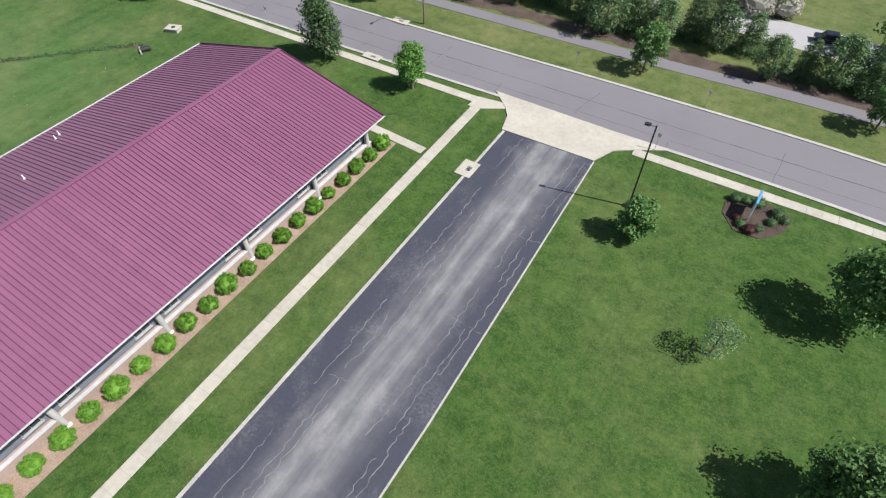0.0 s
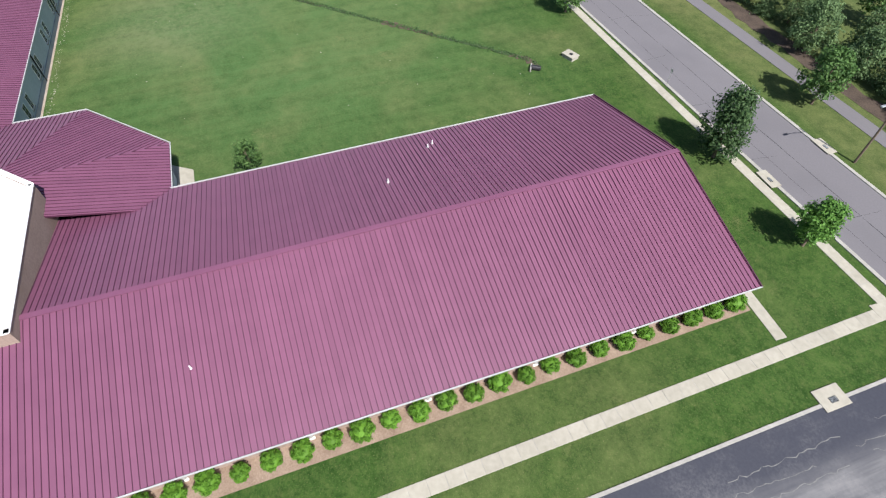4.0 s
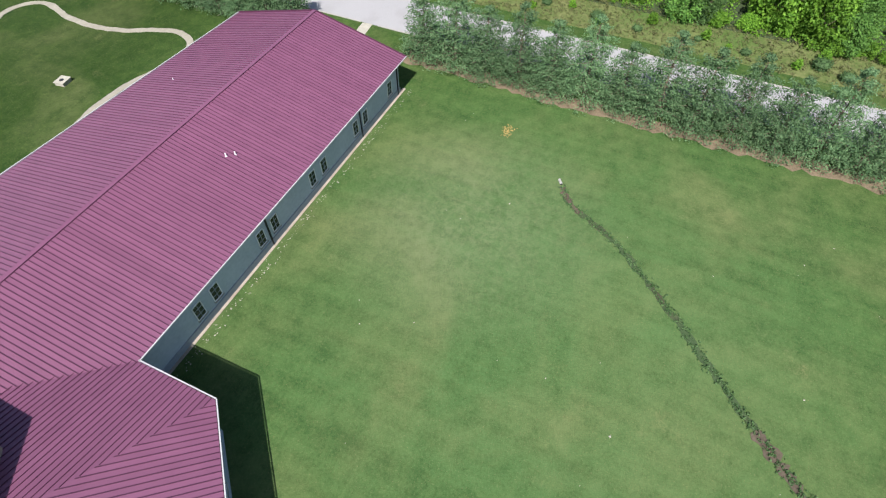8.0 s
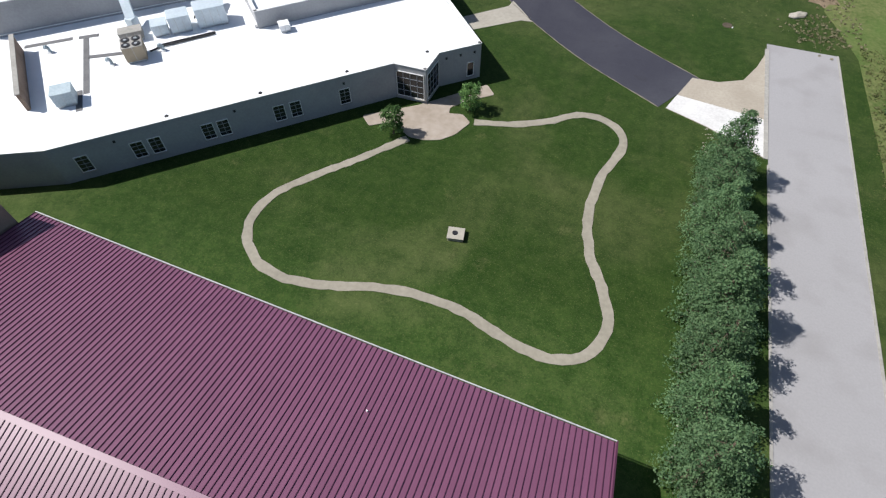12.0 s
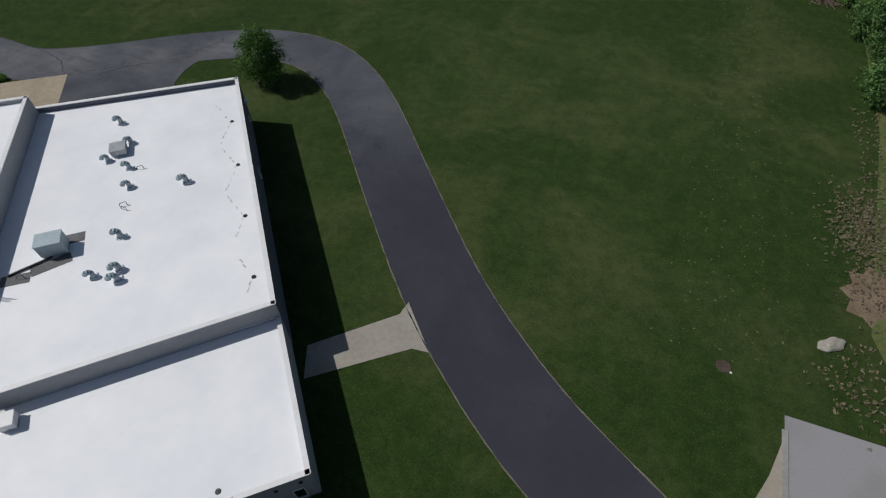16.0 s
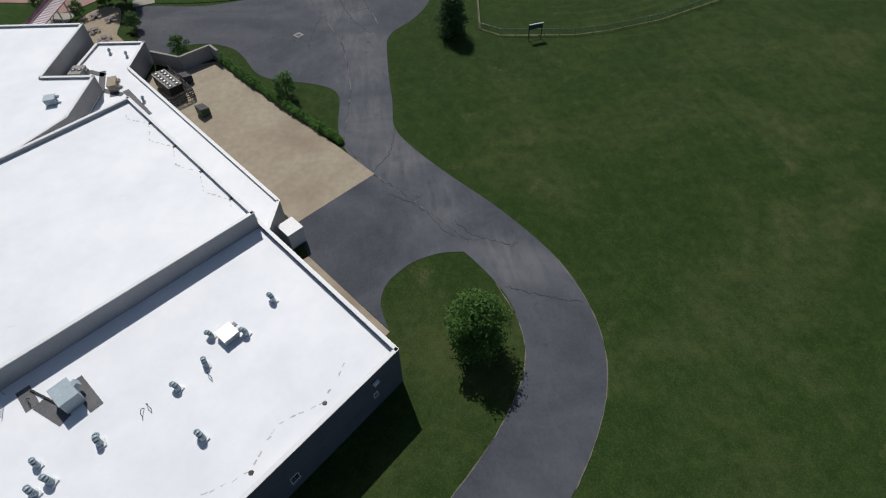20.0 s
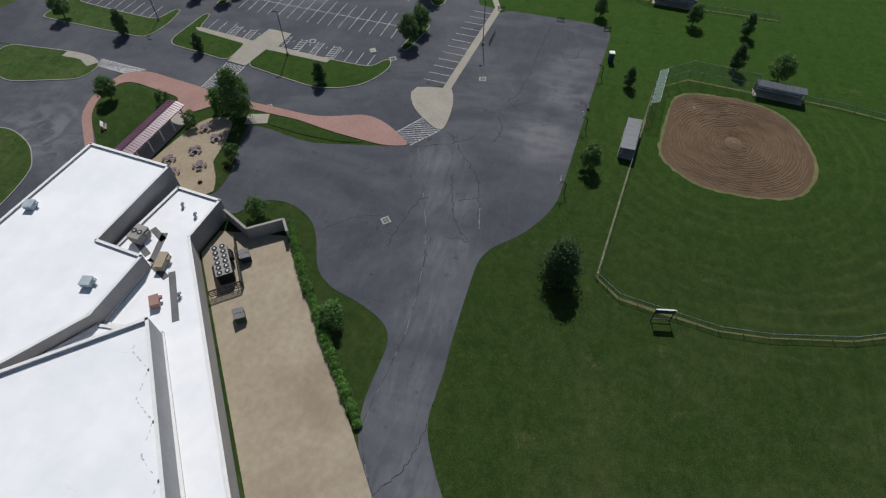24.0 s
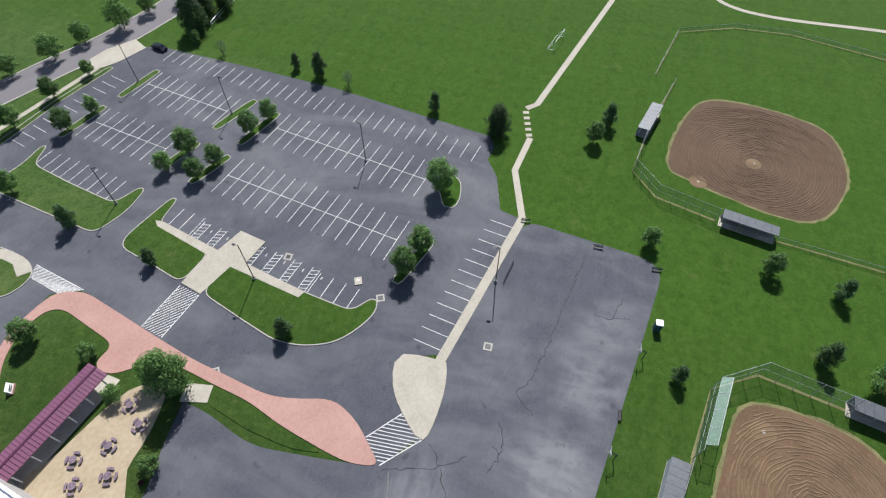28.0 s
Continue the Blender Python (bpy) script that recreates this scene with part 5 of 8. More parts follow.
place(broadleaf(9.5, 4.8, LEAF_LIGHT, 45, count=3000, clumps=56, low=0.02, size=0.55, name="woodland_tree", label="green leafy woodland tree", group="woodland trees"), [s for i, s in enumerate(spots) if i % 5 in (2, 3) or (i % 5 < 2 and s[0] <= -176)], 45, 0.1)
place(broadleaf(10, 4.4, LEAF, 46, count=2600, clumps=50, low=0.02, size=0.55, name="woodland_tree", label="dark green leafy woodland tree", group="woodland trees"), [s for i, s in enumerate(spots) if i % 5 == 4], 46, 0.1)
place(broadleaf(8.5, 4.2, LEAF, 47, count=2600, clumps=48, low=0.04, size=0.5, name="woodland_tree", label="green leafy tree at the field's edge", group="woodland trees"), [(-150.5 - rng.uniform(0, 4), -178 - 6.0 * i, rng.uniform(0.7, 1.1)) for i in range(11)], 47, 0.1)

# near-black green-brown: the shade under the trees is part of this colour
SHADED_FLOOR = material("shaded wood floor", (0.02, 0.035, 0.012), (0.05, 0.07, 0.025), 0.95, 0.3, 4.0, 0.6, dist=0.2)
# meadow
slab("meadow", [(-150.2, 60), (-149.6, -20), (-150, -90), (-149.2, -122), (-147.5, -128), (-145.5, -134), (-147, -146), (-150, -170), (-151, -230), (-260, -230), (-260, 60)], 0.03, 0.1, MEADOW, label="rough meadow of dry grass beside the park road", category="meadow")
gr = np.random.default_rng(5)
xy = np.c_[gr.uniform(-160, -149.5, 5200), gr.uniform(-125, 45, 5200), gr.uniform(0.05, 0.3, 5200)]
me = leaf_cloud("meadow_grass", xy, np.full(5200, 0.35), 46000, 0.22, 5, 0.8)
me.materials.append(DRYLEAF)
tagged(new("meadow_grass", me), "tufts of pale dry grass in the meadow", "grass", "", "stuff")
xy = np.c_[gr.uniform(-200, -158.5, 4200), gr.uniform(-128, 48, 4200), gr.uniform(0.1, 1.1, 4200)]
me = leaf_cloud("undergrowth", xy, np.full(4200, 0.9), 75000, 0.34, 6, 0.8)
me.materials.append(VINE)
tagged(new("undergrowth", me), "bright green undergrowth along the wood", "undergrowth", "", "stuff")
rng = random.Random(48)
place(broadleaf(2.9, 2.7, VINE, 48, count=2300, clumps=40, low=0.04, size=0.36, name="bramble", label="bright green bramble mound at the wood's edge", group="brambles"), [(-158.6 - abs(rng.gauss(0, 2.6)) + 1.6 * math.sin(i * 0.7), -126 + 3.3 * i + rng.uniform(-1.2, 1.2), rng.uniform(0.6, 1.15)) for i in range(52)], 48, 0.15)
slab("woodland_floor", [(-159, 55), (-158, -20), (-159, -90), (-157, -130), (-259, -130), (-259, 55)], 0.045, 0.1, SHADED_FLOOR, label="leaf-strewn woodland floor with tree shade in its colour", category="ground")
# hedge along the service yard
HED = [(5.2, -114.6), (-2.6, -119.8), (-10.2, -125.4), (-16.8, -130.4), (-24.6, -136.6)]
hl = smooth_line(HED, 1.1)
place(shrub(0.85, 1.4, LEAF_LIGHT, 51, count=800, size=0.2, label="leafy green hedge shrub beside the service yard", group="yard hedge"), [(x + 0.4, y - 0.5, 1.0) for x, y in hl], 51, 0.15)

# ---- school details ----
def local(e, x, y, z):
    return e.matrix_basis.inverted() @ Vector((x, y, z))


def bar(name, e, a, b, w, h, mat, label="", bevel=0.0):
    """A straight bar of section w by h between two places of the world, as a part of e."""
    a, b = Vector(a), Vector(b)
    d = b - a
    bm = box(bmesh.new(), (d.length, w, h), (0, 0, 0), bevel)
    q = d.to_track_quat("X", "Z").to_matrix().to_4x4()
    bm.transform(e.matrix_basis.inverted() @ Matrix.Translation((a + b) / 2) @ q)
    return finish(name, bm, mat, e, label)


def window(e, x, y, z, w, h, turn, rows=3, cols=2, out=0.04, frame_mat=WHITE_TRIM):
    """A dark window with a frame, a sill and glazing bars, facing the direction turn (degrees, 0: towards -y)."""
    m = e.matrix_basis.inverted() @ pose(x, y, z, 0, 0, turn)
    bm = bmesh.new()
    for s in (-1, 1):
        box(bm, (0.08, 0.1, h), (s * (w / 2 - 0.04), -out, 0))
        box(bm, (w, 0.1, 0.08), (0, -out, s * (h / 2 - 0.04)))
    bm.transform(m)
    f = finish("window", bm, frame_mat, e, "window with dark glass in a slim frame")
    bm = box(bmesh.new(), (w - 0.1, 0.02, h - 0.1), (0, -out + 0.01, 0))
    bm.transform(m)
    finish("pane", bm, GLASS, f)
    bm = bmesh.new()
    for i in range(1, cols):
        box(bm, (0.05, 0.05, h - 0.1), (-w / 2 + w * i / cols, -out - 0.02, 0))
    for i in range(1, rows):
        box(bm, (w - 0.1, 0.05, 0.05), (0, -out - 0.02, -h / 2 + h * i / rows))
    bm.transform(m)
    finish("glazing_grid", bm, GREYPANEL, f)
    bm = box(bmesh.new(), (w + 0.16, 0.22, 0.07), (0, -out - 0.06, -h / 2 - 0.04), 0.01)
    bm.transform(m)
    finish("sill", bm, KERB, f)
    return f


# wing gutters, ridges, gable trims
bar("gutter", wing_a, (AX1 + 0.1, -21.5, EAVE + 0.02), (AX1 + 0.1, AY + 0.1, EAVE + 0.02), 0.09, 0.11, GUTTER, "white eaves gutter")
bar("gutter", wing_a, (AX0 - 0.1, -13.5, EAVE + 0.02), (AX0 - 0.1, AY + 0.1, EAVE + 0.02), 0.09, 0.11, GUTTER, "white eaves gutter")
bar("ridge_cap", wing_a, (AXR, -25.6, RIDGE + 0.06), (AXR, AY + 0.05, RIDGE + 0.06), 0.5, 0.06, METAL_ROOF, "plum ridge cap")
for x0, x1 in ((AX1 + 0.1, AXR), (AX0 - 0.1, AXR)):
    bar("gable_trim", wing_a, (x0, AY + 0.05, EAVE + 0.0), (x1, AY + 0.05, RIDGE + 0.0), 0.1, 0.24, METAL_RIB, "plum gable trim")
bar("gutter", wing_b, (BX - 0.1, BY0 + 0.1, EAVE + 0.02), (-77.6, BY0 + 0.1, EAVE + 0.02), 0.09, 0.11, GUTTER, "white eaves gutter")
bar("gutter", wing_b, (BX - 0.1, BY1 - 0.1, EAVE + 0.02), (-69, south_eave(-69) - 0.1, EAVE + 0.02), 0.09, 0.11, GUTTER, "white eaves gutter")
bar("ridge_cap", wing_b, (BX - 0.05, BYR, RIDGE_B + 0.06), (-68.4, BYR, RIDGE_B + 0.06), 0.45, 0.06, METAL_ROOF, "plum ridge cap")
for y0 in (BY0 + 0.1, BY1 - 0.1):
    bar("gable_trim", wing_b, (BX - 0.05, y0, EAVE), (BX - 0.05, BYR, RIDGE_B), 0.1, 0.24, METAL_RIB, "plum gable trim")
for a, b in (((-77.7, -30.0), (-77.7, -22.25)), ((-77.7, -22.25), (-68.35, -13.3)), ((-68.35, -13.3), (-61.0, -13.3))):
    bar("gutter", hub, (*a, EAVE + 0.02), (*b, EAVE + 0.02), 0.09, 0.11, GUTTER, "white eaves gutter")
# gable walls up to the ridge
for e, pts, mat in ((wing_a, [(-34.1, 33.7, EAVE - 0.1), (-59.6, 33.7, EAVE - 0.1), (AXR, 33.7, RIDGE - 0.35)], BRICK_LIGHT), (wing_b, [(-123.8, -30.9, EAVE - 0.1), (-123.8, -55.4, EAVE - 0.1), (-123.8, BYR, RIDGE_B - 0.3)], BLUEWALL)):
    bm = bmesh.new()
    f = bm.faces.new([bm.verts.new(local(e, *p)) for p in pts])
    r = bmesh.ops.extrude_face_region(bm, geom=[f])
    shift = Vector((0, -0.3, 0)) if e is wing_a else Vector((0.3, 0, 0))
    bmesh.ops.translate(bm, verts=[v for v in r["geom"] if isinstance(v, bmesh.types.BMVert)], vec=shift)
    bmesh.ops.recalc_face_normals(bm, faces=bm.faces)
    finish("gable_wall", bm, mat, e)
# east wing: porch return, columns with windows on both sides
bar("porch_beam", wing_a, (AX1, -21.5, EAVE - 0.05), (-27.2, -21.0, EAVE - 0.05), 0.2, 0.3, GREYPANEL, "grey porch beam")
porch = [(AX1, -28), (-27.2, -28), (-27.2, -21.0), (AX1, -21.5)]
bm = bmesh.new()
f = bm.faces.new([bm.verts.new(local(wing_a, x, y, EAVE - 0.07 * (x - AX1) + 0.02)) for x, y in porch])
r = bmesh.ops.extrude_face_region(bm, geom=[f])
bmesh.ops.translate(bm, verts=[v for v in r["geom"] if isinstance(v, bmesh.types.BMVert)], vec=(0, 0, -0.18))
bmesh.ops.recalc_face_normals(bm, faces=bm.faces)
finish("porch_roof", bm, METAL_ROOF, wing_a)
bar("porch_gutter", wing_a, (-27.1, -28, EAVE - 0.3), (-27.1, -21.0, EAVE - 0.3), 0.14, 0.14, WHITE_TRIM)
for y in (-22.4, -27):
    bm = rod(bmesh.new(), local(wing_a, -27.9, y, 0.06), local(wing_a, -27.9, y, EAVE - 0.3), 0.18, 0.18, 12)
    finish("porch_post", bm, GREYPANEL, wing_a)
for y in (-15.1, -5.3, 4.6, 14.6, 24.5, 33.3):
    bm = rod(bmesh.new(), local(wing_a, -33.6, y, 0.0), local(wing_a, -33.6, y, EAVE - 0.1), 0.27, 0.25, 14)
    finish("column", bm, BLOCK, wing_a, "round grey column")
    bm = box(bmesh.new(), (0.6, 0.6, 0.3), local(wing_a, -33.6, y, 0.15), 0.05)
    finish("column_base", bm, WHITE_TRIM, wing_a, "white column base")
    for dy in (-1.5, 1.5):
        if y + dy < 34:
            window(wing_a, -34.1, y + dy, 2.7, 1.6, 1.7, 90, 1, 2, frame_mat=GREYPANEL)
bar("plinth", wing_a, (-33.75, -21.8, 0.68), (-33.75, 33.8, 0.68), 0.6, 1.4, BRICK_LIGHT, "pale brick plinth")
bar("plinth_cap", wing_a, (-33.6, -21.8, 1.42), (-33.6, 33.85, 1.42), 0.36, 0.08, GUTTER, "white plinth cap")
# wing west and north windows and downpipes
for x in (-85.5, -94.9, -104.3, -113.7, -122.3):
    for dx in (-1.15, 1.15):
        if x + dx > -123.4:
            window(wing_b, x + dx, -30.9, 2.35, 1.15, 2.0, 180)
for x in (-94.9, -113.7, -123.2):
    bar("downpipe", wing_b, (x, -30.78, 0.1), (x, -30.78, EAVE - 0.2), 0.14, 0.14, DARK, "dark downpipe")
bar("plinth", wing_b, (-123.9, -30.86, 0.4), (-76.7, -30.86, 0.4), 0.12, 0.8, GREYPANEL, "dark grey plinth")
for y in (28, 18, 8, -2):
    for dy in (-1.2, 1.2):
        window(wing_a, -59.6, y + dy, 2.5, 1.2, 1.9, -90)
window(hub, -72.75, -19.0, 2.4, 1.6, 2.2, -133.7, 3, 3)
window(wing_b, -123.8, -46, 2.4, 1.2, 2.2, -90)
# small white roof pipes
for e, x, y in ((wing_a, -52.5, 7.0), (wing_a, -58.1, 13.3), (wing_a, -57.5, 12.6), (wing_a, -38.6, -12), (wing_b, -98.5, -37.2), (wing_b, -99.2, -36.6), (wing_b, -107, -52)):
    z = EAVE + PITCH * (min(x - AX0, AX1 - x) if e is wing_a else min(BY0 - y, y - BY1))
    bm = rod(bmesh.new(), local(e, x, y, z - 0.05), local(e, x, y, z + 0.4), 0.06, 0.06)
    rod(bm, local(e, x, y, z - 0.02), local(e, x, y, z + 0.08), 0.13, 0.07)
    finish("roof_pipe", bm, WHITE_TRIM, e, "white roof pipe")

# classroom block: windows and glass entrance
block = bpy.data.objects["classroom_block"]
fa, fb = Vector((-91.8, -93.3)), Vector((-63.0, -66.7))
fd = (fb - fa).normalized()
face_turn = math.degrees(math.atan2(fd.y, fd.x)) + 180
for wx, wy in ((-65.7, -67.7), (-69.8, -71.7), (-71.3, -72.9), (-75.5, -76.9), (-76.8, -78.1), (-81.6, -82.6), (-83.1, -83.9), (-87.6, -88.1)):
    s = (Vector((wx, wy)) - fa).dot(fd)
    p = fa + fd * s
    window(block, p.x, p.y, 2.15, 1.4, 2.2, face_turn, 4, 2)
for a, b in (((-91.8, -93.3), (-96.0, -93.3)), ((-96.0, -93.3), (-96.3, -97.2))):
    a, b = Vector(a), Vector(b)
    d = b - a
    c = (a + b) / 2
    ang = math.degrees(math.atan2(d.y, d.x)) + 180
    if Vector((math.sin(radians(ang)), -math.cos(radians(ang)))).dot(c - Vector((-93, -97))) < 0:
        ang += 180
    window(block, c.x, c.y, 2.35, d.length - 0.5, 3.6, ang, 4, 4, 0.06)
for a, b in (((-63.0, -66.7), (-91.8, -93.3)), ((-100.7, -101.0), (-96.3, -97.2))):
    a, b = Vector(a), Vector(b)
    n = 3
    for i in range(n):
        p = a.lerp(b, (i + 0.5) / n)
        q = p + Vector((-fd.y, fd.x)) * 0.1
        bm = box(bmesh.new(), (0.25, 0.12, 0.25), local(block, q.x, q.y, 4.0), turn=face_turn)
        finish("wall_lamp", bm, DARK, block)
window(block, -99.6, -100.05, 1.6, 1.0, 2.1, math.degrees(math.atan2(3.8, 4.5)) + 180, 1, 1)
gym = bpy.data.objects["gymnasium"]
for s, z, sz in ((0.62, 2.5, 1.0), (0.9, 3.0, 0.6)):
    p = Vector((-90.9, -112.6)).lerp(Vector((-66.6, -142)), s)
    window(gym, p.x - 0.02, p.y - 0.02, z, sz, sz * 1.2, -50.4, 2, 2)
bm = box(bmesh.new(), (0.7, 0.35, 0.3), local(gym, -69.2, -139.4, 5.7), 0.04, turn=-50)
finish("wall_light", bm, WHITE_TRIM, gym, "white floodlight box")
# roof drains and long stains of water along the edge
STAIN = material("grey roof stain", (0.42, 0.4, 0.37), (0.62, 0.6, 0.57), 0.9, 0.7, 5.0, 0.0)
hall = bpy.data.objects["assembly_hall"]
for e, a, b, z, n in ((gym, (-88.5, -112.9), (-67, -139), 6.4, 4), (hall, (-45, -125.4), (-22, -108.9), 8.4, 4), (block, (-97, -99.5), (-66, -71), 4.7, 4)):
    a, b = Vector(a), Vector(b)
    inv = e.matrix_basis.inverted()
    for i in range(n):
        p = a.lerp(b, (i + 0.3) / n)
        bm = rod(bmesh.new(), inv @ Vector((p.x, p.y, z - 0.02)), inv @ Vector((p.x, p.y, z + 0.07)), 0.26, 0.2, 12)
        finish("roof_drain", bm, DARK, e, "dark roof drain")
    rng = random.Random(int(z * 10))
    nr = Vector((-(b - a).y, (b - a).x)).normalized()
    for i in range(0 if e is block else 34):
        t0 = 0.02 + i * 0.96 / 34 + rng.uniform(0, 0.014)
        u = ((t0 * n - 0.3) % 1.0) * 2 - 1
        v = (((t0 + 0.015) * n - 0.3) % 1.0) * 2 - 1
        if rng.random() < 0.25:
            continue
        p = a.lerp(b, t0) + nr * (0.15 + 1.6 * (1 - abs(u)) + rng.uniform(-0.1, 0.1))
        q = a.lerp(b, t0 + 0.015) + nr * (0.15 + 1.6 * (1 - abs(v)))
        c = crack([tuple(p), tuple((p + q) / 2), tuple(q)], rng.uniform(0.1, 0.26), STAIN, z + 0.005, None, i, 0.05, 0.2)
        c.name, c.data.name = "water_stain", "water_stain"
        c.parent = e
        c.matrix_parent_inverse = e.matrix_basis.inverted()

# ---- rooftop equipment, each a thing on its roof ----
COOL = material("grey-green painted metal", (0.3, 0.37, 0.41), (0.42, 0.49, 0.53), 0.6, 0.8, 5.0, 0.0, metal=0.1)


def roof_vent(x, y, z, turn, size=1.0):
    """A hooded exhaust vent: a round neck with a bent hood."""
    e = thing("roof_vent", x, y, z, "grey-green hooded exhaust vent on a white roof", "roof vent", "roof vents", turn)
    bm = rod(bmesh.new(), (0, 0, 0), (0, 0, 0.75 * size), 0.3 * size, 0.27 * size, 12)
    finish("neck", bm, COOL, e)
    bm = bmesh.new()
    prev = None
    for i in range(6):
        a = math.pi * i / 5
        c = (0.33 * size * (1 - math.cos(a)), 0, (0.75 + 0.35 * math.sin(a)) * size)
        if prev:
            rod(bm, prev, c, 0.3 * size, 0.3 * size, 10)
        prev = c
    finish("hood", bm, COOL, e)
    finish("curb", box(bmesh.new(), (0.85 * size, 0.85 * size, 0.16), (0, 0, 0.08), 0.02), WHITE_TRIM, e)
    return e


v0 = roof_vent(-58.1, -129.3, 6.4, 40, 0.9)
for x, y, k in ((-61.6, -123.2, 0.95), (-61.9, -126.7, 1.0), (-64.9, -123.0, 1.0), (-67.0, -120.6, 1.0), (-72.4, -123.5, 1.1), (-71.3, -114.4, 1.1), (-74.1, -111.0, 1.1), (-74.9, -109.9, 1.1), (-72.4, -109.4, 0.95)):
    copy_thing(v0, pose(x, y, 6.4, 0, 0, 40 + 20 * math.sin(x)) @ Matrix.Diagonal((k, k, 0.9 * k, 1)))
# thin bent conduits standing on the gymnasium roof
for x, y in ((-66.3, -123.6), (-69.2, -117.6), (-68.6, -118.3), (-66.2, -106.9)):
    e = thing("roof_conduit", x, y, 6.4, "thin dark bent conduit on a white roof", "conduit", "roof conduits", 30 * math.sin(x * 3))
    part("upright", rod(bmesh.new(), (0, 0, -0.02), (0, 0, 0.5), 0.035, None, 6), DARK, e)
    part("bend", rod(bmesh.new(), (0, 0, 0.48), (0.55, 0.15, 0.42), 0.035, None, 6), DARK, e)
    part("drop", rod(bmesh.new(), (0.55, 0.15, 0.43), (0.8, 0.1, 0.02), 0.035, None, 6), DARK, e)
for x, y, z in ((2.5, -98.5, 3.9), (1.0, -101.6, 3.9), (-13.5, -107, 3.9), (-50.2, -81.4, 4.7), (-59.25, -81.86, 4.7), (-63.3, -86.5, 4.7)):
    copy_thing(v0, pose(x, y, z, 0, 0, 10) @ Matrix.Diagonal((0.8, 0.8, 0.8, 1)))


def roof_unit(x, y, z, size, turn, label, fans=0, mat=COOL, name="roof_unit"):
    """A packaged air unit on a curb, with panels, a hood and fans."""
    w, d, h = size
    e = thing(name, x, y, z, label, "air unit", "roof units", turn)
    finish("curb", box(bmesh.new(), (w * 0.92, d * 0.92, 0.25), (0, 0, 0.125)), GALV, e)
    finish("casing", box(bmesh.new(), (w, d, h), (0, 0, 0.25 + h / 2), 0.04), mat, e)
    bm = bmesh.new()
    for i in range(1, max(2, int(w / 0.8))):
        box(bm, (0.04, d + 0.03, h * 0.96), (-w / 2 + i * w / max(2, int(w / 0.8)), 0, 0.25 + h / 2))
    finish("panel_seam", bm, GALV, e)
    bm = box(bmesh.new(), (w * 0.3, 0.5, h * 0.45), (w * 0.2, -d / 2 - 0.22, 0.35 + h / 2), 0.03, tilt=-18)
    finish("intake_hood", bm, mat, e)
    finish("lid", box(bmesh.new(), (w + 0.1, d + 0.1, 0.07), (0, 0, 0.29 + h), 0.02), KERB if fans else mat, e)
    cols = max(1, fans // 2)
    for i in range(fans):
        fx = (-w / 2 + (i // 2 + 0.5) * w / cols)
        fy = (-0.25 + 0.5 * (i % 2)) * d
        bm = rod(bmesh.new(), (fx, fy, 0.3 + h), (fx, fy, 0.42 + h), min(w / cols, d / 2) * 0.42, None, 16)
        fan = finish("fan_guard", bm, DARK, e)
        bm = rod(bmesh.new(), (fx, fy, 0.4 + h), (fx, fy, 0.435 + h), min(w / cols, d / 2) * 0.16, None, 12)
        finish("fan_hub", bm, GALV, fan)
    return e


SILVER_CASE = material("pale silver painted casing", (0.46, 0.53, 0.58), (0.58, 0.65, 0.7), 0.45, 0.6, 4.0, 0.0, metal=0.25)
roof_unit(-66.4, -110.7, 6.4, (2.4, 1.8, 1.5), 40, "grey-green air unit on the gymnasium roof")
roof_unit(-61.8, -124.9, 6.4, (1.7, 1.7, 0.6), 40, "low square roof hatch among vents", name="roof_hatch", mat=GALV)
roof_unit(-59.3, -74.3, 4.7, (2.2, 2.0, 1.5), 42, "grey-green air unit on the low roof")
roof_unit(-61.2, -84.2, 4.7, (2.4, 2.4, 1.8), 42, "pale condenser with four fans on the low roof", fans=4, mat=YARD)
roof_unit(-65.5, -94.2, 4.7, (3.8, 2.4, 2.3), 42, "large silver air handler with upright panel seams on the low roof", mat=SILVER_CASE)
roof_unit(-62.5, -91.5, 4.7, (2.6, 2.3, 1.9), 42, "silver air handler stepped below its neighbour on the low roof", mat=SILVER_CASE)
roof_unit(-60.6, -89.8, 4.7, (1.9, 2.0, 1.2), 42, "low silver end section of an air handler", mat=SILVER_CASE)
roof_unit(-58.0, -87.4, 4.7, (2.8, 1.6, 1.0), 42, "stained pale duct box on the low roof", mat=KERB)
roof_unit(-75.4, -95.7, 4.7, (1.3, 1.3, 0.7), 42, "small pale square vent on the low roof", mat=WHITE_TRIM, name="square_vent")
roof_unit(-15.7, -95.2, 6.7, (1.5, 1.5, 0.7), 9, "pale blue-grey square vent on the entrance roof", name="square_vent")
roof_unit(-4.8, -77.4, 6.7, (1.5, 1.5, 0.7), 9, "pale blue-grey square vent on the entrance roof", name="square_vent")
roof_unit(-4.8, -95.4, 3.9, (2.6, 2.0, 1.4), -8, "pale air unit with two fans in a roof well", fans=2, mat=KERB)
roof_unit(-8.6, -101.5, 3.9, (2.8, 1.3, 1.0), 9, "tan air unit on the rear roof", mat=YARD)
roof_unit(-15.2, -104.2, 3.9, (1.8, 1.2, 0.8), 35, "low red-grey air unit on the rear roof", mat=BRICKRED)
roof_unit(-24.5, -80.5, 4.0, (2.6, 2.2, 1.5), 35, "grey-green air unit beside the entrance roof")
roof_unit(-43.9, -130.1, 0.05, (2.5, 2.3, 2.6), 36, "pale metal loading dock enclosure with a white top", mat=WHITE_TRIM, name="dock_enclosure")
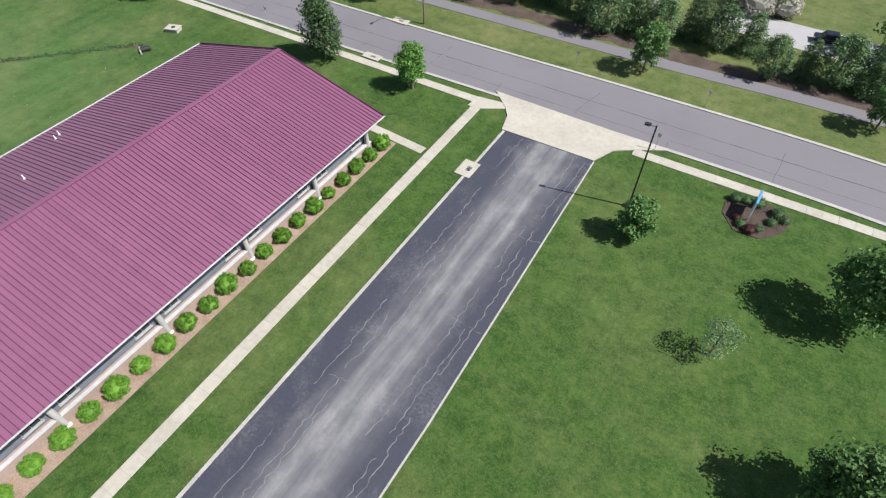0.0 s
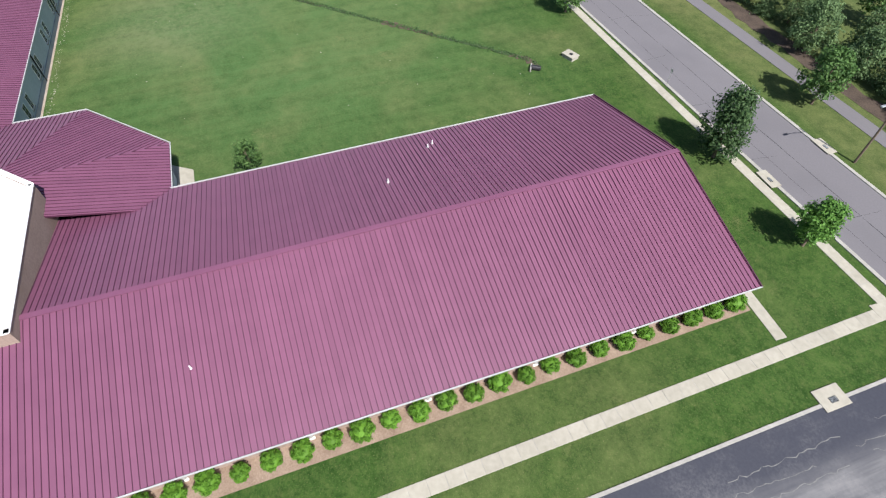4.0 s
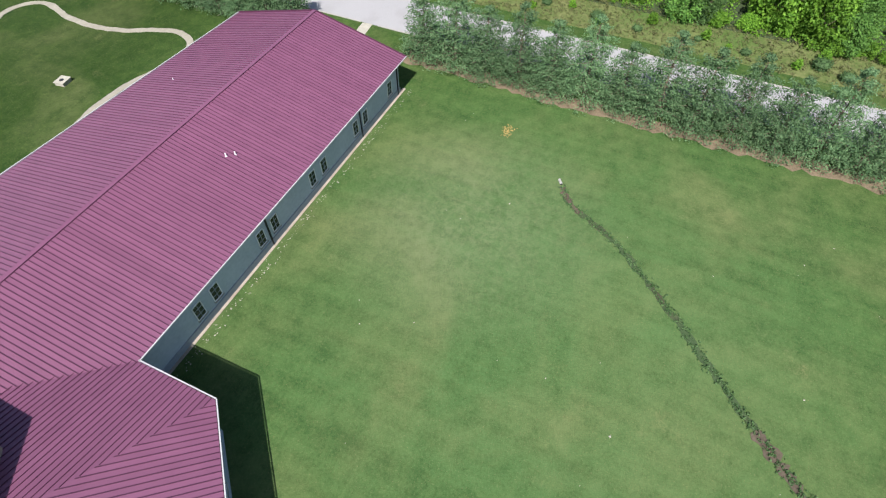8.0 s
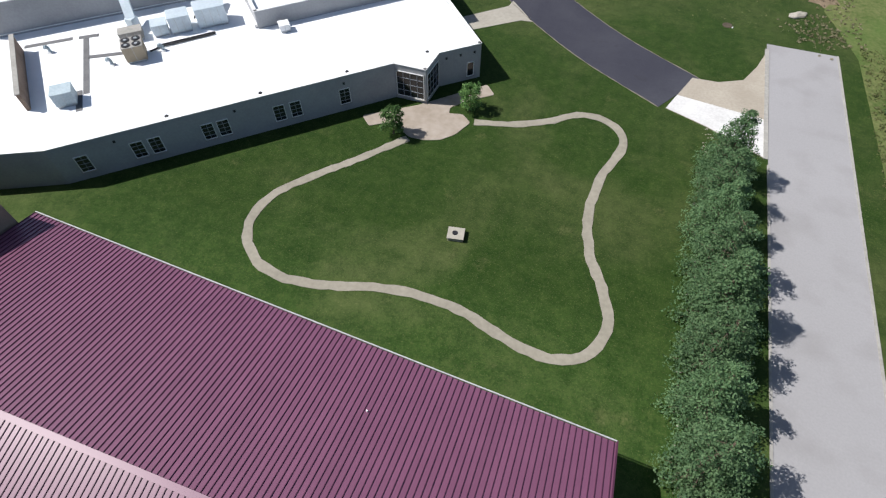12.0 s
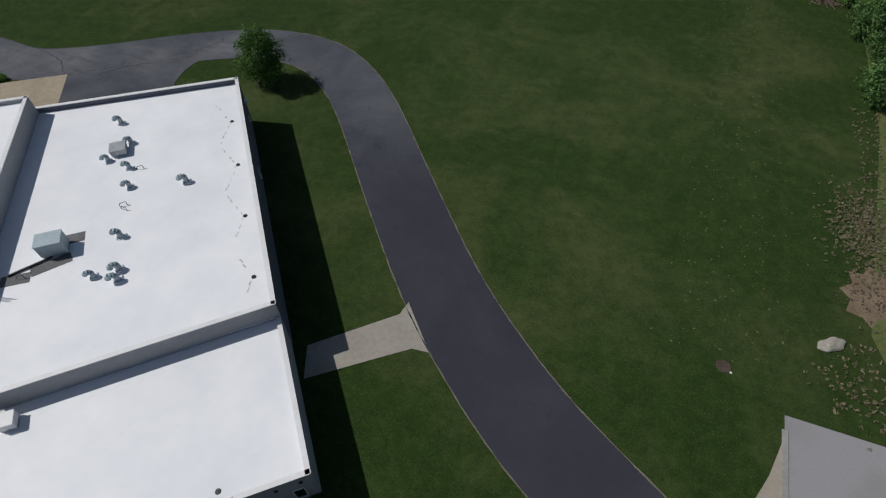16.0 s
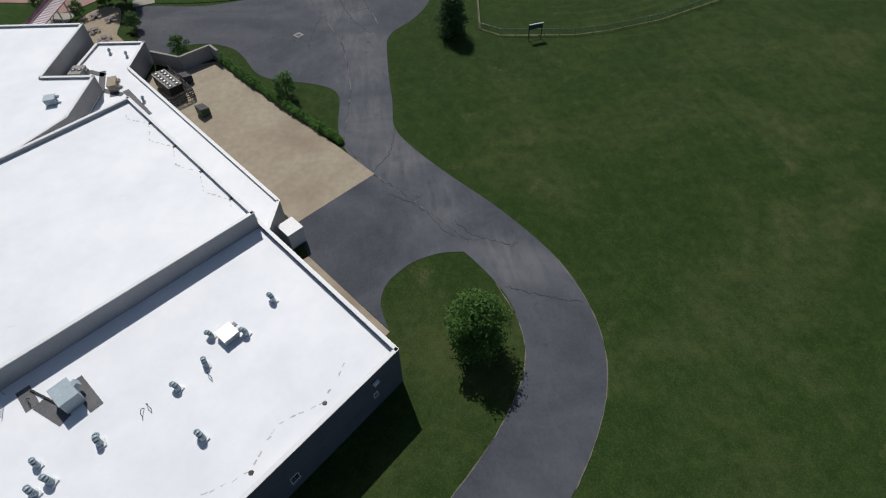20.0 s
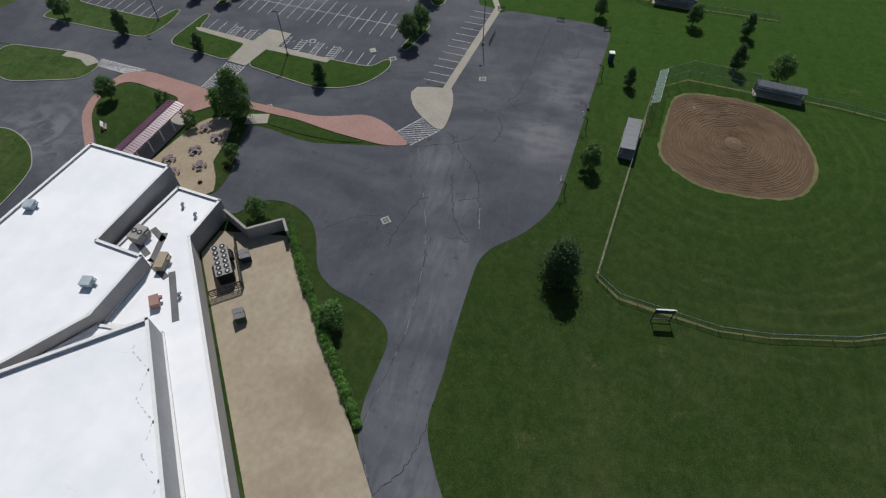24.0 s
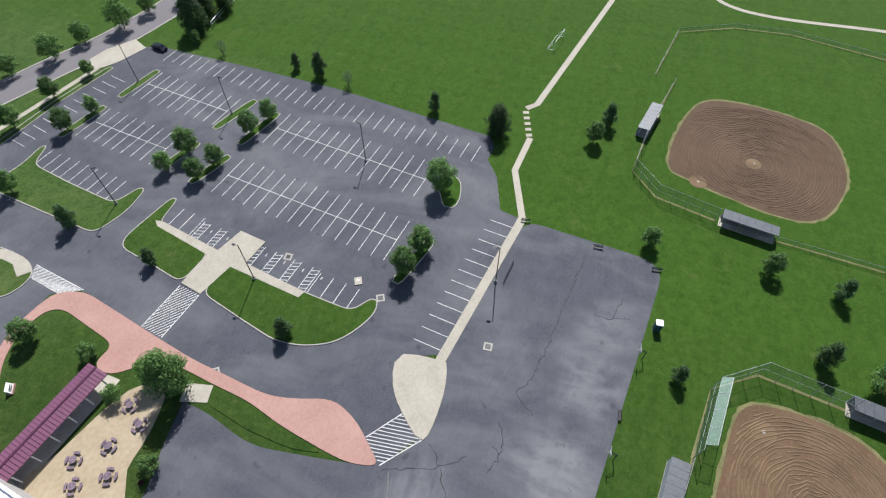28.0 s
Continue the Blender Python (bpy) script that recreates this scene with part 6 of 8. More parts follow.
# ducts and pipes
for nm, a, b, w, h, mat in (("roof_duct", (-57.0, -89.2, 6.2), (-54.9, -91.3, 7.9), 1.2, 0.7, SILVER_CASE), ("roof_duct", (-63.7, -95.9, 6.6), (-61.7, -97.9, 8.1), 1.2, 0.7, SILVER_CASE)):
    d = thing(nm, a[0], a[1], 4.7, "pale metal duct from an air handler to the hall wall", "duct", "roof ducts")
    bar("duct", d, a, b, w, h, mat, bevel=0.05)
    bar("elbow", d, (a[0], a[1], 4.7), (a[0], a[1], a[2] + 0.3), w, w, mat, bevel=0.05)
pipes = thing("roof_pipes", -60, -86, 4.7, "dark pipe runs across a white roof", "pipe")
for a, b in (((-67.4, -91.8, 4.86), (-62.6, -86.9, 4.86)), ((-67.2, -92.1, 4.86), (-62.3, -87.2, 4.86)), ((-62.6, -87.0, 4.86), (-62.0, -85.6, 4.86)), ((-64.6, -92.0, 6.2), (-64.2, -93.8, 6.9)), ((-66.8, -109.8, 6.56), (-64.6, -106.4, 6.56))):
    bar("pipe", pipes, a, b, 0.16, 0.16, DARK)
ladder = thing("roof_ladder", -64.6, -103.9, 6.4, "galvanised access ladder on the hall wall", "ladder")
for s in (-0.28, 0.28):
    bar("rail", ladder, (-64.5 + s * 0.6, -103.9 + s * 0.75, 6.4), (-64.5 + s * 0.6, -103.9 + s * 0.75, 9.9), 0.06, 0.06, GALV)
for i in range(10):
    bar("rung", ladder, (-64.67, -104.11, 6.6 + i * 0.32), (-64.33, -103.69, 6.6 + i * 0.32), 0.04, 0.04, GALV)
# dark walkway mats on the rear roof
MAT = material("grey roof walkway mat", (0.1, 0.1, 0.105), (0.17, 0.17, 0.175), 0.9, 0.6, 5.0, 0.1)
mats = thing("roof_mats", -8, -100, 3.905, "grey walkway mats laid on the white rear roof", "mat")
for a, b in (((-4.2, -92.9), (-7.6, -98.2)), ((-3.0, -98.4), (-8.6, -99.4)), ((-8.4, -98.6), (-10.8, -103.2)), ((-9.6, -103.4), (-17.2, -108.4)), ((-2.6, -96), (-4.4, -99))):
    bar("mat", mats, (*a, 3.92), (*b, 3.92), 1.0, 0.03, MAT)
mats = thing("roof_mats", -55, -81, 4.705, "dark grey walkway mats laid on the low white roof", "mat")
for a, b in (((-46.2, -81.2), (-50.6, -84.8)), ((-51.2, -85.2), (-53.2, -86.6)), ((-52.2, -85.4), (-60.2, -76.2)), ((-55.4, -82.2), (-60.0, -85.0)), ((-59.0, -76.4), (-61.6, -73.4))):
    bar("mat", mats, (*a, 4.72), (*b, 4.72), 0.7, 0.03, MAT)
mats = thing("roof_mats", -66, -110, 6.405, "grey walkway mats round the gymnasium air unit", "mat")
for a, b in (((-68.4, -110.6), (-66.2, -107.6)), ((-64.2, -110.4), (-67.6, -113.2)), ((-66.6, -107.2), (-64.4, -105.6))):
    bar("mat", mats, (*a, 6.42), (*b, 6.42), 1.3, 0.03, MAT)
# low plum parapet wall on the roof beside the hall
screen = thing("roof_screen", -50, -76, 4.7, "brown brick parapet wall across the low roof", "wall")
bar("screen_wall", screen, (-46.6, -80.4, 5.8), (-56.2, -71.6, 5.8), 0.4, 2.2, MULCH)
bar("coping", screen, (-46.5, -80.5, 6.95), (-56.3, -71.5, 6.95), 0.55, 0.1, KERB)

# ---- entrance canopy ----
can = thing("entrance_canopy", 18.8, -80.9, 0.12, "long plum metal canopy on posts beside the picnic plaza", "canopy")
ca, cb = Vector((9.8, -79.8, 0)), Vector((28.0, -82.2, 0))
cd = (cb - ca).normalized()
cn = Vector((-cd.y, cd.x, 0))
for s in (-1, 1):
    bm = bmesh.new()
    vs = [bm.verts.new(can.matrix_basis.inverted() @ (p + cn * o + Vector((0, 0, z)))) for p, o, z in ((ca, 0, 3.75), (cb, 0, 3.75), (cb, s * 2.1, 3.2), (ca, s * 2.1, 3.2), (ca, 0, 3.6), (cb, 0, 3.6), (cb, s * 2.1, 3.05), (ca, s * 2.1, 3.05))]
    for q in ((0, 1, 2, 3), (7, 6, 5, 4), (0, 4, 5, 1), (1, 5, 6, 2), (2, 6, 7, 3), (3, 7, 4, 0)):
        bm.faces.new([vs[k] for k in q])
    bmesh.ops.recalc_face_normals(bm, faces=bm.faces)
    slope = finish("roof_slope", bm, METAL_ROOF, can)
    for i in range(31):
        p = ca + cd * (i + 0.3) * 0.59
        bar("seam", can, p + Vector((0, 0, 3.8)), p + cn * s * 2.1 + Vector((0, 0, 3.25)), 0.05, 0.07, METAL_RIB).parent = can
    for i in range(6):
        p = ca + cd * (1 + i * 3.25) + cn * s * 1.8
        bar("post", can, p + Vector((0, 0, 0.12)), p + Vector((0, 0, 3.1)), 0.2, 0.2, WHITE_TRIM)
bar("ridge", can, ca + Vector((0, 0, 3.8)), cb + Vector((0, 0, 3.8)), 0.35, 0.08, METAL_RIB)

# ---- service yard ----
yw = thing("yard_wall", 2, -109, 0.05, "dark grey block wall round the service yard", "wall")
for a, b in (((4.6, -104.3), (1.6, -109.8)), ((1.6, -109.8), (4.9, -114.8)), ((4.9, -114.8), (2.6, -116.4))):
    bar("wall_run", yw, (*a, 1.35), (*b, 1.35), 0.3, 2.6, BLOCK)
    bar("coping", yw, (*a, 2.69), (*b, 2.69), 0.42, 0.09, KERB)
ch = roof_unit(-5.0, -108.6, 0.06, (6.2, 2.4, 2.2), 36, "long chiller with twelve fans in the service yard", fans=12, mat=DARK, name="chiller")
fence = thing("chiller_fence", -5.5, -110.2, 0.05, "dark metal screen fence round the chiller", "fence")
for a, b in (((0.6, -107.6), (-7.6, -113.0)), ((-7.6, -113.0), (-10.6, -109.0))):
    a, b = Vector((*a, 0)), Vector((*b, 0))
    n = 12 if (b - a).length > 6 else 6
    for i in range(n + 1):
        p = a.lerp(b, i / n)
        bar("picket", fence, p + Vector((0, 0, 0.05)), p + Vector((0, 0, 1.9)), 0.08, 0.08, DARK)
    for z in (0.4, 0.8, 1.2, 1.6, 1.85):
        bar("rail", fence, a + Vector((0, 0, z)), b + Vector((0, 0, z)), 0.05, 0.16, DARK)


def dumpster(x, y, turn, mat, label):
    e = thing("dumpster", x, y, 0.05, label, "dumpster", "dumpsters", turn)
    bm = box(bmesh.new(), (2.0, 1.5, 1.1), (0, 0, 0.7), 0.04)
    for v in bm.verts:
        if v.co.z > 1 and v.co.y > 0:
            v.co.z += 0.3
    finish("bin", bm, mat, e)
    for s in (-0.5, 0.5):
        finish("lid", box(bmesh.new(), (0.96, 1.55, 0.06), (s, 0, 1.45), 0.015, tilt=11), DARK, e)
    for s in (-1, 1):
        finish("lift_sleeve", box(bmesh.new(), (0.12, 1.3, 0.16), (s * 1.05, 0, 0.85)), mat, e)
        for t in (-0.6, 0.6):
            finish("caster", rod(bmesh.new(), (s * 0.8, t - 0.06, 0.1), (s * 0.8, t + 0.06, 0.1), 0.1, None, 10), DARK, e)


dumpster(-12.8, -115.0, 38, material("green painted steel", (0.03, 0.07, 0.04), (0.06, 0.11, 0.06), 0.5, 0.8, 6.0, 0.0), "dark green steel dumpster in the service yard")
dumpster(-2.4, -110.9, 40, material("navy painted steel", (0.01, 0.012, 0.03), (0.03, 0.03, 0.06), 0.5, 0.8, 6.0, 0.0), "dark blue steel dumpster beside the yard wall")

# ---- site furniture ----
def mesh_fabric():
    """Woven wire: diamonds of thin galvanised wire with clear gaps."""
    m = bpy.data.materials.new("chain link wire")
    m.use_nodes = True
    n, link = m.node_tree.nodes, m.node_tree.links.new
    b = n["Principled BSDF"]
    b.inputs["Base Color"].default_value, b.inputs["Metallic"].default_value, b.inputs["Roughness"].default_value = (0.2, 0.3, 0.3, 1), 0.4, 0.5
    tr, ms = n.new("ShaderNodeBsdfTransparent"), n.new("ShaderNodeMixShader")
    geo, noise, mr = n.new("ShaderNodeNewGeometry"), n.new("ShaderNodeTexNoise"), n.new("ShaderNodeMapRange")
    noise.inputs["Scale"].default_value = 6.0
    link(geo.outputs["Position"], noise.inputs["Vector"])
    link(noise.outputs["Fac"], mr.inputs["Value"])
    mr.inputs["To Min"].default_value, mr.inputs["To Max"].default_value = 0.1, 0.3
    link(mr.outputs[0], ms.inputs[0])
    link(tr.outputs[0], ms.inputs[1])
    link(b.outputs[0], ms.inputs[2])
    link(ms.outputs[0], n["Material Output"].inputs["Surface"])
    return m


WIRE = mesh_fabric()
SIGNBLUE = material("blue sign panel", (0.05, 0.2, 0.42), (0.08, 0.27, 0.5), 0.4, 0.6, 4.0, 0.0)
CARPAINT = material("dark car paint", (0.01, 0.012, 0.02), (0.016, 0.02, 0.03), 0.2, 0.4, 2.0, 0.0, metal=0.3)
TYRE = material("tyre rubber", (0.012, 0.012, 0.012), (0.025, 0.025, 0.025), 0.9, 2.0, 9.0, 0.1)
TEAL = material("dark teal plastic", (0.02, 0.06, 0.065), (0.03, 0.08, 0.085), 0.5, 0.6, 3.0, 0.0)
CLAY = material("raked infield clay", (0.084, 0.05, 0.028), (0.13, 0.084, 0.049), 0.95, 0.15, 2.0, 0.4, third=(0.155, 0.105, 0.064), third_scale=0.07, third_amount=0.5)
RAKE = material("pale raked clay ridges", (0.115, 0.075, 0.043), (0.165, 0.112, 0.067), 0.95, 0.3, 3.0, 0.4)
DRYGRASS = material("dry grass edge", (0.09, 0.1, 0.042), (0.19, 0.175, 0.09), 0.95, 0.4, 4.0, 0.6, dist=0.1, spec=0.1)
DITCH = material("wet ditch grass", (0.025, 0.05, 0.018), (0.05, 0.08, 0.03), 0.9, 0.4, 4.0, 0.7, third=(0.05, 0.04, 0.025), third_scale=0.2, third_amount=0.8, dist=0.15)
MUD = material("bare mud", (0.05, 0.038, 0.026), (0.1, 0.078, 0.055), 0.9, 0.5, 5.0, 0.6, dist=0.1)
TILLED = material("tilled field soil", (0.22, 0.17, 0.12), (0.34, 0.28, 0.21), 0.95, 0.12, 2.5, 0.6, third=(0.17, 0.13, 0.085), third_scale=0.25, third_amount=0.6, dist=0.15)
STONE = material("pale stones", (0.24, 0.22, 0.18), (0.4, 0.37, 0.32), 0.9, 0.6, 6.0, 0.3)
STRAW = material("orange straw", (0.35, 0.2, 0.06), (0.5, 0.32, 0.12), 0.95, 0.8, 6.0, 0.5)
WEATHERED = material("weathered sheet roof", (0.06, 0.068, 0.08), (0.09, 0.1, 0.115), 0.5, 0.4, 3.0, 0.02, metal=0.2)
TWIG = material("dead branches", (0.12, 0.085, 0.065), (0.24, 0.18, 0.15), 0.9, 1.0, 8.0, 0.3)


def lamp_post(height=10.4):
    e = thing("lamp_post", 0, 0, 0, "tall dark lamp post on a concrete foot", "lamp post", "parking lot lamps")
    bm = rod(bmesh.new(), (0, 0, -0.2), (0, 0, 0.55), 0.32, 0.3, 12)
    part("foot", bm, KERB, e, "round concrete foot")
    bm = box(bmesh.new(), (0.42, 0.42, 0.05), (0, 0, 0.575))
    part("base_plate", bm, DARK, e)
    bm = bmesh.new()
    rod(bm, (0, 0, 0.55), (0, 0, height), 0.1, 0.075, 10)
    part("pole", bm, DARK, e)
    part("arm", rod(bmesh.new(), (0, 0, height - 0.15), (0.55, 0, height - 0.05), 0.04, None, 6), DARK, e)
    head = part("lamp_head", box(bmesh.new(), (0.6, 0.36, 0.2), (0.75, 0, height), 0.05), DARK, e, "dark box lamp head")
    part("lens", box(bmesh.new(), (0.55, 0.34, 0.02), (0.8, 0, height - 0.13)), WHITE_TRIM, head)
    return e


post = lamp_post()
LAMPS = [(-4.9, 40.9, 190), (88.1, -101.3, 80), (66.8, -136.9, 100), (92.2, -64.8, 260), (95.3, -35.7, 80), (52.7, -94.7, 100), (59.6, -58.2, 280)]
post.matrix_basis = pose(LAMPS[0][0], LAMPS[0][1], 0, 0, 0, LAMPS[0][2])
for x, y, a in LAMPS[1:]:
    copy_thing(post, pose(x, y, 0, 0, 0, a))


# entrance sign in its bed
e = thing("school_sign", 6.1, 46.4, 0, "blue and white panel sign on two posts in a mulch bed", "sign", turn=88)
for s in (-1.05, 1.05):
    part("post", box(bmesh.new(), (0.14, 0.14, 2.5), (s, 0, 1.2), 0.02), WHITE_TRIM, e)
panel = part("panel", box(bmesh.new(), (2.0, 0.16, 1.5), (0, 0, 1.65), 0.02), SIGNBLUE, e)
part("top_cap", box(bmesh.new(), (2.3, 0.24, 0.12), (0, 0, 2.46), 0.03), SIGNBLUE, e)
for s in (-1, 1):
    part("message_board", box(bmesh.new(), (1.6, 0.02, 0.55), (0, s * 0.088, 1.4)), WHITE_TRIM, panel, "white message board")
    for k in range(3):
        part("text_bar", box(bmesh.new(), (1.2 - 0.2 * k, 0.012, 0.09), (0, s * 0.103, 1.6 - 0.2 * k)), DARK, panel)
    part("title_bar", box(bmesh.new(), (1.4, 0.012, 0.16), (0, s * 0.089, 2.1)), WHITE_TRIM, panel)
slab("sign_bed", [(3.6, 45.2), (5.2, 43.2), (7.6, 43.3), (9.6, 45.6), (10, 48), (7, 48.9), (4, 48.5)], 0.06, 0.1, material("dark mulch", (0.03, 0.02, 0.014), (0.07, 0.05, 0.04), 0.95, 0.6, 9.0, 0.6), label="dark mulched bed round the sign", category="planting bed", rounded=True)

# low slanted marker beside the shelter
e = thing("marker_sign", 21.1, -69.3, 0, "low white slanted marker on a brick foot", "sign", turn=35)
part("foot", box(bmesh.new(), (1.9, 0.8, 0.5), (0, 0, 0.2), 0.03), BRICKRED, e, "brick foot")
part("board", box(bmesh.new(), (1.7, 0.12, 1.2), (0, 0.05, 0.85), 0.03, 0, -28), WHITE_TRIM, e)
for k in range(2):
    part("text_bar", box(bmesh.new(), (1.1, 0.02, 0.12), (0, -0.12 - 0.1 * k, 1.0 - 0.25 * k), 0, 0, -28), DARK, e)


def manhole(x, y, turn, size=1.5, z=0.03, name="manhole", label="round iron manhole cover in a pale square concrete collar"):
    e = thing(name, x, y, z, label, "manhole", "manholes", turn)
    bm = bmesh.new()
    o, i = size / 2, size / 2 - 0.3
    for cx, cy, sx, sy in ((0, (o + i) / 2, size, o - i), (0, -(o + i) / 2, size, o - i), ((o + i) / 2, 0, o - i, 2 * i), (-(o + i) / 2, 0, o - i, 2 * i)):
        box(bm, (sx, sy, 0.1), (cx, cy, 0))
    part("collar", bm, KERB, e)
    part("surround", box(bmesh.new(), (2 * i, 2 * i, 0.08), (0, 0, 0)), ASPHALT, e)
    part("lid", rod(bmesh.new(), (0, 0, -0.02), (0, 0, 0.06), 0.36, None, 16), DARK, e)


for x, y, a in ((10.5, -130.5, 40), (53.7, -139.3, 6), (59.3, -98.1, 6), (56.6, -118.3, 30), (34.5, -98.3, 40)):
    manhole(x, y, a)


def inlet(x, y, sx, sy, turn, high, label, lid=True, slot=False):
    """A concrete drain box with a lid or a grate."""
    e = thing("drain_box", x, y, 0, label, "drain", "", turn)
    part("body", box(bmesh.new(), (sx, sy, high + 0.2), (0, 0, high / 2 - 0.1), 0.03), WALK, e)
    part("top", box(bmesh.new(), (sx + 0.16, sy + 0.16, 0.1), (0, 0, high + 0.03), 0.02), WALK, e)
    if lid:
        part("lid", rod(bmesh.new(), (0.1, 0, high + 0.05), (0.1, 0, high + 0.12), 0.3, None, 16), DARK, e)
    if slot:
        g = part("grate_frame", box(bmesh.new(), (sx * 0.28, sy * 0.3, 0.06), (0.2, 0, high + 0.07)), DARK, e)
        for k in range(5):
            part("grate_bar", box(bmesh.new(), (sx * 0.25, 0.04, 0.05), (0.2, (k - 2) * sy * 0.055, high + 0.09)), GALV, g)


inlet(-76.5, 40.5, 2.0, 1.4, 20, 0.5, "square concrete drain box with a round lid in the lawn")
inlet(-106.4, -74.1, 1.6, 1.4, 10, 0.45, "square concrete drain box with round dark lid in the courtyard")
inlet(-22.4, 37.0, 1.8, 2.5, 0, 0.05, "flat concrete inlet with an iron grate beside the driveway", False, True)
inlet(-147.1, -57.2, 1.6, 1.6, 0, 0.08, "low concrete road drain with an iron grate", False, True)
inlet(-48.5, 60.6, 2.6, 1.2, 0, 0.12, "concrete kerb drain with an iron grate beside the street", False, True)
inlet(-46.0, 50.2, 2.6, 1.2, 0, 0.12, "concrete kerb drain with an iron grate beside the sidewalk", False, True)
inlet(58.6, -113.0, 1.5, 1.2, 30, 0.1, "concrete kerb drain at the end of the planted island", False, True)

# utility pole and thin posts beside the street
e = thing("utility_pole", -45.0, 61.9, 0, "slim wooden utility pole with an arm lamp", "utility pole")
part("pole", rod(bmesh.new(), (0, 0, -0.2), (0, 0, 9), 0.15, 0.1, 10), BARK, e)
part("arm", rod(bmesh.new(), (0, 0, 8.2), (0, -2.2, 8.7), 0.045, None, 6), GALV, e)
part("lamp_head", box(bmesh.new(), (0.3, 0.7, 0.16), (0, -2.5, 8.7), 0.04), GALV, e)


def road_sign(x, y, turn, plate):
    e = thing("road_sign", x, y, 0, "small road sign on a thin steel post beside the street", "road sign", "road signs", turn)
    part("post", box(bmesh.new(), (0.06, 0.06, 2.5), (0, 0, 1.2)), GALV, e)
    part("plate", box(bmesh.new(), (plate, 0.02, plate * 1.2), (0, -0.045, 2.2), 0.008), GALV, e)
    part("bar", box(bmesh.new(), (plate * 0.6, 0.008, plate * 0.18), (0, -0.06, 2.25)), DARK, e)


for x, y, a in ((-3.0, 62.6, 90), (-5.6, 51.2, 90), (-66, 49.9, 90), (-20.5, 62.8, 90), (36, 52, 90)):
    road_sign(x, y, 180, 0.4)

# ditch across the west field
DITCHLINE = [(-115.8, -5.7), (-113.5, -3.9), (-110.1, 1.9), (-104.1, 8.6), (-97.8, 14.7), (-93.9, 18.7), (-89.1, 23.4), (-82.4, 30.3), (-77.8, 34.6), (-75.5, 35)]
strip("ditch", DITCHLINE, 0.62, 0.03, 0.1, DITCH, label="narrow wet ditch with long dark grass across the field", category="ditch", step=0.7, ragged=0.22)
strip("ditch_mud", [(-95.2, 17.3), (-93.6, 19.0), (-91.7, 20.6), (-90.3, 22.3)], 0.95, 0.04, 0.1, MUD, label="bare wet mud in the ditch bed", category="mud", step=0.4, ragged=0.35)
strip("ditch_mud", [(-80.0, 32.6), (-77.8, 34.4), (-75.6, 35.0)], 0.9, 0.04, 0.1, MUD, label="bare wet mud at the ditch's end", category="mud", step=0.4, ragged=0.35)
strip("ditch_mud", [(-115.6, -5.6), (-114.2, -4.6), (-112.6, -2.4)], 0.6, 0.04, 0.1, MUD, label="bare mud below the drain pipe", category="mud", step=0.4, ragged=0.25)
gr = np.random.default_rng(8)
dl = np.array(smooth_line(DITCHLINE, 0.25))
dl = np.repeat(dl, 4, 0) + gr.normal(scale=0.3, size=(len(dl) * 4, 2))
me = leaf_cloud("ditch_grass", np.c_[dl, np.full(len(dl), 0.12)], np.full(len(dl), 0.14), len(dl) * 5, 0.18, 9, 0.8)
me.materials.append(LEAF_DARK)
tagged(new("ditch_grass", me), "long dark grass along the ditch", "grass", "", "stuff")


def pipe_end(x, y, turn, r, label):
    e = thing("drain_pipe", x, y, 0, label, "pipe", "", turn)
    part("pipe", rod(bmesh.new(), (-0.5, 0, r * 0.6), (0.3, 0, r * 0.55), r, None, 14), KERB, e)
    part("mouth", rod(bmesh.new(), (0.29, 0, r * 0.55), (0.31, 0, r * 0.55), r * 0.82, None, 14), DARK, e)


pipe_end(-116.3, -6.0, 35, 0.16, "white plastic drain pipe end in the lawn")
e = thing("culvert", -75.2, 34.6, 0, "short dark culvert pipe at the ditch's end", "pipe", turn=60)
part("pipe", rod(bmesh.new(), (-0.8, 0, 0.3), (0.5, 0, 0.25), 0.38, None, 14), DARK, e)
part("headwall", box(bmesh.new(), (0.2, 1.6, 0.5), (-0.9, 0, 0.2), 0.03), KERB, e)


def scatter(name, count, area, size, mat, seed, label, category, up=0.4):
    """Small loose stones, clods or tufts strewn over an area (a function giving x, y)."""
    rng = random.Random(seed)
    bm = bmesh.new()
    for _ in range(count):
        x, y = area(rng)
        s = size * rng.uniform(0.4, 1.3)
        bmesh.ops.create_icosphere(bm, subdivisions=1, radius=1, matrix=Matrix.Translation((x, y, s * up * 0.4)) @ Matrix.Rotation(rng.uniform(0, 6), 4, "Z") @ Matrix.Diagonal((s, s * rng.uniform(0.5, 0.9), s * up, 1)))
    for v in bm.verts:
        v.co += Vector((rng.uniform(-1, 1), rng.uniform(-1, 1), 0)) * size * 0.12
    return tagged(finish(name, bm, mat), label, category, "", "stuff")


scatter("straw", 110, lambda r: (-122.5 + r.gauss(0, 0.6), -14.8 + r.gauss(0, 0.35)), 0.07, STRAW, 1, "orange straw strewn on the lawn", "straw")
scatter("field_stones", 40, lambda r: (r.uniform(-124, -70), r.uniform(-22, 34)), 0.09, STONE, 2, "small pale stones strewn in the field", "stones")
scatter("wall_stones", 260, lambda r: (r.uniform(-125, -78), -30.0 + r.gauss(0.2, 0.3)), 0.07, STONE, 3, "pale gravel along the foot of the wing", "gravel")
scatter("lawn_tufts", 420, lambda r: (r.choice((-136.5, -133, -128.5)) + r.gauss(0, 1.6), r.uniform(-215, -126)), 0.12, DRYGRASS, 4, "pale dry tufts in the rough lawn", "tufts", 0.2)
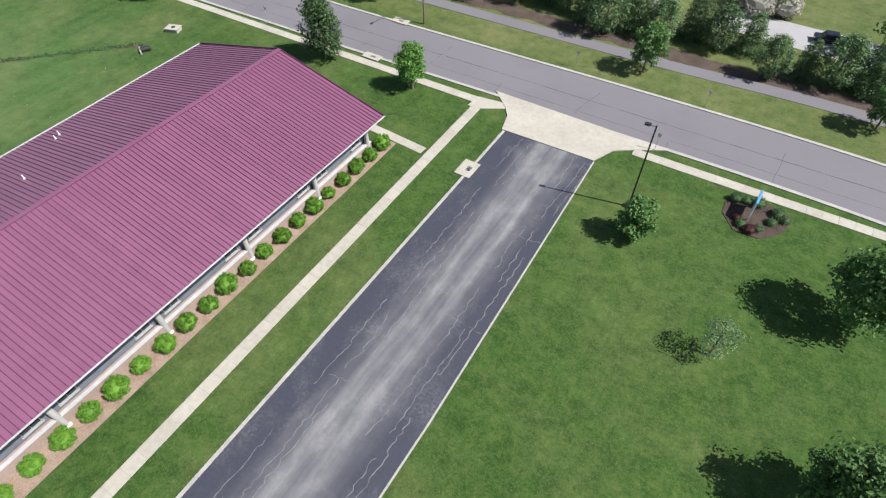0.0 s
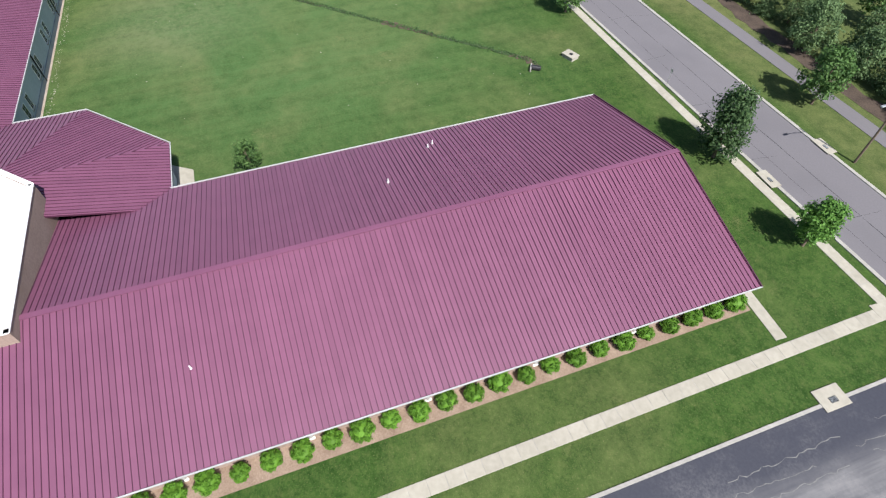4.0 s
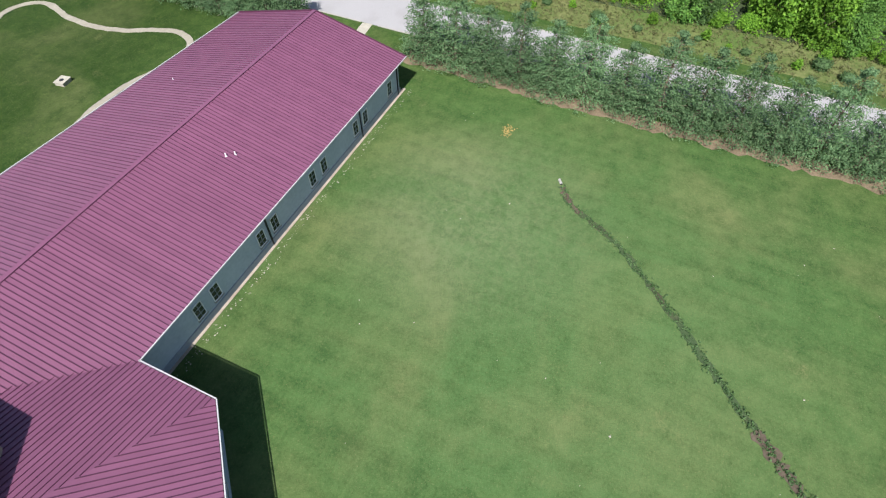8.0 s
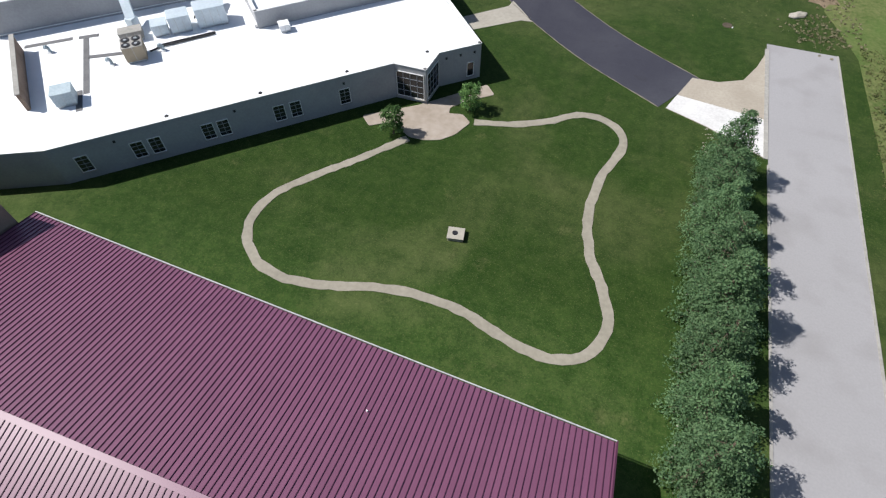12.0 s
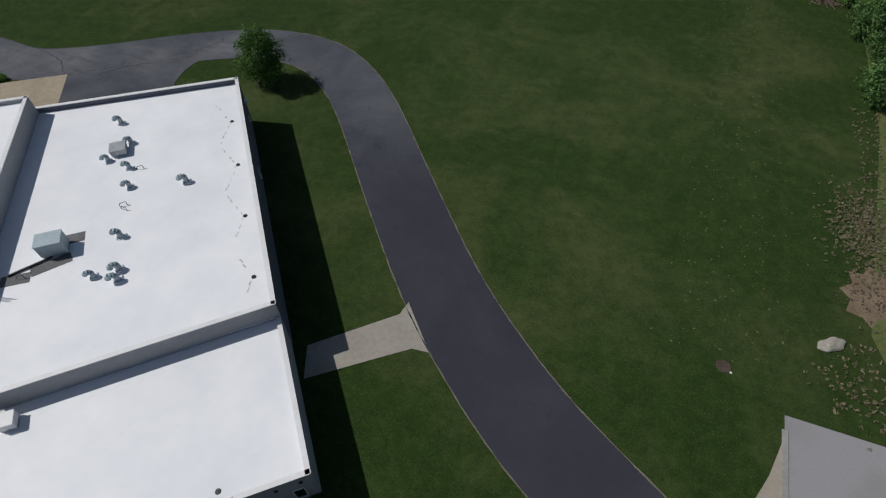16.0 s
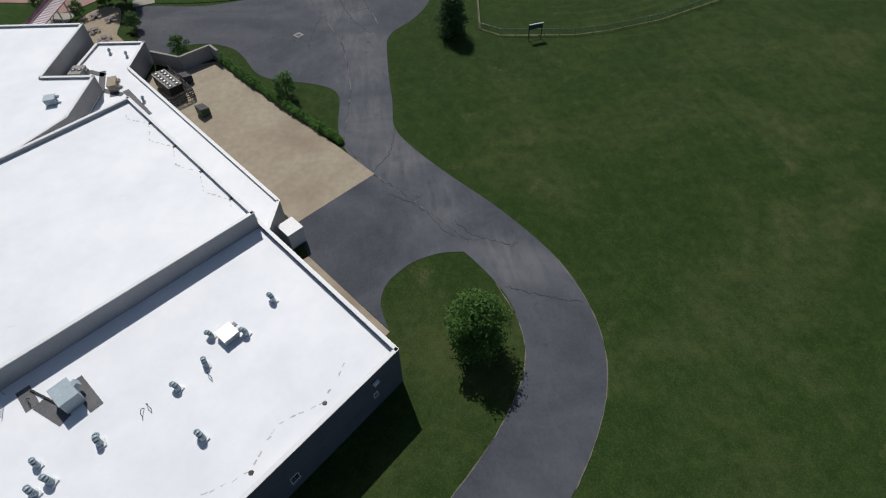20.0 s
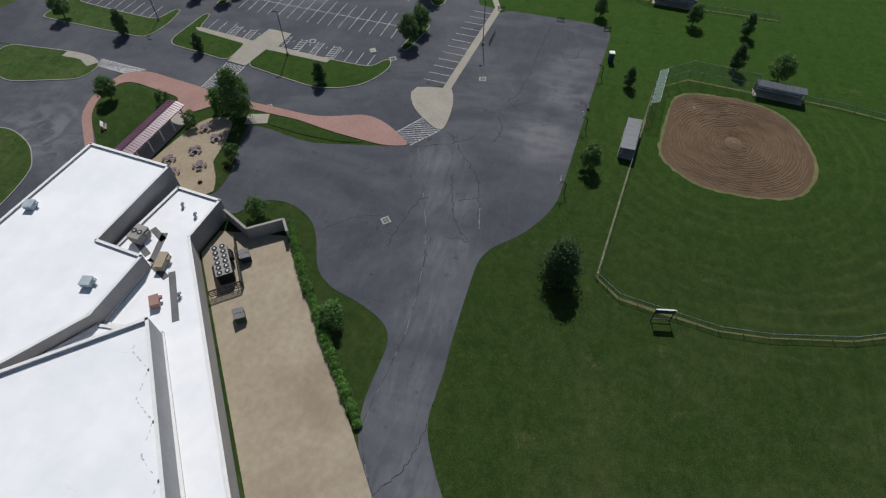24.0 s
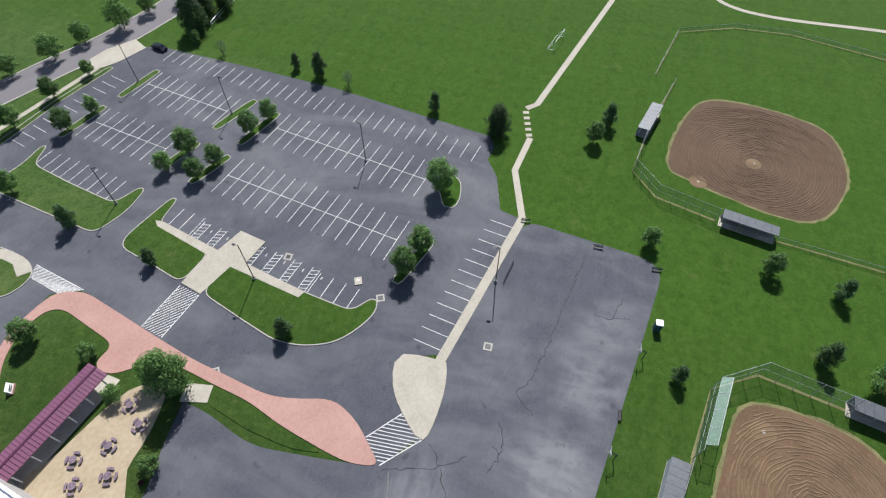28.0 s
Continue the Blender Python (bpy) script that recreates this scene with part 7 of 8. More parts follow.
scatter("pine_litter_stones", 170, lambda r: (-130.2 + r.gauss(0, 0.35), r.uniform(-102, -50)), 0.1, STONE, 5, "pale stones along the pine row", "stones")
strip("pine_bed", [(-132.9, -103), (-132.6, -75), (-132.4, -53)], 2.2, 0.025, 0.1, MUD, label="brown soil strip under the pine row", category="soil", step=1.2, ragged=0.5)
strip("pine_bed", [(-131.8, -34), (-131.2, 0), (-131.3, 33.5)], 2.6, 0.025, 0.1, material("pine litter", (0.11, 0.08, 0.05), (0.19, 0.145, 0.095), 0.95, 0.4, 5.0, 0.5), label="brown needle litter under the pine row", category="soil", step=1.0, ragged=0.5)

# rock and brush on the rough ground
e = thing("boulder", -141.6, -131.4, 0, "flat pale weathered boulder in long grass", "rock", turn=35)
bm = bmesh.new()
bmesh.ops.create_icosphere(bm, subdivisions=3, radius=1, matrix=Matrix.Translation((0, 0, 0.12)) @ Matrix.Diagonal((1.5, 0.75, 0.36, 1)))
rng = random.Random(9)
for v in bm.verts:
    v.co *= 1 + 0.12 * math.sin(v.co.x * 4 + 1) * math.cos(v.co.y * 5) + rng.uniform(-0.03, 0.03)
part("stone", bm, STONE, e)
e = thing("brush_pile", -144.5, -208.2, 0, "pile of dead branches at the edge of the wood", "brush pile")
for i in range(70):
    a, r = rng.uniform(0, 6.28), rng.uniform(0, 2.4)
    x, y, z = r * math.cos(a), r * math.sin(a), rng.uniform(0.1, 1.4 - 0.4 * r)
    b = rng.uniform(0, 6.28)
    part("branch", rod(bmesh.new(), (x - 1.4 * math.cos(b), y - 1.4 * math.sin(b), max(0.05, z - 0.3)), (x + 1.3 * math.cos(b), y + 1.3 * math.sin(b), z + rng.uniform(0, 0.4)), rng.uniform(0.03, 0.08), 0.015, 5), TWIG, e)
slab("tilled_field", [(-30, -262), (-61, -247.5), (-93, -240), (-140, -236), (-190, -300), (-60, -330)], 0.03, 0.1, TILLED, label="bare tilled field beyond the lawn", category="field")

# beyond the footpath: mulch, a car on a pale drive
strip("belt_mulch", [(-150, 72.8), (-60, 72.6), (0, 73.0), (60, 74)], 3.0, 0.025, 0.1, material("belt mulch", (0.035, 0.025, 0.02), (0.09, 0.065, 0.05), 0.95, 0.5, 6.0, 0.6), label="dark mulched strip under the tree belt", category="planting bed", step=2, ragged=0.5)
slab("far_drive", [(-8, 84), (30, 82), (32, 90), (-8, 91)], 0.03, 0.1, GREY_ROAD, label="pale gravel drive behind the tree belt", category="drive")


def car(x, y, turn):
    e = thing("car", x, y, 0, "dark parked saloon car with tinted windows", "car", "", turn)
    bm = box(bmesh.new(), (4.5, 1.8, 0.62), (0, 0, 0.58), 0.14)
    body = part("body", bm, CARPAINT, e)
    bm = box(bmesh.new(), (2.5, 1.62, 0.56), (-0.15, 0, 1.14), 0.05)
    for v in bm.verts:
        if v.co.z > 1.2:
            v.co.x = -0.15 + (v.co.x + 0.15) * 0.68
            v.co.y *= 0.86
    part("cabin", bm, GLASS, e, "tinted window band")
    part("roof", box(bmesh.new(), (1.6, 1.36, 0.05), (-0.15, 0, 1.44), 0.02), CARPAINT, e)
    for px in (-1.4, 1.4):
        for s in (-1, 1):
            w = part("wheel", rod(bmesh.new(), (px, s * 0.72, 0.32), (px, s * 0.93, 0.32), 0.32, None, 16), TYRE, e)
            part("rim", rod(bmesh.new(), (px, s * 0.925, 0.32), (px, s * 0.94, 0.32), 0.2, None, 12), GALV, w)
    for s in (-1, 1):
        part("headlight", box(bmesh.new(), (0.06, 0.4, 0.14), (2.24, s * 0.62, 0.68), 0.02), WHITE_TRIM, e)
        part("tail_light", box(bmesh.new(), (0.06, 0.36, 0.14), (-2.24, s * 0.64, 0.72), 0.02), BRICKRED, e)


car(7.8, 87.4, 10)
car(109.0, -32.0, 80)


# picnic tables on the tan plaza
def picnic_table():
    """A round table of perforated coated steel with four curved seats on a pedestal frame."""
    e = thing("picnic_table", 0, 0, 0, "round plum-grey coated steel picnic table with four joined curved seats", "table", "picnic tables")
    top = part("tabletop", rod(bmesh.new(), (0, 0, 0.7), (0, 0, 0.74), 0.6, None, 20), COATED, e)
    part("rim_band", rod(bmesh.new(), (0, 0, 0.66), (0, 0, 0.7), 0.56, 0.6, 20), DARK, top)
    for k in range(10):
        a = k * math.pi / 5
        part("slot", box(bmesh.new(), (0.34, 0.035, 0.008), (0.36 * math.cos(a), 0.36 * math.sin(a), 0.745), turn=math.degrees(a)), DARK, top)
    part("pedestal", rod(bmesh.new(), (0, 0, 0), (0, 0, 0.7), 0.08, None, 8), DARK, e)
    for k in range(4):
        a = radians(90 * k + 45)
        c, s = math.cos(a), math.sin(a)
        part("arm", rod(bmesh.new(), (0.05 * c, 0.05 * s, 0.25), (1.1 * c, 1.1 * s, 0.36), 0.035, None, 6), DARK, e)
        bm = bmesh.new()
        ring = []
        for j in range(7):
            b = a + (j - 3) * 0.16
            ring.append([bm.verts.new((r * math.cos(b), r * math.sin(b), z)) for r, z in ((0.92, 0.4), (1.3, 0.4), (1.3, 0.45), (0.92, 0.45))])
        for u, v in zip(ring, ring[1:]):
            for j in range(4):
                bm.faces.new((u[j], u[(j + 1) % 4], v[(j + 1) % 4], v[j]))
        bm.faces.new(ring[0])
        bm.faces.new(ring[-1][::-1])
        bmesh.ops.recalc_face_normals(bm, faces=bm.faces)
        seat = part("seat", bm, COATED, e, "curved plum-grey seat")
        for j in range(4):
            b = a + (j - 1.5) * 0.21
            part("slot", box(bmesh.new(), (0.26, 0.03, 0.008), (1.11 * math.cos(b), 1.11 * math.sin(b), 0.455), turn=math.degrees(b)), DARK, seat)
        part("leg", rod(bmesh.new(), (1.1 * c, 1.1 * s, 0), (1.1 * c, 1.1 * s, 0.4), 0.03, None, 6), DARK, e)
    return e


COATED = material("plum-grey coated steel", (0.12, 0.085, 0.115), (0.2, 0.15, 0.19), 0.6, 1.0, 8.0, 0.0)
place(picnic_table(), [(25.2, -89.1), (23.1, -92.5), (18.9, -90.2), (15.5, -86.7), (15.3, -93.1), (12.5, -89.2)], 61, 0.02)


# basketball hoops along the edge of the court
def hoop():
    e = thing("basketball_hoop", 0, 0, 0, "basketball hoop with a pale backboard on a dark post", "basketball hoop", "basketball hoops")
    part("post", rod(bmesh.new(), (0, -1.1, -0.1), (0, -1.1, 2.7), 0.075, None, 10), DARK, e)
    part("arm", rod(bmesh.new(), (0, -1.1, 2.65), (0, 0, 3.3), 0.06, None, 8), DARK, e)
    part("brace", rod(bmesh.new(), (0, -1.1, 2.2), (0, 0, 3.0), 0.035, None, 6), DARK, e)
    bb = part("backboard", box(bmesh.new(), (1.5, 0.05, 1.0), (0, 0.03, 3.4), 0.02), GALV, e)
    part("target_square", box(bmesh.new(), (0.6, 0.012, 0.42), (0, 0.062, 3.25)), WHITE_TRIM, bb)
    bm = bmesh.new()
    pts = [(0.23 * math.cos(k * math.pi / 8), 0.36 + 0.23 * math.sin(k * math.pi / 8), 3.05) for k in range(16)]
    for k in range(16):
        rod(bm, pts[k], pts[(k + 1) % 16], 0.012, None, 5)
    part("rim", bm, BRICKRED, e)
    bm = bmesh.new()
    for k in range(0, 16, 2):
        x, y, z = pts[k]
        rod(bm, (x, y, z), (x * 0.6, 0.36 + (y - 0.36) * 0.6, 2.65), 0.006, None, 4)
    part("net", bm, WHITE_TRIM, e)
    return e


h = hoop()
h.matrix_basis = pose(23.4, -158.5, 0, 0, 0, 7)
for x, y in ((41.8, -161.0), (59.8, -163.1)):
    copy_thing(h, pose(x, y, 0, 0, 0, 7))


def bench():
    e = thing("bench", 0, 0, 0, "dark metal park bench beside the asphalt court", "bench", "court benches")
    for k in range(3):
        part("seat_slat", box(bmesh.new(), (1.8, 0.12, 0.04), (0, -0.15 + 0.14 * k, 0.45), 0.01), DARK, e)
    for k in range(2):
        part("back_slat", box(bmesh.new(), (1.8, 0.04, 0.12), (0, 0.24, 0.62 + 0.17 * k), 0.01), DARK, e)
    for s in (-0.75, 0.75):
        part("leg", box(bmesh.new(), (0.06, 0.45, 0.06), (s, 0, 0.39)), DARK, e)
        part("leg", box(bmesh.new(), (0.06, 0.06, 0.43), (s, -0.18, 0.2)), DARK, e)
        part("leg", box(bmesh.new(), (0.06, 0.06, 0.85), (s, 0.24, 0.42)), DARK, e)
    return e


b = bench()
b.matrix_basis = pose(80.8, -153.4, 0, 0, 0, -85)
for x, y, a in ((79.1, -164.6, -80), (82.6, -138.6, -85), (-65.5, -13.4, 135), (49.0, -162.0, 187)):
    copy_thing(b, pose(x, y, 0, 0, 0, a))

e = thing("portable_toilet", 66.5, -165.8, 0, "dark teal portable toilet with a white roof", "toilet", turn=8)
part("body", box(bmesh.new(), (1.15, 1.15, 2.1), (0, 0, 1.08), 0.04), TEAL, e)
part("roof", box(bmesh.new(), (1.25, 1.25, 0.2), (0, 0, 2.22), 0.08), WHITE_TRIM, e)
door = part("door", box(bmesh.new(), (0.75, 0.04, 1.85), (0, 0.59, 1.02), 0.015), TEAL, e)
part("handle", box(bmesh.new(), (0.05, 0.05, 0.2), (0.28, 0.63, 1.05)), WHITE_TRIM, door)
part("skid", box(bmesh.new(), (1.3, 1.3, 0.08), (0, 0, 0.02)), DARK, e)

e = thing("bike_rack", 69.5, -138.6, 0, "long dark metal bike rack on the asphalt", "bike rack", turn=-6)
part("top_rail", rod(bmesh.new(), (-2.7, 0, 0.85), (2.7, 0, 0.85), 0.04, None, 8), DARK, e)
part("bottom_rail", rod(bmesh.new(), (-2.7, 0, 0.12), (2.7, 0, 0.12), 0.04, None, 8), DARK, e)
for k in range(19):
    part("bar", rod(bmesh.new(), (-2.7 + 0.3 * k, 0, 0.12), (-2.7 + 0.3 * k, 0, 0.85), 0.02, None, 6), DARK, e)
for s in (-2.7, 2.7):
    part("foot", box(bmesh.new(), (0.08, 0.9, 0.06), (s, 0, 0.05)), DARK, e)


# ---- ball fields ----
def fence(pts, high, label, gap=3.0, name="fence", mid=False):
    """Chain-link between round posts."""
    e = thing(name, pts[0][0], pts[0][1], 0, label, "fence", "ball field fences")
    ox, oy = pts[0]
    seen = None
    for (ax, ay), (bx, by) in zip(pts, pts[1:]):
        length = math.hypot(bx - ax, by - ay)
        n = max(1, round(length / gap))
        for k in range(n):
            p = [(ax + (bx - ax) * u - ox, ay + (by - ay) * u - oy) for u in (k / n, (k + 1) / n)]
            part("post", rod(bmesh.new(), (*p[0], -0.1), (*p[0], high + 0.05), 0.05, None, 6), GALV, e)
            part("rail", rod(bmesh.new(), (*p[0], high), (*p[1], high), 0.032, None, 5), GALV, e)
            if mid:
                part("rail", rod(bmesh.new(), (*p[0], high / 2), (*p[1], high / 2), 0.025, None, 5), GALV, e)
            bm = bmesh.new()
            bm.faces.new([bm.verts.new(q) for q in ((*p[0], 0.03), (*p[1], 0.03), (*p[1], high), (*p[0], high))])
            part("mesh_panel", bm, WIRE, e)
            seen = p[1]
    part("post", rod(bmesh.new(), (*seen, -0.1), (*seen, high + 0.05), 0.05, None, 6), GALV, e)
    strip("fence_line", pts, 0.42, 0.02, 0.1, DRYGRASS, label="dry unmown grass line under the fence", category="grass", step=0.8, ragged=0.18, rounded=False)


LOW = "low chain-link fence round the ball field"
TALL = "tall chain-link backstop behind home plate"
F1 = [(46.1, -173.3), (34.6, -171.1), (6.6, -166.2), (3.5, -169.8), (2.5, -175.3), (1.0, -184.2), (1.4, -191.3), (3.7, -203.2), (9.5, -219), (19, -232), (33, -243)]
fence(F1, 1.3, LOW)
stop = [(46.1, -173.3), (58.3, -175.3), (63.4, -182.4), (61.5, -195.6)]
fence(stop, 4.6, TALL, 2.6, "backstop", True)
hood = thing("backstop_hood", 46.1, -173.3, 4.6, "leaning chain-link hood along the top of the backstop", "fence", "ball field fences")
for k in range(4):
    u, v = (Vector(stop[0]).lerp(Vector(stop[1]), t) - Vector(stop[0]) for t in (0.06 + k * 0.235, 0.06 + (k + 1) * 0.235))
    inner = Vector((0.25, -1.5))
    quad = [(u.x, u.y, 0.05), (v.x, v.y, 0.05), (v.x + inner.x, v.y + inner.y, 0.45), (u.x + inner.x, u.y + inner.y, 0.45)]
    bm = bmesh.new()
    bm.faces.new([bm.verts.new(q) for q in quad])
    part("mesh_panel", bm, WIRE, hood)
    for a, b in ((0, 3), (3, 2)) + (((1, 2),) if k == 3 else ()):
        part("rail", rod(bmesh.new(), quad[a], quad[b], 0.04, None, 6), GALV, hood)
fence([(61.2, -205.4), (60.2, -212), (55.5, -232)], 1.3, LOW)
fence([(139.0, -162.8), (126.4, -160.0)], 1.3, LOW)
fence([(115.4, -158.2), (104.3, -156.9), (98.2, -162.5), (95.4, -174.3)], 3.6, TALL, 3.2, "backstop", True)
fence([(94.0, -186), (93.4, -195), (92.7, -204.8)], 1.3, LOW)
fence([(141.2, -157.9), (163.1, -161.8), (170.3, -176.5), (171.9, -191.2), (167.3, -214.2)], 1.3, LOW)


def dugout(x, y, sx, sy, turn, label="open dugout with a grey sheet roof and white bench"):
    e = thing("dugout", x, y, 0, label, "dugout", "dugouts", turn)
    n = 7
    for k in range(n):
        part("roof_sheet", box(bmesh.new(), (sx / n - 0.03, sy, 0.08), (-sx / 2 + (k + 0.5) * sx / n, 0, 2.45), 0, 0, -4), WEATHERED, e)
    for px in (-sx / 2 + 0.1, -sx / 6, sx / 6, sx / 2 - 0.1):
        for py in (-sy / 2 + 0.15, sy / 2 - 0.15):
            part("post", box(bmesh.new(), (0.09, 0.09, 2.45), (px, py, 1.18)), GALV, e)
    part("back_wall", box(bmesh.new(), (sx - 0.1, 0.06, 2.2), (0, sy / 2 - 0.06, 1.1)), GREYPANEL, e)
    part("floor_slab", box(bmesh.new(), (sx, sy, 0.12), (0, 0, 0.02)), CONCRETE, e)
    part("bench_seat", box(bmesh.new(), (sx - 1, 0.32, 0.05), (0, sy / 2 - 0.5, 0.47)), WHITE_TRIM, e, "white bench plank")
    part("bench_back", box(bmesh.new(), (sx - 1, 0.04, 0.25), (0, sy / 2 - 0.2, 0.85)), WHITE_TRIM, e)
    part("rail", rod(bmesh.new(), (-sx / 2, -sy / 2 + 0.15, 1.1), (sx / 2, -sy / 2 + 0.15, 1.1), 0.03, None, 6), GALV, e)


dugout(39.75, -170.4, 9.2, 2.7, -8)
dugout(61.3, -200.2, 9.6, 2.7, -98)
dugout(120.9, -158.3, 10.4, 2.6, -12)
dugout(94.9, -180.2, 10.4, 2.7, -98)


def infield(outline, mound, home, seed, clay=CLAY, ridge=RAKE):
    strip("infield_rim", outline, 1.1, 0.02, 0.1, DRYGRASS, label="dry grass rim round the clay infield", category="grass", step=1.0, closed=True, ragged=0.22)
    s = slab("infield", outline, 0.03, 0.1, clay, label="brown raked clay infield", category="infield", rounded=True, step=1.0)
    rng = random.Random(seed)
    poly = smooth_line(outline, 1.0, True)

    def inside(x, y):
        c = False
        for i, (x1, y1) in enumerate(poly):
            x2, y2 = poly[i - 1]
            if (y1 > y) != (y2 > y) and x < (x2 - x1) * (y - y1) / (y2 - y1) + x1:
                c = not c
        return c
    bm = bmesh.new()
    for k in range(4, 36):
        r = 0.55 * k
        n = int(r * 7)
        row = []
        for j in range(n + 1):
            a = 2 * math.pi * j / n
            q = r + 0.18 * math.sin(a * 7 + k) + rng.uniform(-0.06, 0.06)
            x, y = mound[0] + q * math.cos(a), mound[1] + q * math.sin(a)
            ok = inside(mound[0] + (q + 0.9) * math.cos(a), mound[1] + (q + 0.9) * math.sin(a)) and rng.random() > 0.06
            w = 0.15 * rng.uniform(0.6, 1.2)
            row.append([bm.verts.new((x - w * math.cos(a), y - w * math.sin(a), 0.032)), bm.verts.new((x, y, 0.12)), bm.verts.new((x + w * math.cos(a), y + w * math.sin(a), 0.032))] if ok else None)
        for p, q in zip(row, row[1:]):
            if p and q:
                bm.faces.new((p[0], p[1], q[1], q[0]))
                bm.faces.new((p[1], p[2], q[2], q[1]))
    bmesh.ops.recalc_face_normals(bm, faces=bm.faces)
    part("rake_ridges", bm, ridge, s)["kind"] = "stuff"
    bm = bmesh.new()
    bmesh.ops.create_cone(bm, cap_ends=True, segments=28, radius1=1.6, radius2=0.5, depth=0.22, matrix=Matrix.Translation((mound[0], mound[1], 0.14)))
    part("mound", bm, RAKE, s)
    part("pitching_plate", box(bmesh.new(), (0.6, 0.15, 0.05), (mound[0], mound[1], 0.27), 0.01, 40), KERB, s)
    hp = rod(bmesh.new(), (home[0], home[1], 0.02), (home[0], home[1], 0.06), 0.3, None, 5)
    part("home_plate", hp, KERB, s)
    part("batter_patch", rod(bmesh.new(), (home[0], home[1], 0.0), (home[0], home[1], 0.037), 1.9, None, 24), RAKE, s)


infield([(56.2, -180), (45.4, -177.4), (38.1, -176.7), (33.7, -179.9), (30.9, -185.3), (30.7, -194.1), (32.8, -200.3), (39.2, -203.8), (45.8, -203.9), (53.5, -201.1), (57.4, -195.6), (58.5, -186.3)], (44.4, -190.1), (53.8, -183.3), 71)
infield([(132.7, -169.4), (120.7, -165.1), (108.7, -164.2), (105.7, -168.6), (102.8, -177.8), (101, -186.5), (101.9, -192.9), (107.2, -197.4), (117.7, -200.5), (130.2, -198.1), (134.7, -189.8), (135.8, -177.1)], (115.1, -181.6), (105.6, -170.5), 72, material("dark infield clay", (0.064, 0.04, 0.024), (0.09, 0.058, 0.036), 0.95, 0.15, 2.0, 0.4, third=(0.11, 0.07, 0.047), third_scale=0.07, third_amount=0.5), material("dark clay ridges", (0.09, 0.053, 0.034), (0.12, 0.073, 0.048), 0.95, 0.3, 3.0, 0.4))

e = thing("scoreboard", 0.8, -175.9, 0, "white framed scoreboard on two dark posts", "scoreboard", turn=-81)
for s in (-1.35, 1.35):
    part("post", box(bmesh.new(), (0.12, 0.12, 3.2), (s, 0, 1.55)), DARK, e)
part("board", box(bmesh.new(), (2.9, 0.14, 0.95), (0, 0.02, 2.6), 0.03), TEAL, e)
part("top_rail", box(bmesh.new(), (3.0, 0.2, 0.1), (0, 0.02, 3.1)), WHITE_TRIM, e)
part("bottom_rail", box(bmesh.new(), (3.0, 0.1, 0.08), (0, 0, 0.6)), DARK, e)

e = thing("soccer_goal", 146.5, -131.8, 0, "white tubular soccer goal frame on the lawn", "goal", turn=-9)
for s in (-3.6, 3.6):
    part("post", rod(bmesh.new(), (s, 0, 0), (s, 0, 2.4), 0.06, None, 8), WHITE_TRIM, e)
    part("back_stay", rod(bmesh.new(), (s, 0, 2.4), (s, 1.8, 0.05), 0.04, None, 6), WHITE_TRIM, e)
    part("ground_bar", rod(bmesh.new(), (s, 0, 0.05), (s, 1.8, 0.05), 0.04, None, 6), WHITE_TRIM, e)
part("crossbar", rod(bmesh.new(), (-3.6, 0, 2.4), (3.6, 0, 2.4), 0.06, None, 8), WHITE_TRIM, e)
part("back_bar", rod(bmesh.new(), (-3.6, 1.8, 0.05), (3.6, 1.8, 0.05), 0.04, None, 6), WHITE_TRIM, e)

# stump seat under the tree by the service road
e = thing("tree_stump", -62.5, -150.2, 0, "short sawn stump beside the service road tree", "stump")
part("stump", rod(bmesh.new(), (0, 0, -0.1), (0, 0, 0.5), 0.42, 0.36, 12), BARK, e)
part("cut_face", rod(bmesh.new(), (0, 0, 0.5), (0, 0, 0.52), 0.33, None, 12), TWIG, e)

# rubble, bare soil and dry tufts at the edge of the rough ground
slab("bare_soil", [(-142.9, -139.4), (-143.9, -138.2), (-143.3, -136.4), (-144.9, -136.1), (-145.6, -135.0), (-146.4, -136.5), (-148, -136.8), (-147.2, -139.1), (-148.6, -140.4), (-147.6, -142.4), (-146.2, -143.8), (-145.5, -142.3), (-144.0, -142.2), (-144.3, -140.6)], 0.036, 0.1, material("bare tan soil", (0.13, 0.095, 0.06), (0.24, 0.18, 0.12), 0.95, 0.5, 4.0, 0.7, dist=0.15), label="patch of bare tan soil with clods", category="soil", rounded=True)
scatter("soil_clods", 130, lambda r: (-145.6 + r.gauss(0, 1.7), -139.4 + r.gauss(0, 2.0)), 0.16, MUD, 12, "dark clods and tufts on the bare soil", "clods", 0.6)
gr = np.random.default_rng(14)
xy = np.r_[np.c_[gr.normal(-146.2, 2.0, 800), gr.normal(-149, 4.0, 800)], np.c_[gr.normal(-144, 1.8, 160), gr.normal(-127.5, 2.4, 160)], np.c_[gr.uniform(-150.5, -146.5, 300), gr.uniform(-175, -124, 300)]]
me = leaf_cloud("dry_tufts", np.c_[xy, np.full(len(xy), 0.12)], np.full(len(xy), 0.2), len(xy) * 7, 0.24, 15, 0.8)
me.materials.append(leaf_material("bleached straw tufts", (0.2, 0.18, 0.1), (0.42, 0.37, 0.24)))
tagged(new("dry_tufts", me), "bleached straw tufts round the bare soil", "grass", "", "stuff")
e = thing("manhole", -131.7, -125.2, 0.0, "low rusty round lid in the rough lawn", "manhole")
part("lid", rod(bmesh.new(), (0, 0, -0.05), (0, 0, 0.05), 0.75, 0.7, 18), MUD, e)
part("marker", box(bmesh.new(), (0.2, 0.2, 0.12), (-0.7, 0.5, 0.05), 0.02), WHITE_TRIM, e)
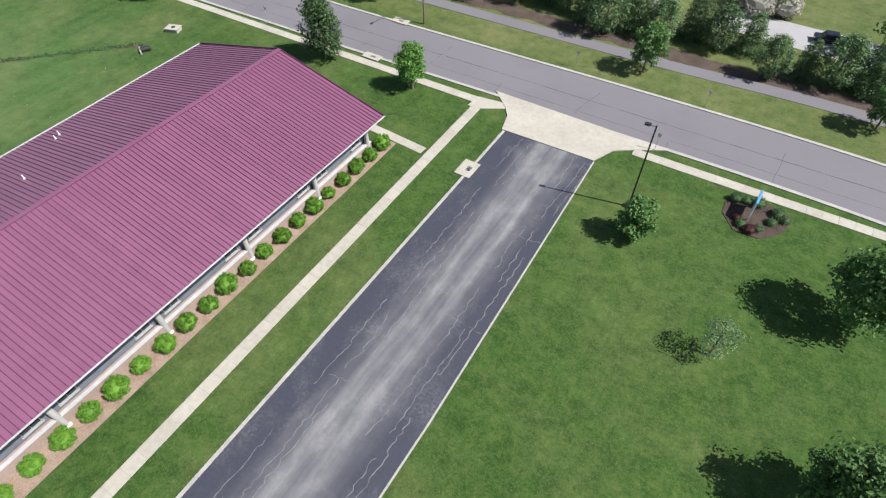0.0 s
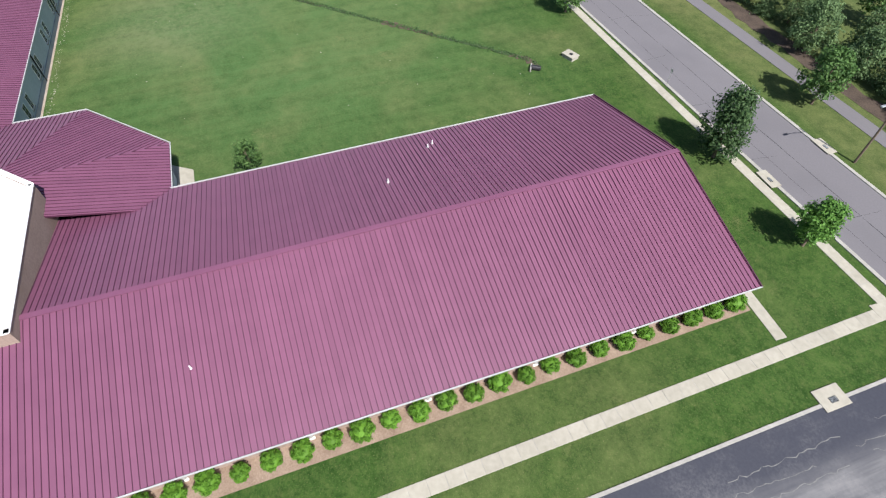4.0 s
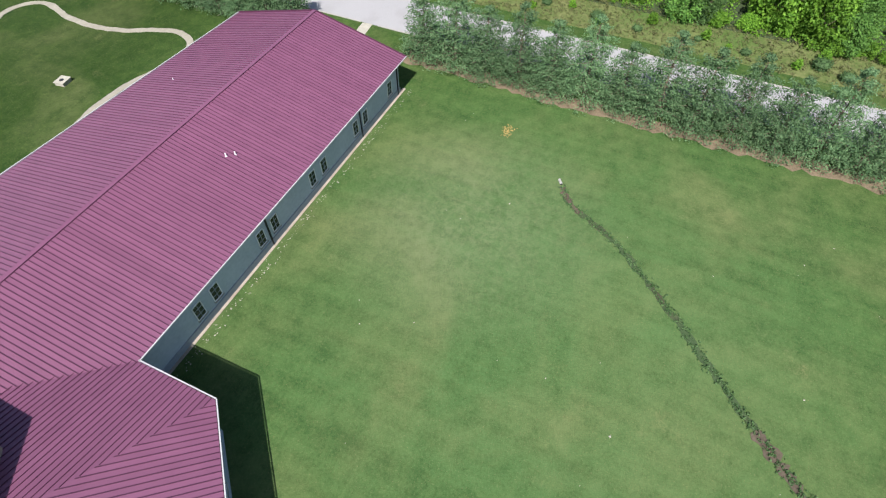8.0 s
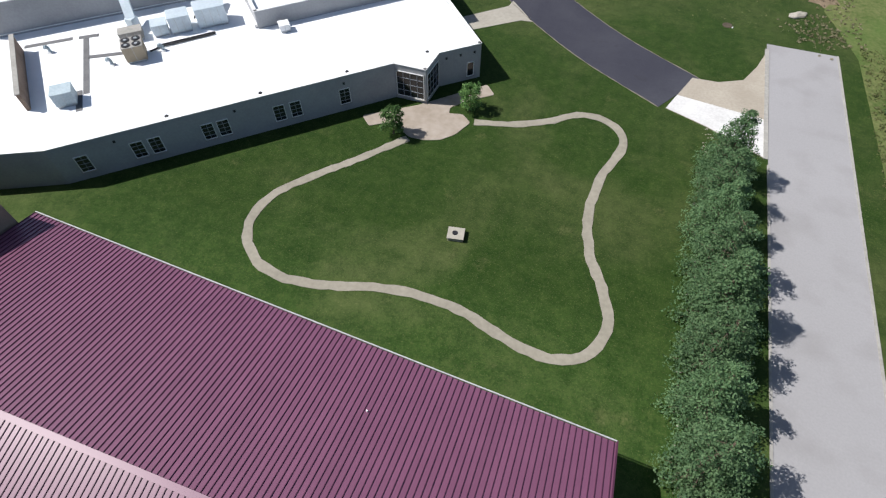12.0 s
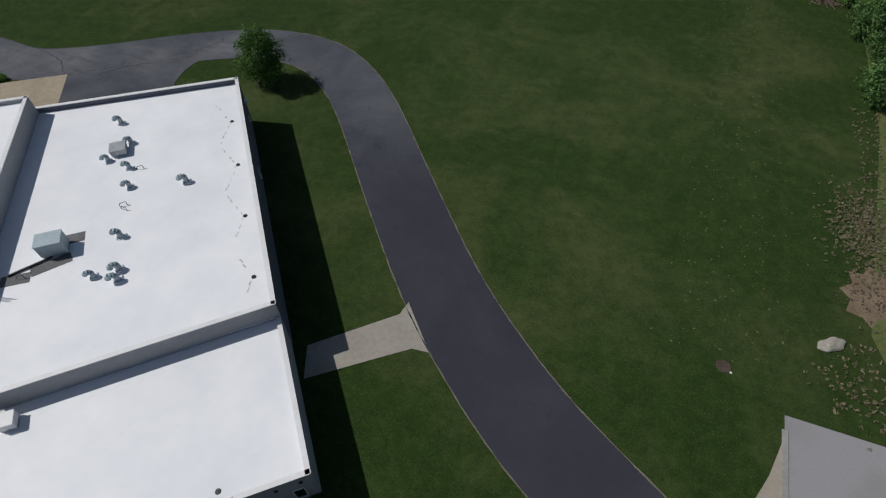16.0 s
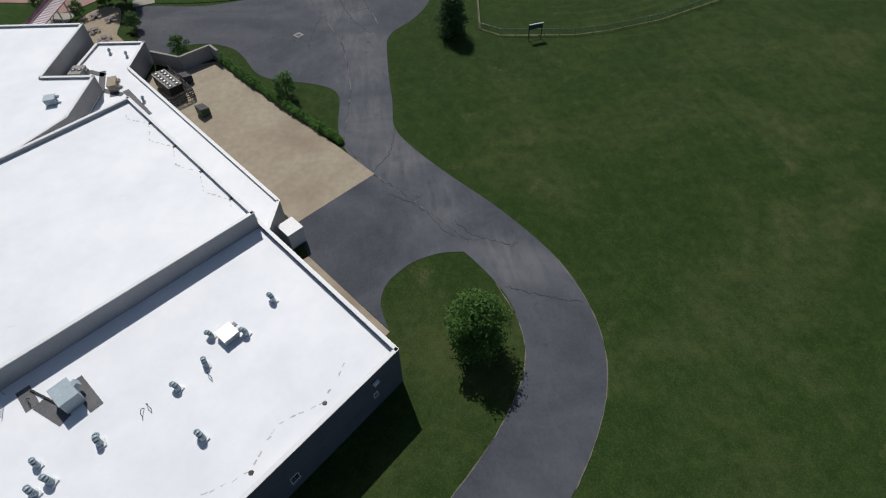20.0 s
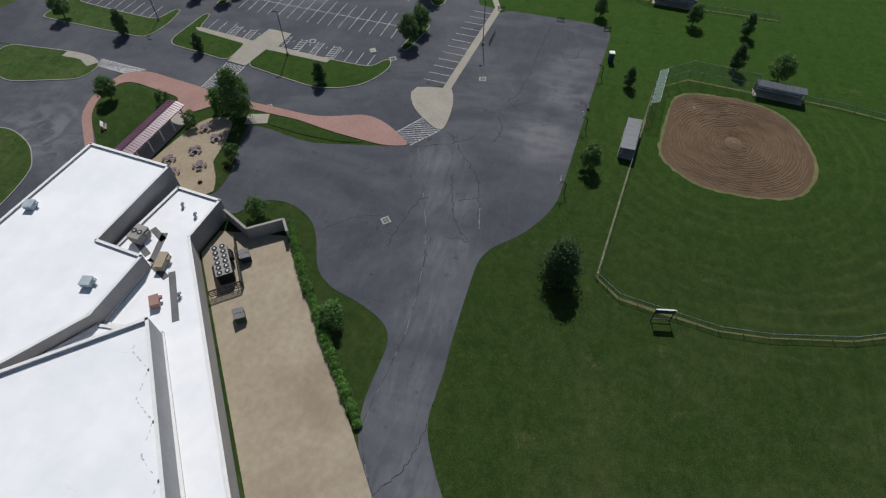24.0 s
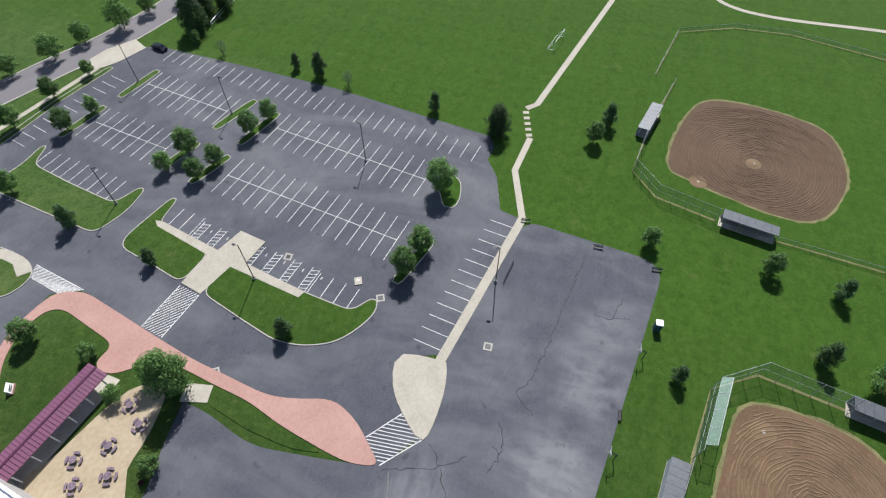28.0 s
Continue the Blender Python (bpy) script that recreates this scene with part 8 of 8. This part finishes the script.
slab("lot_apron", [(95.6, -21.6), (97.2, -23.4), (100.5, -25.5), (108.2, -28.2), (110.6, -22.8), (104, -18.6), (98.9, -17.6)], 0.118, 0.2, CONCRETE, label="pale concrete apron between the street and the lot", category="apron")

# shed behind the tree belt
e = thing("shed", -18.8, 90.4, 0, "low pale shed with a blue-grey roof", "shed", turn=8)
for s in (-1, 1):
    part("side_wall", box(bmesh.new(), (8.0, 0.15, 2.6), (0, s * 2.6, 1.3)), WHITE_TRIM, e)
    part("end_wall", box(bmesh.new(), (0.15, 5.05, 2.6), (s * 3.95, 0, 1.3)), WHITE_TRIM, e)
    part("roof_slope", box(bmesh.new(), (8.8, 3.3, 0.12), (0, s * 1.5, 3.05), 0.02, 0, -s * 17), material("blue-grey shingle roof", (0.2, 0.25, 0.32), (0.28, 0.33, 0.4), 0.8, 0.5, 4.0, 0.1), e)
    part("fascia", box(bmesh.new(), (8.9, 0.08, 0.2), (0, s * 3.1, 2.58)), WHITE_TRIM, e)
part("door", box(bmesh.new(), (1.0, 0.06, 2.0), (1.2, -2.7, 1.0), 0.01), GREYPANEL, e)

# rail frame on the far lawn
e = thing("rail_frame", 129.5, -38.6, 0, "low galvanised rail frame on the far lawn", "rail", turn=6)
for k in range(4):
    part("post", rod(bmesh.new(), (-7 + 4.6 * k, 0, 0), (-7 + 4.6 * k, 0, 1.9), 0.07, None, 8), GALV, e)
for z in (1.0, 1.85):
    part("rail", rod(bmesh.new(), (-7, 0, z), (6.8, 0, z), 0.06, None, 8), GALV, e)

# mouth of the park road at the street
slab("road_mouth", [(-137.4, 34.6), (-134.8, 36.2), (-134.7, 39.6), (-133.7, 41.9), (-132.9, 45.1), (-131.6, 46.6), (-131.2, 49.2), (-137.4, 49.2)], 0.037, 0.2, GREY_ROAD, label="bleached grey mouth of the park road", category="road")
for y in (43.2, 44.7):
    strip("crossing_line", [(-141.5, y), (-134.0, y)], 0.3, 0.043, 0.004, PAINT, label="white painted crossing line over the park road", category="road marking", rounded=False)
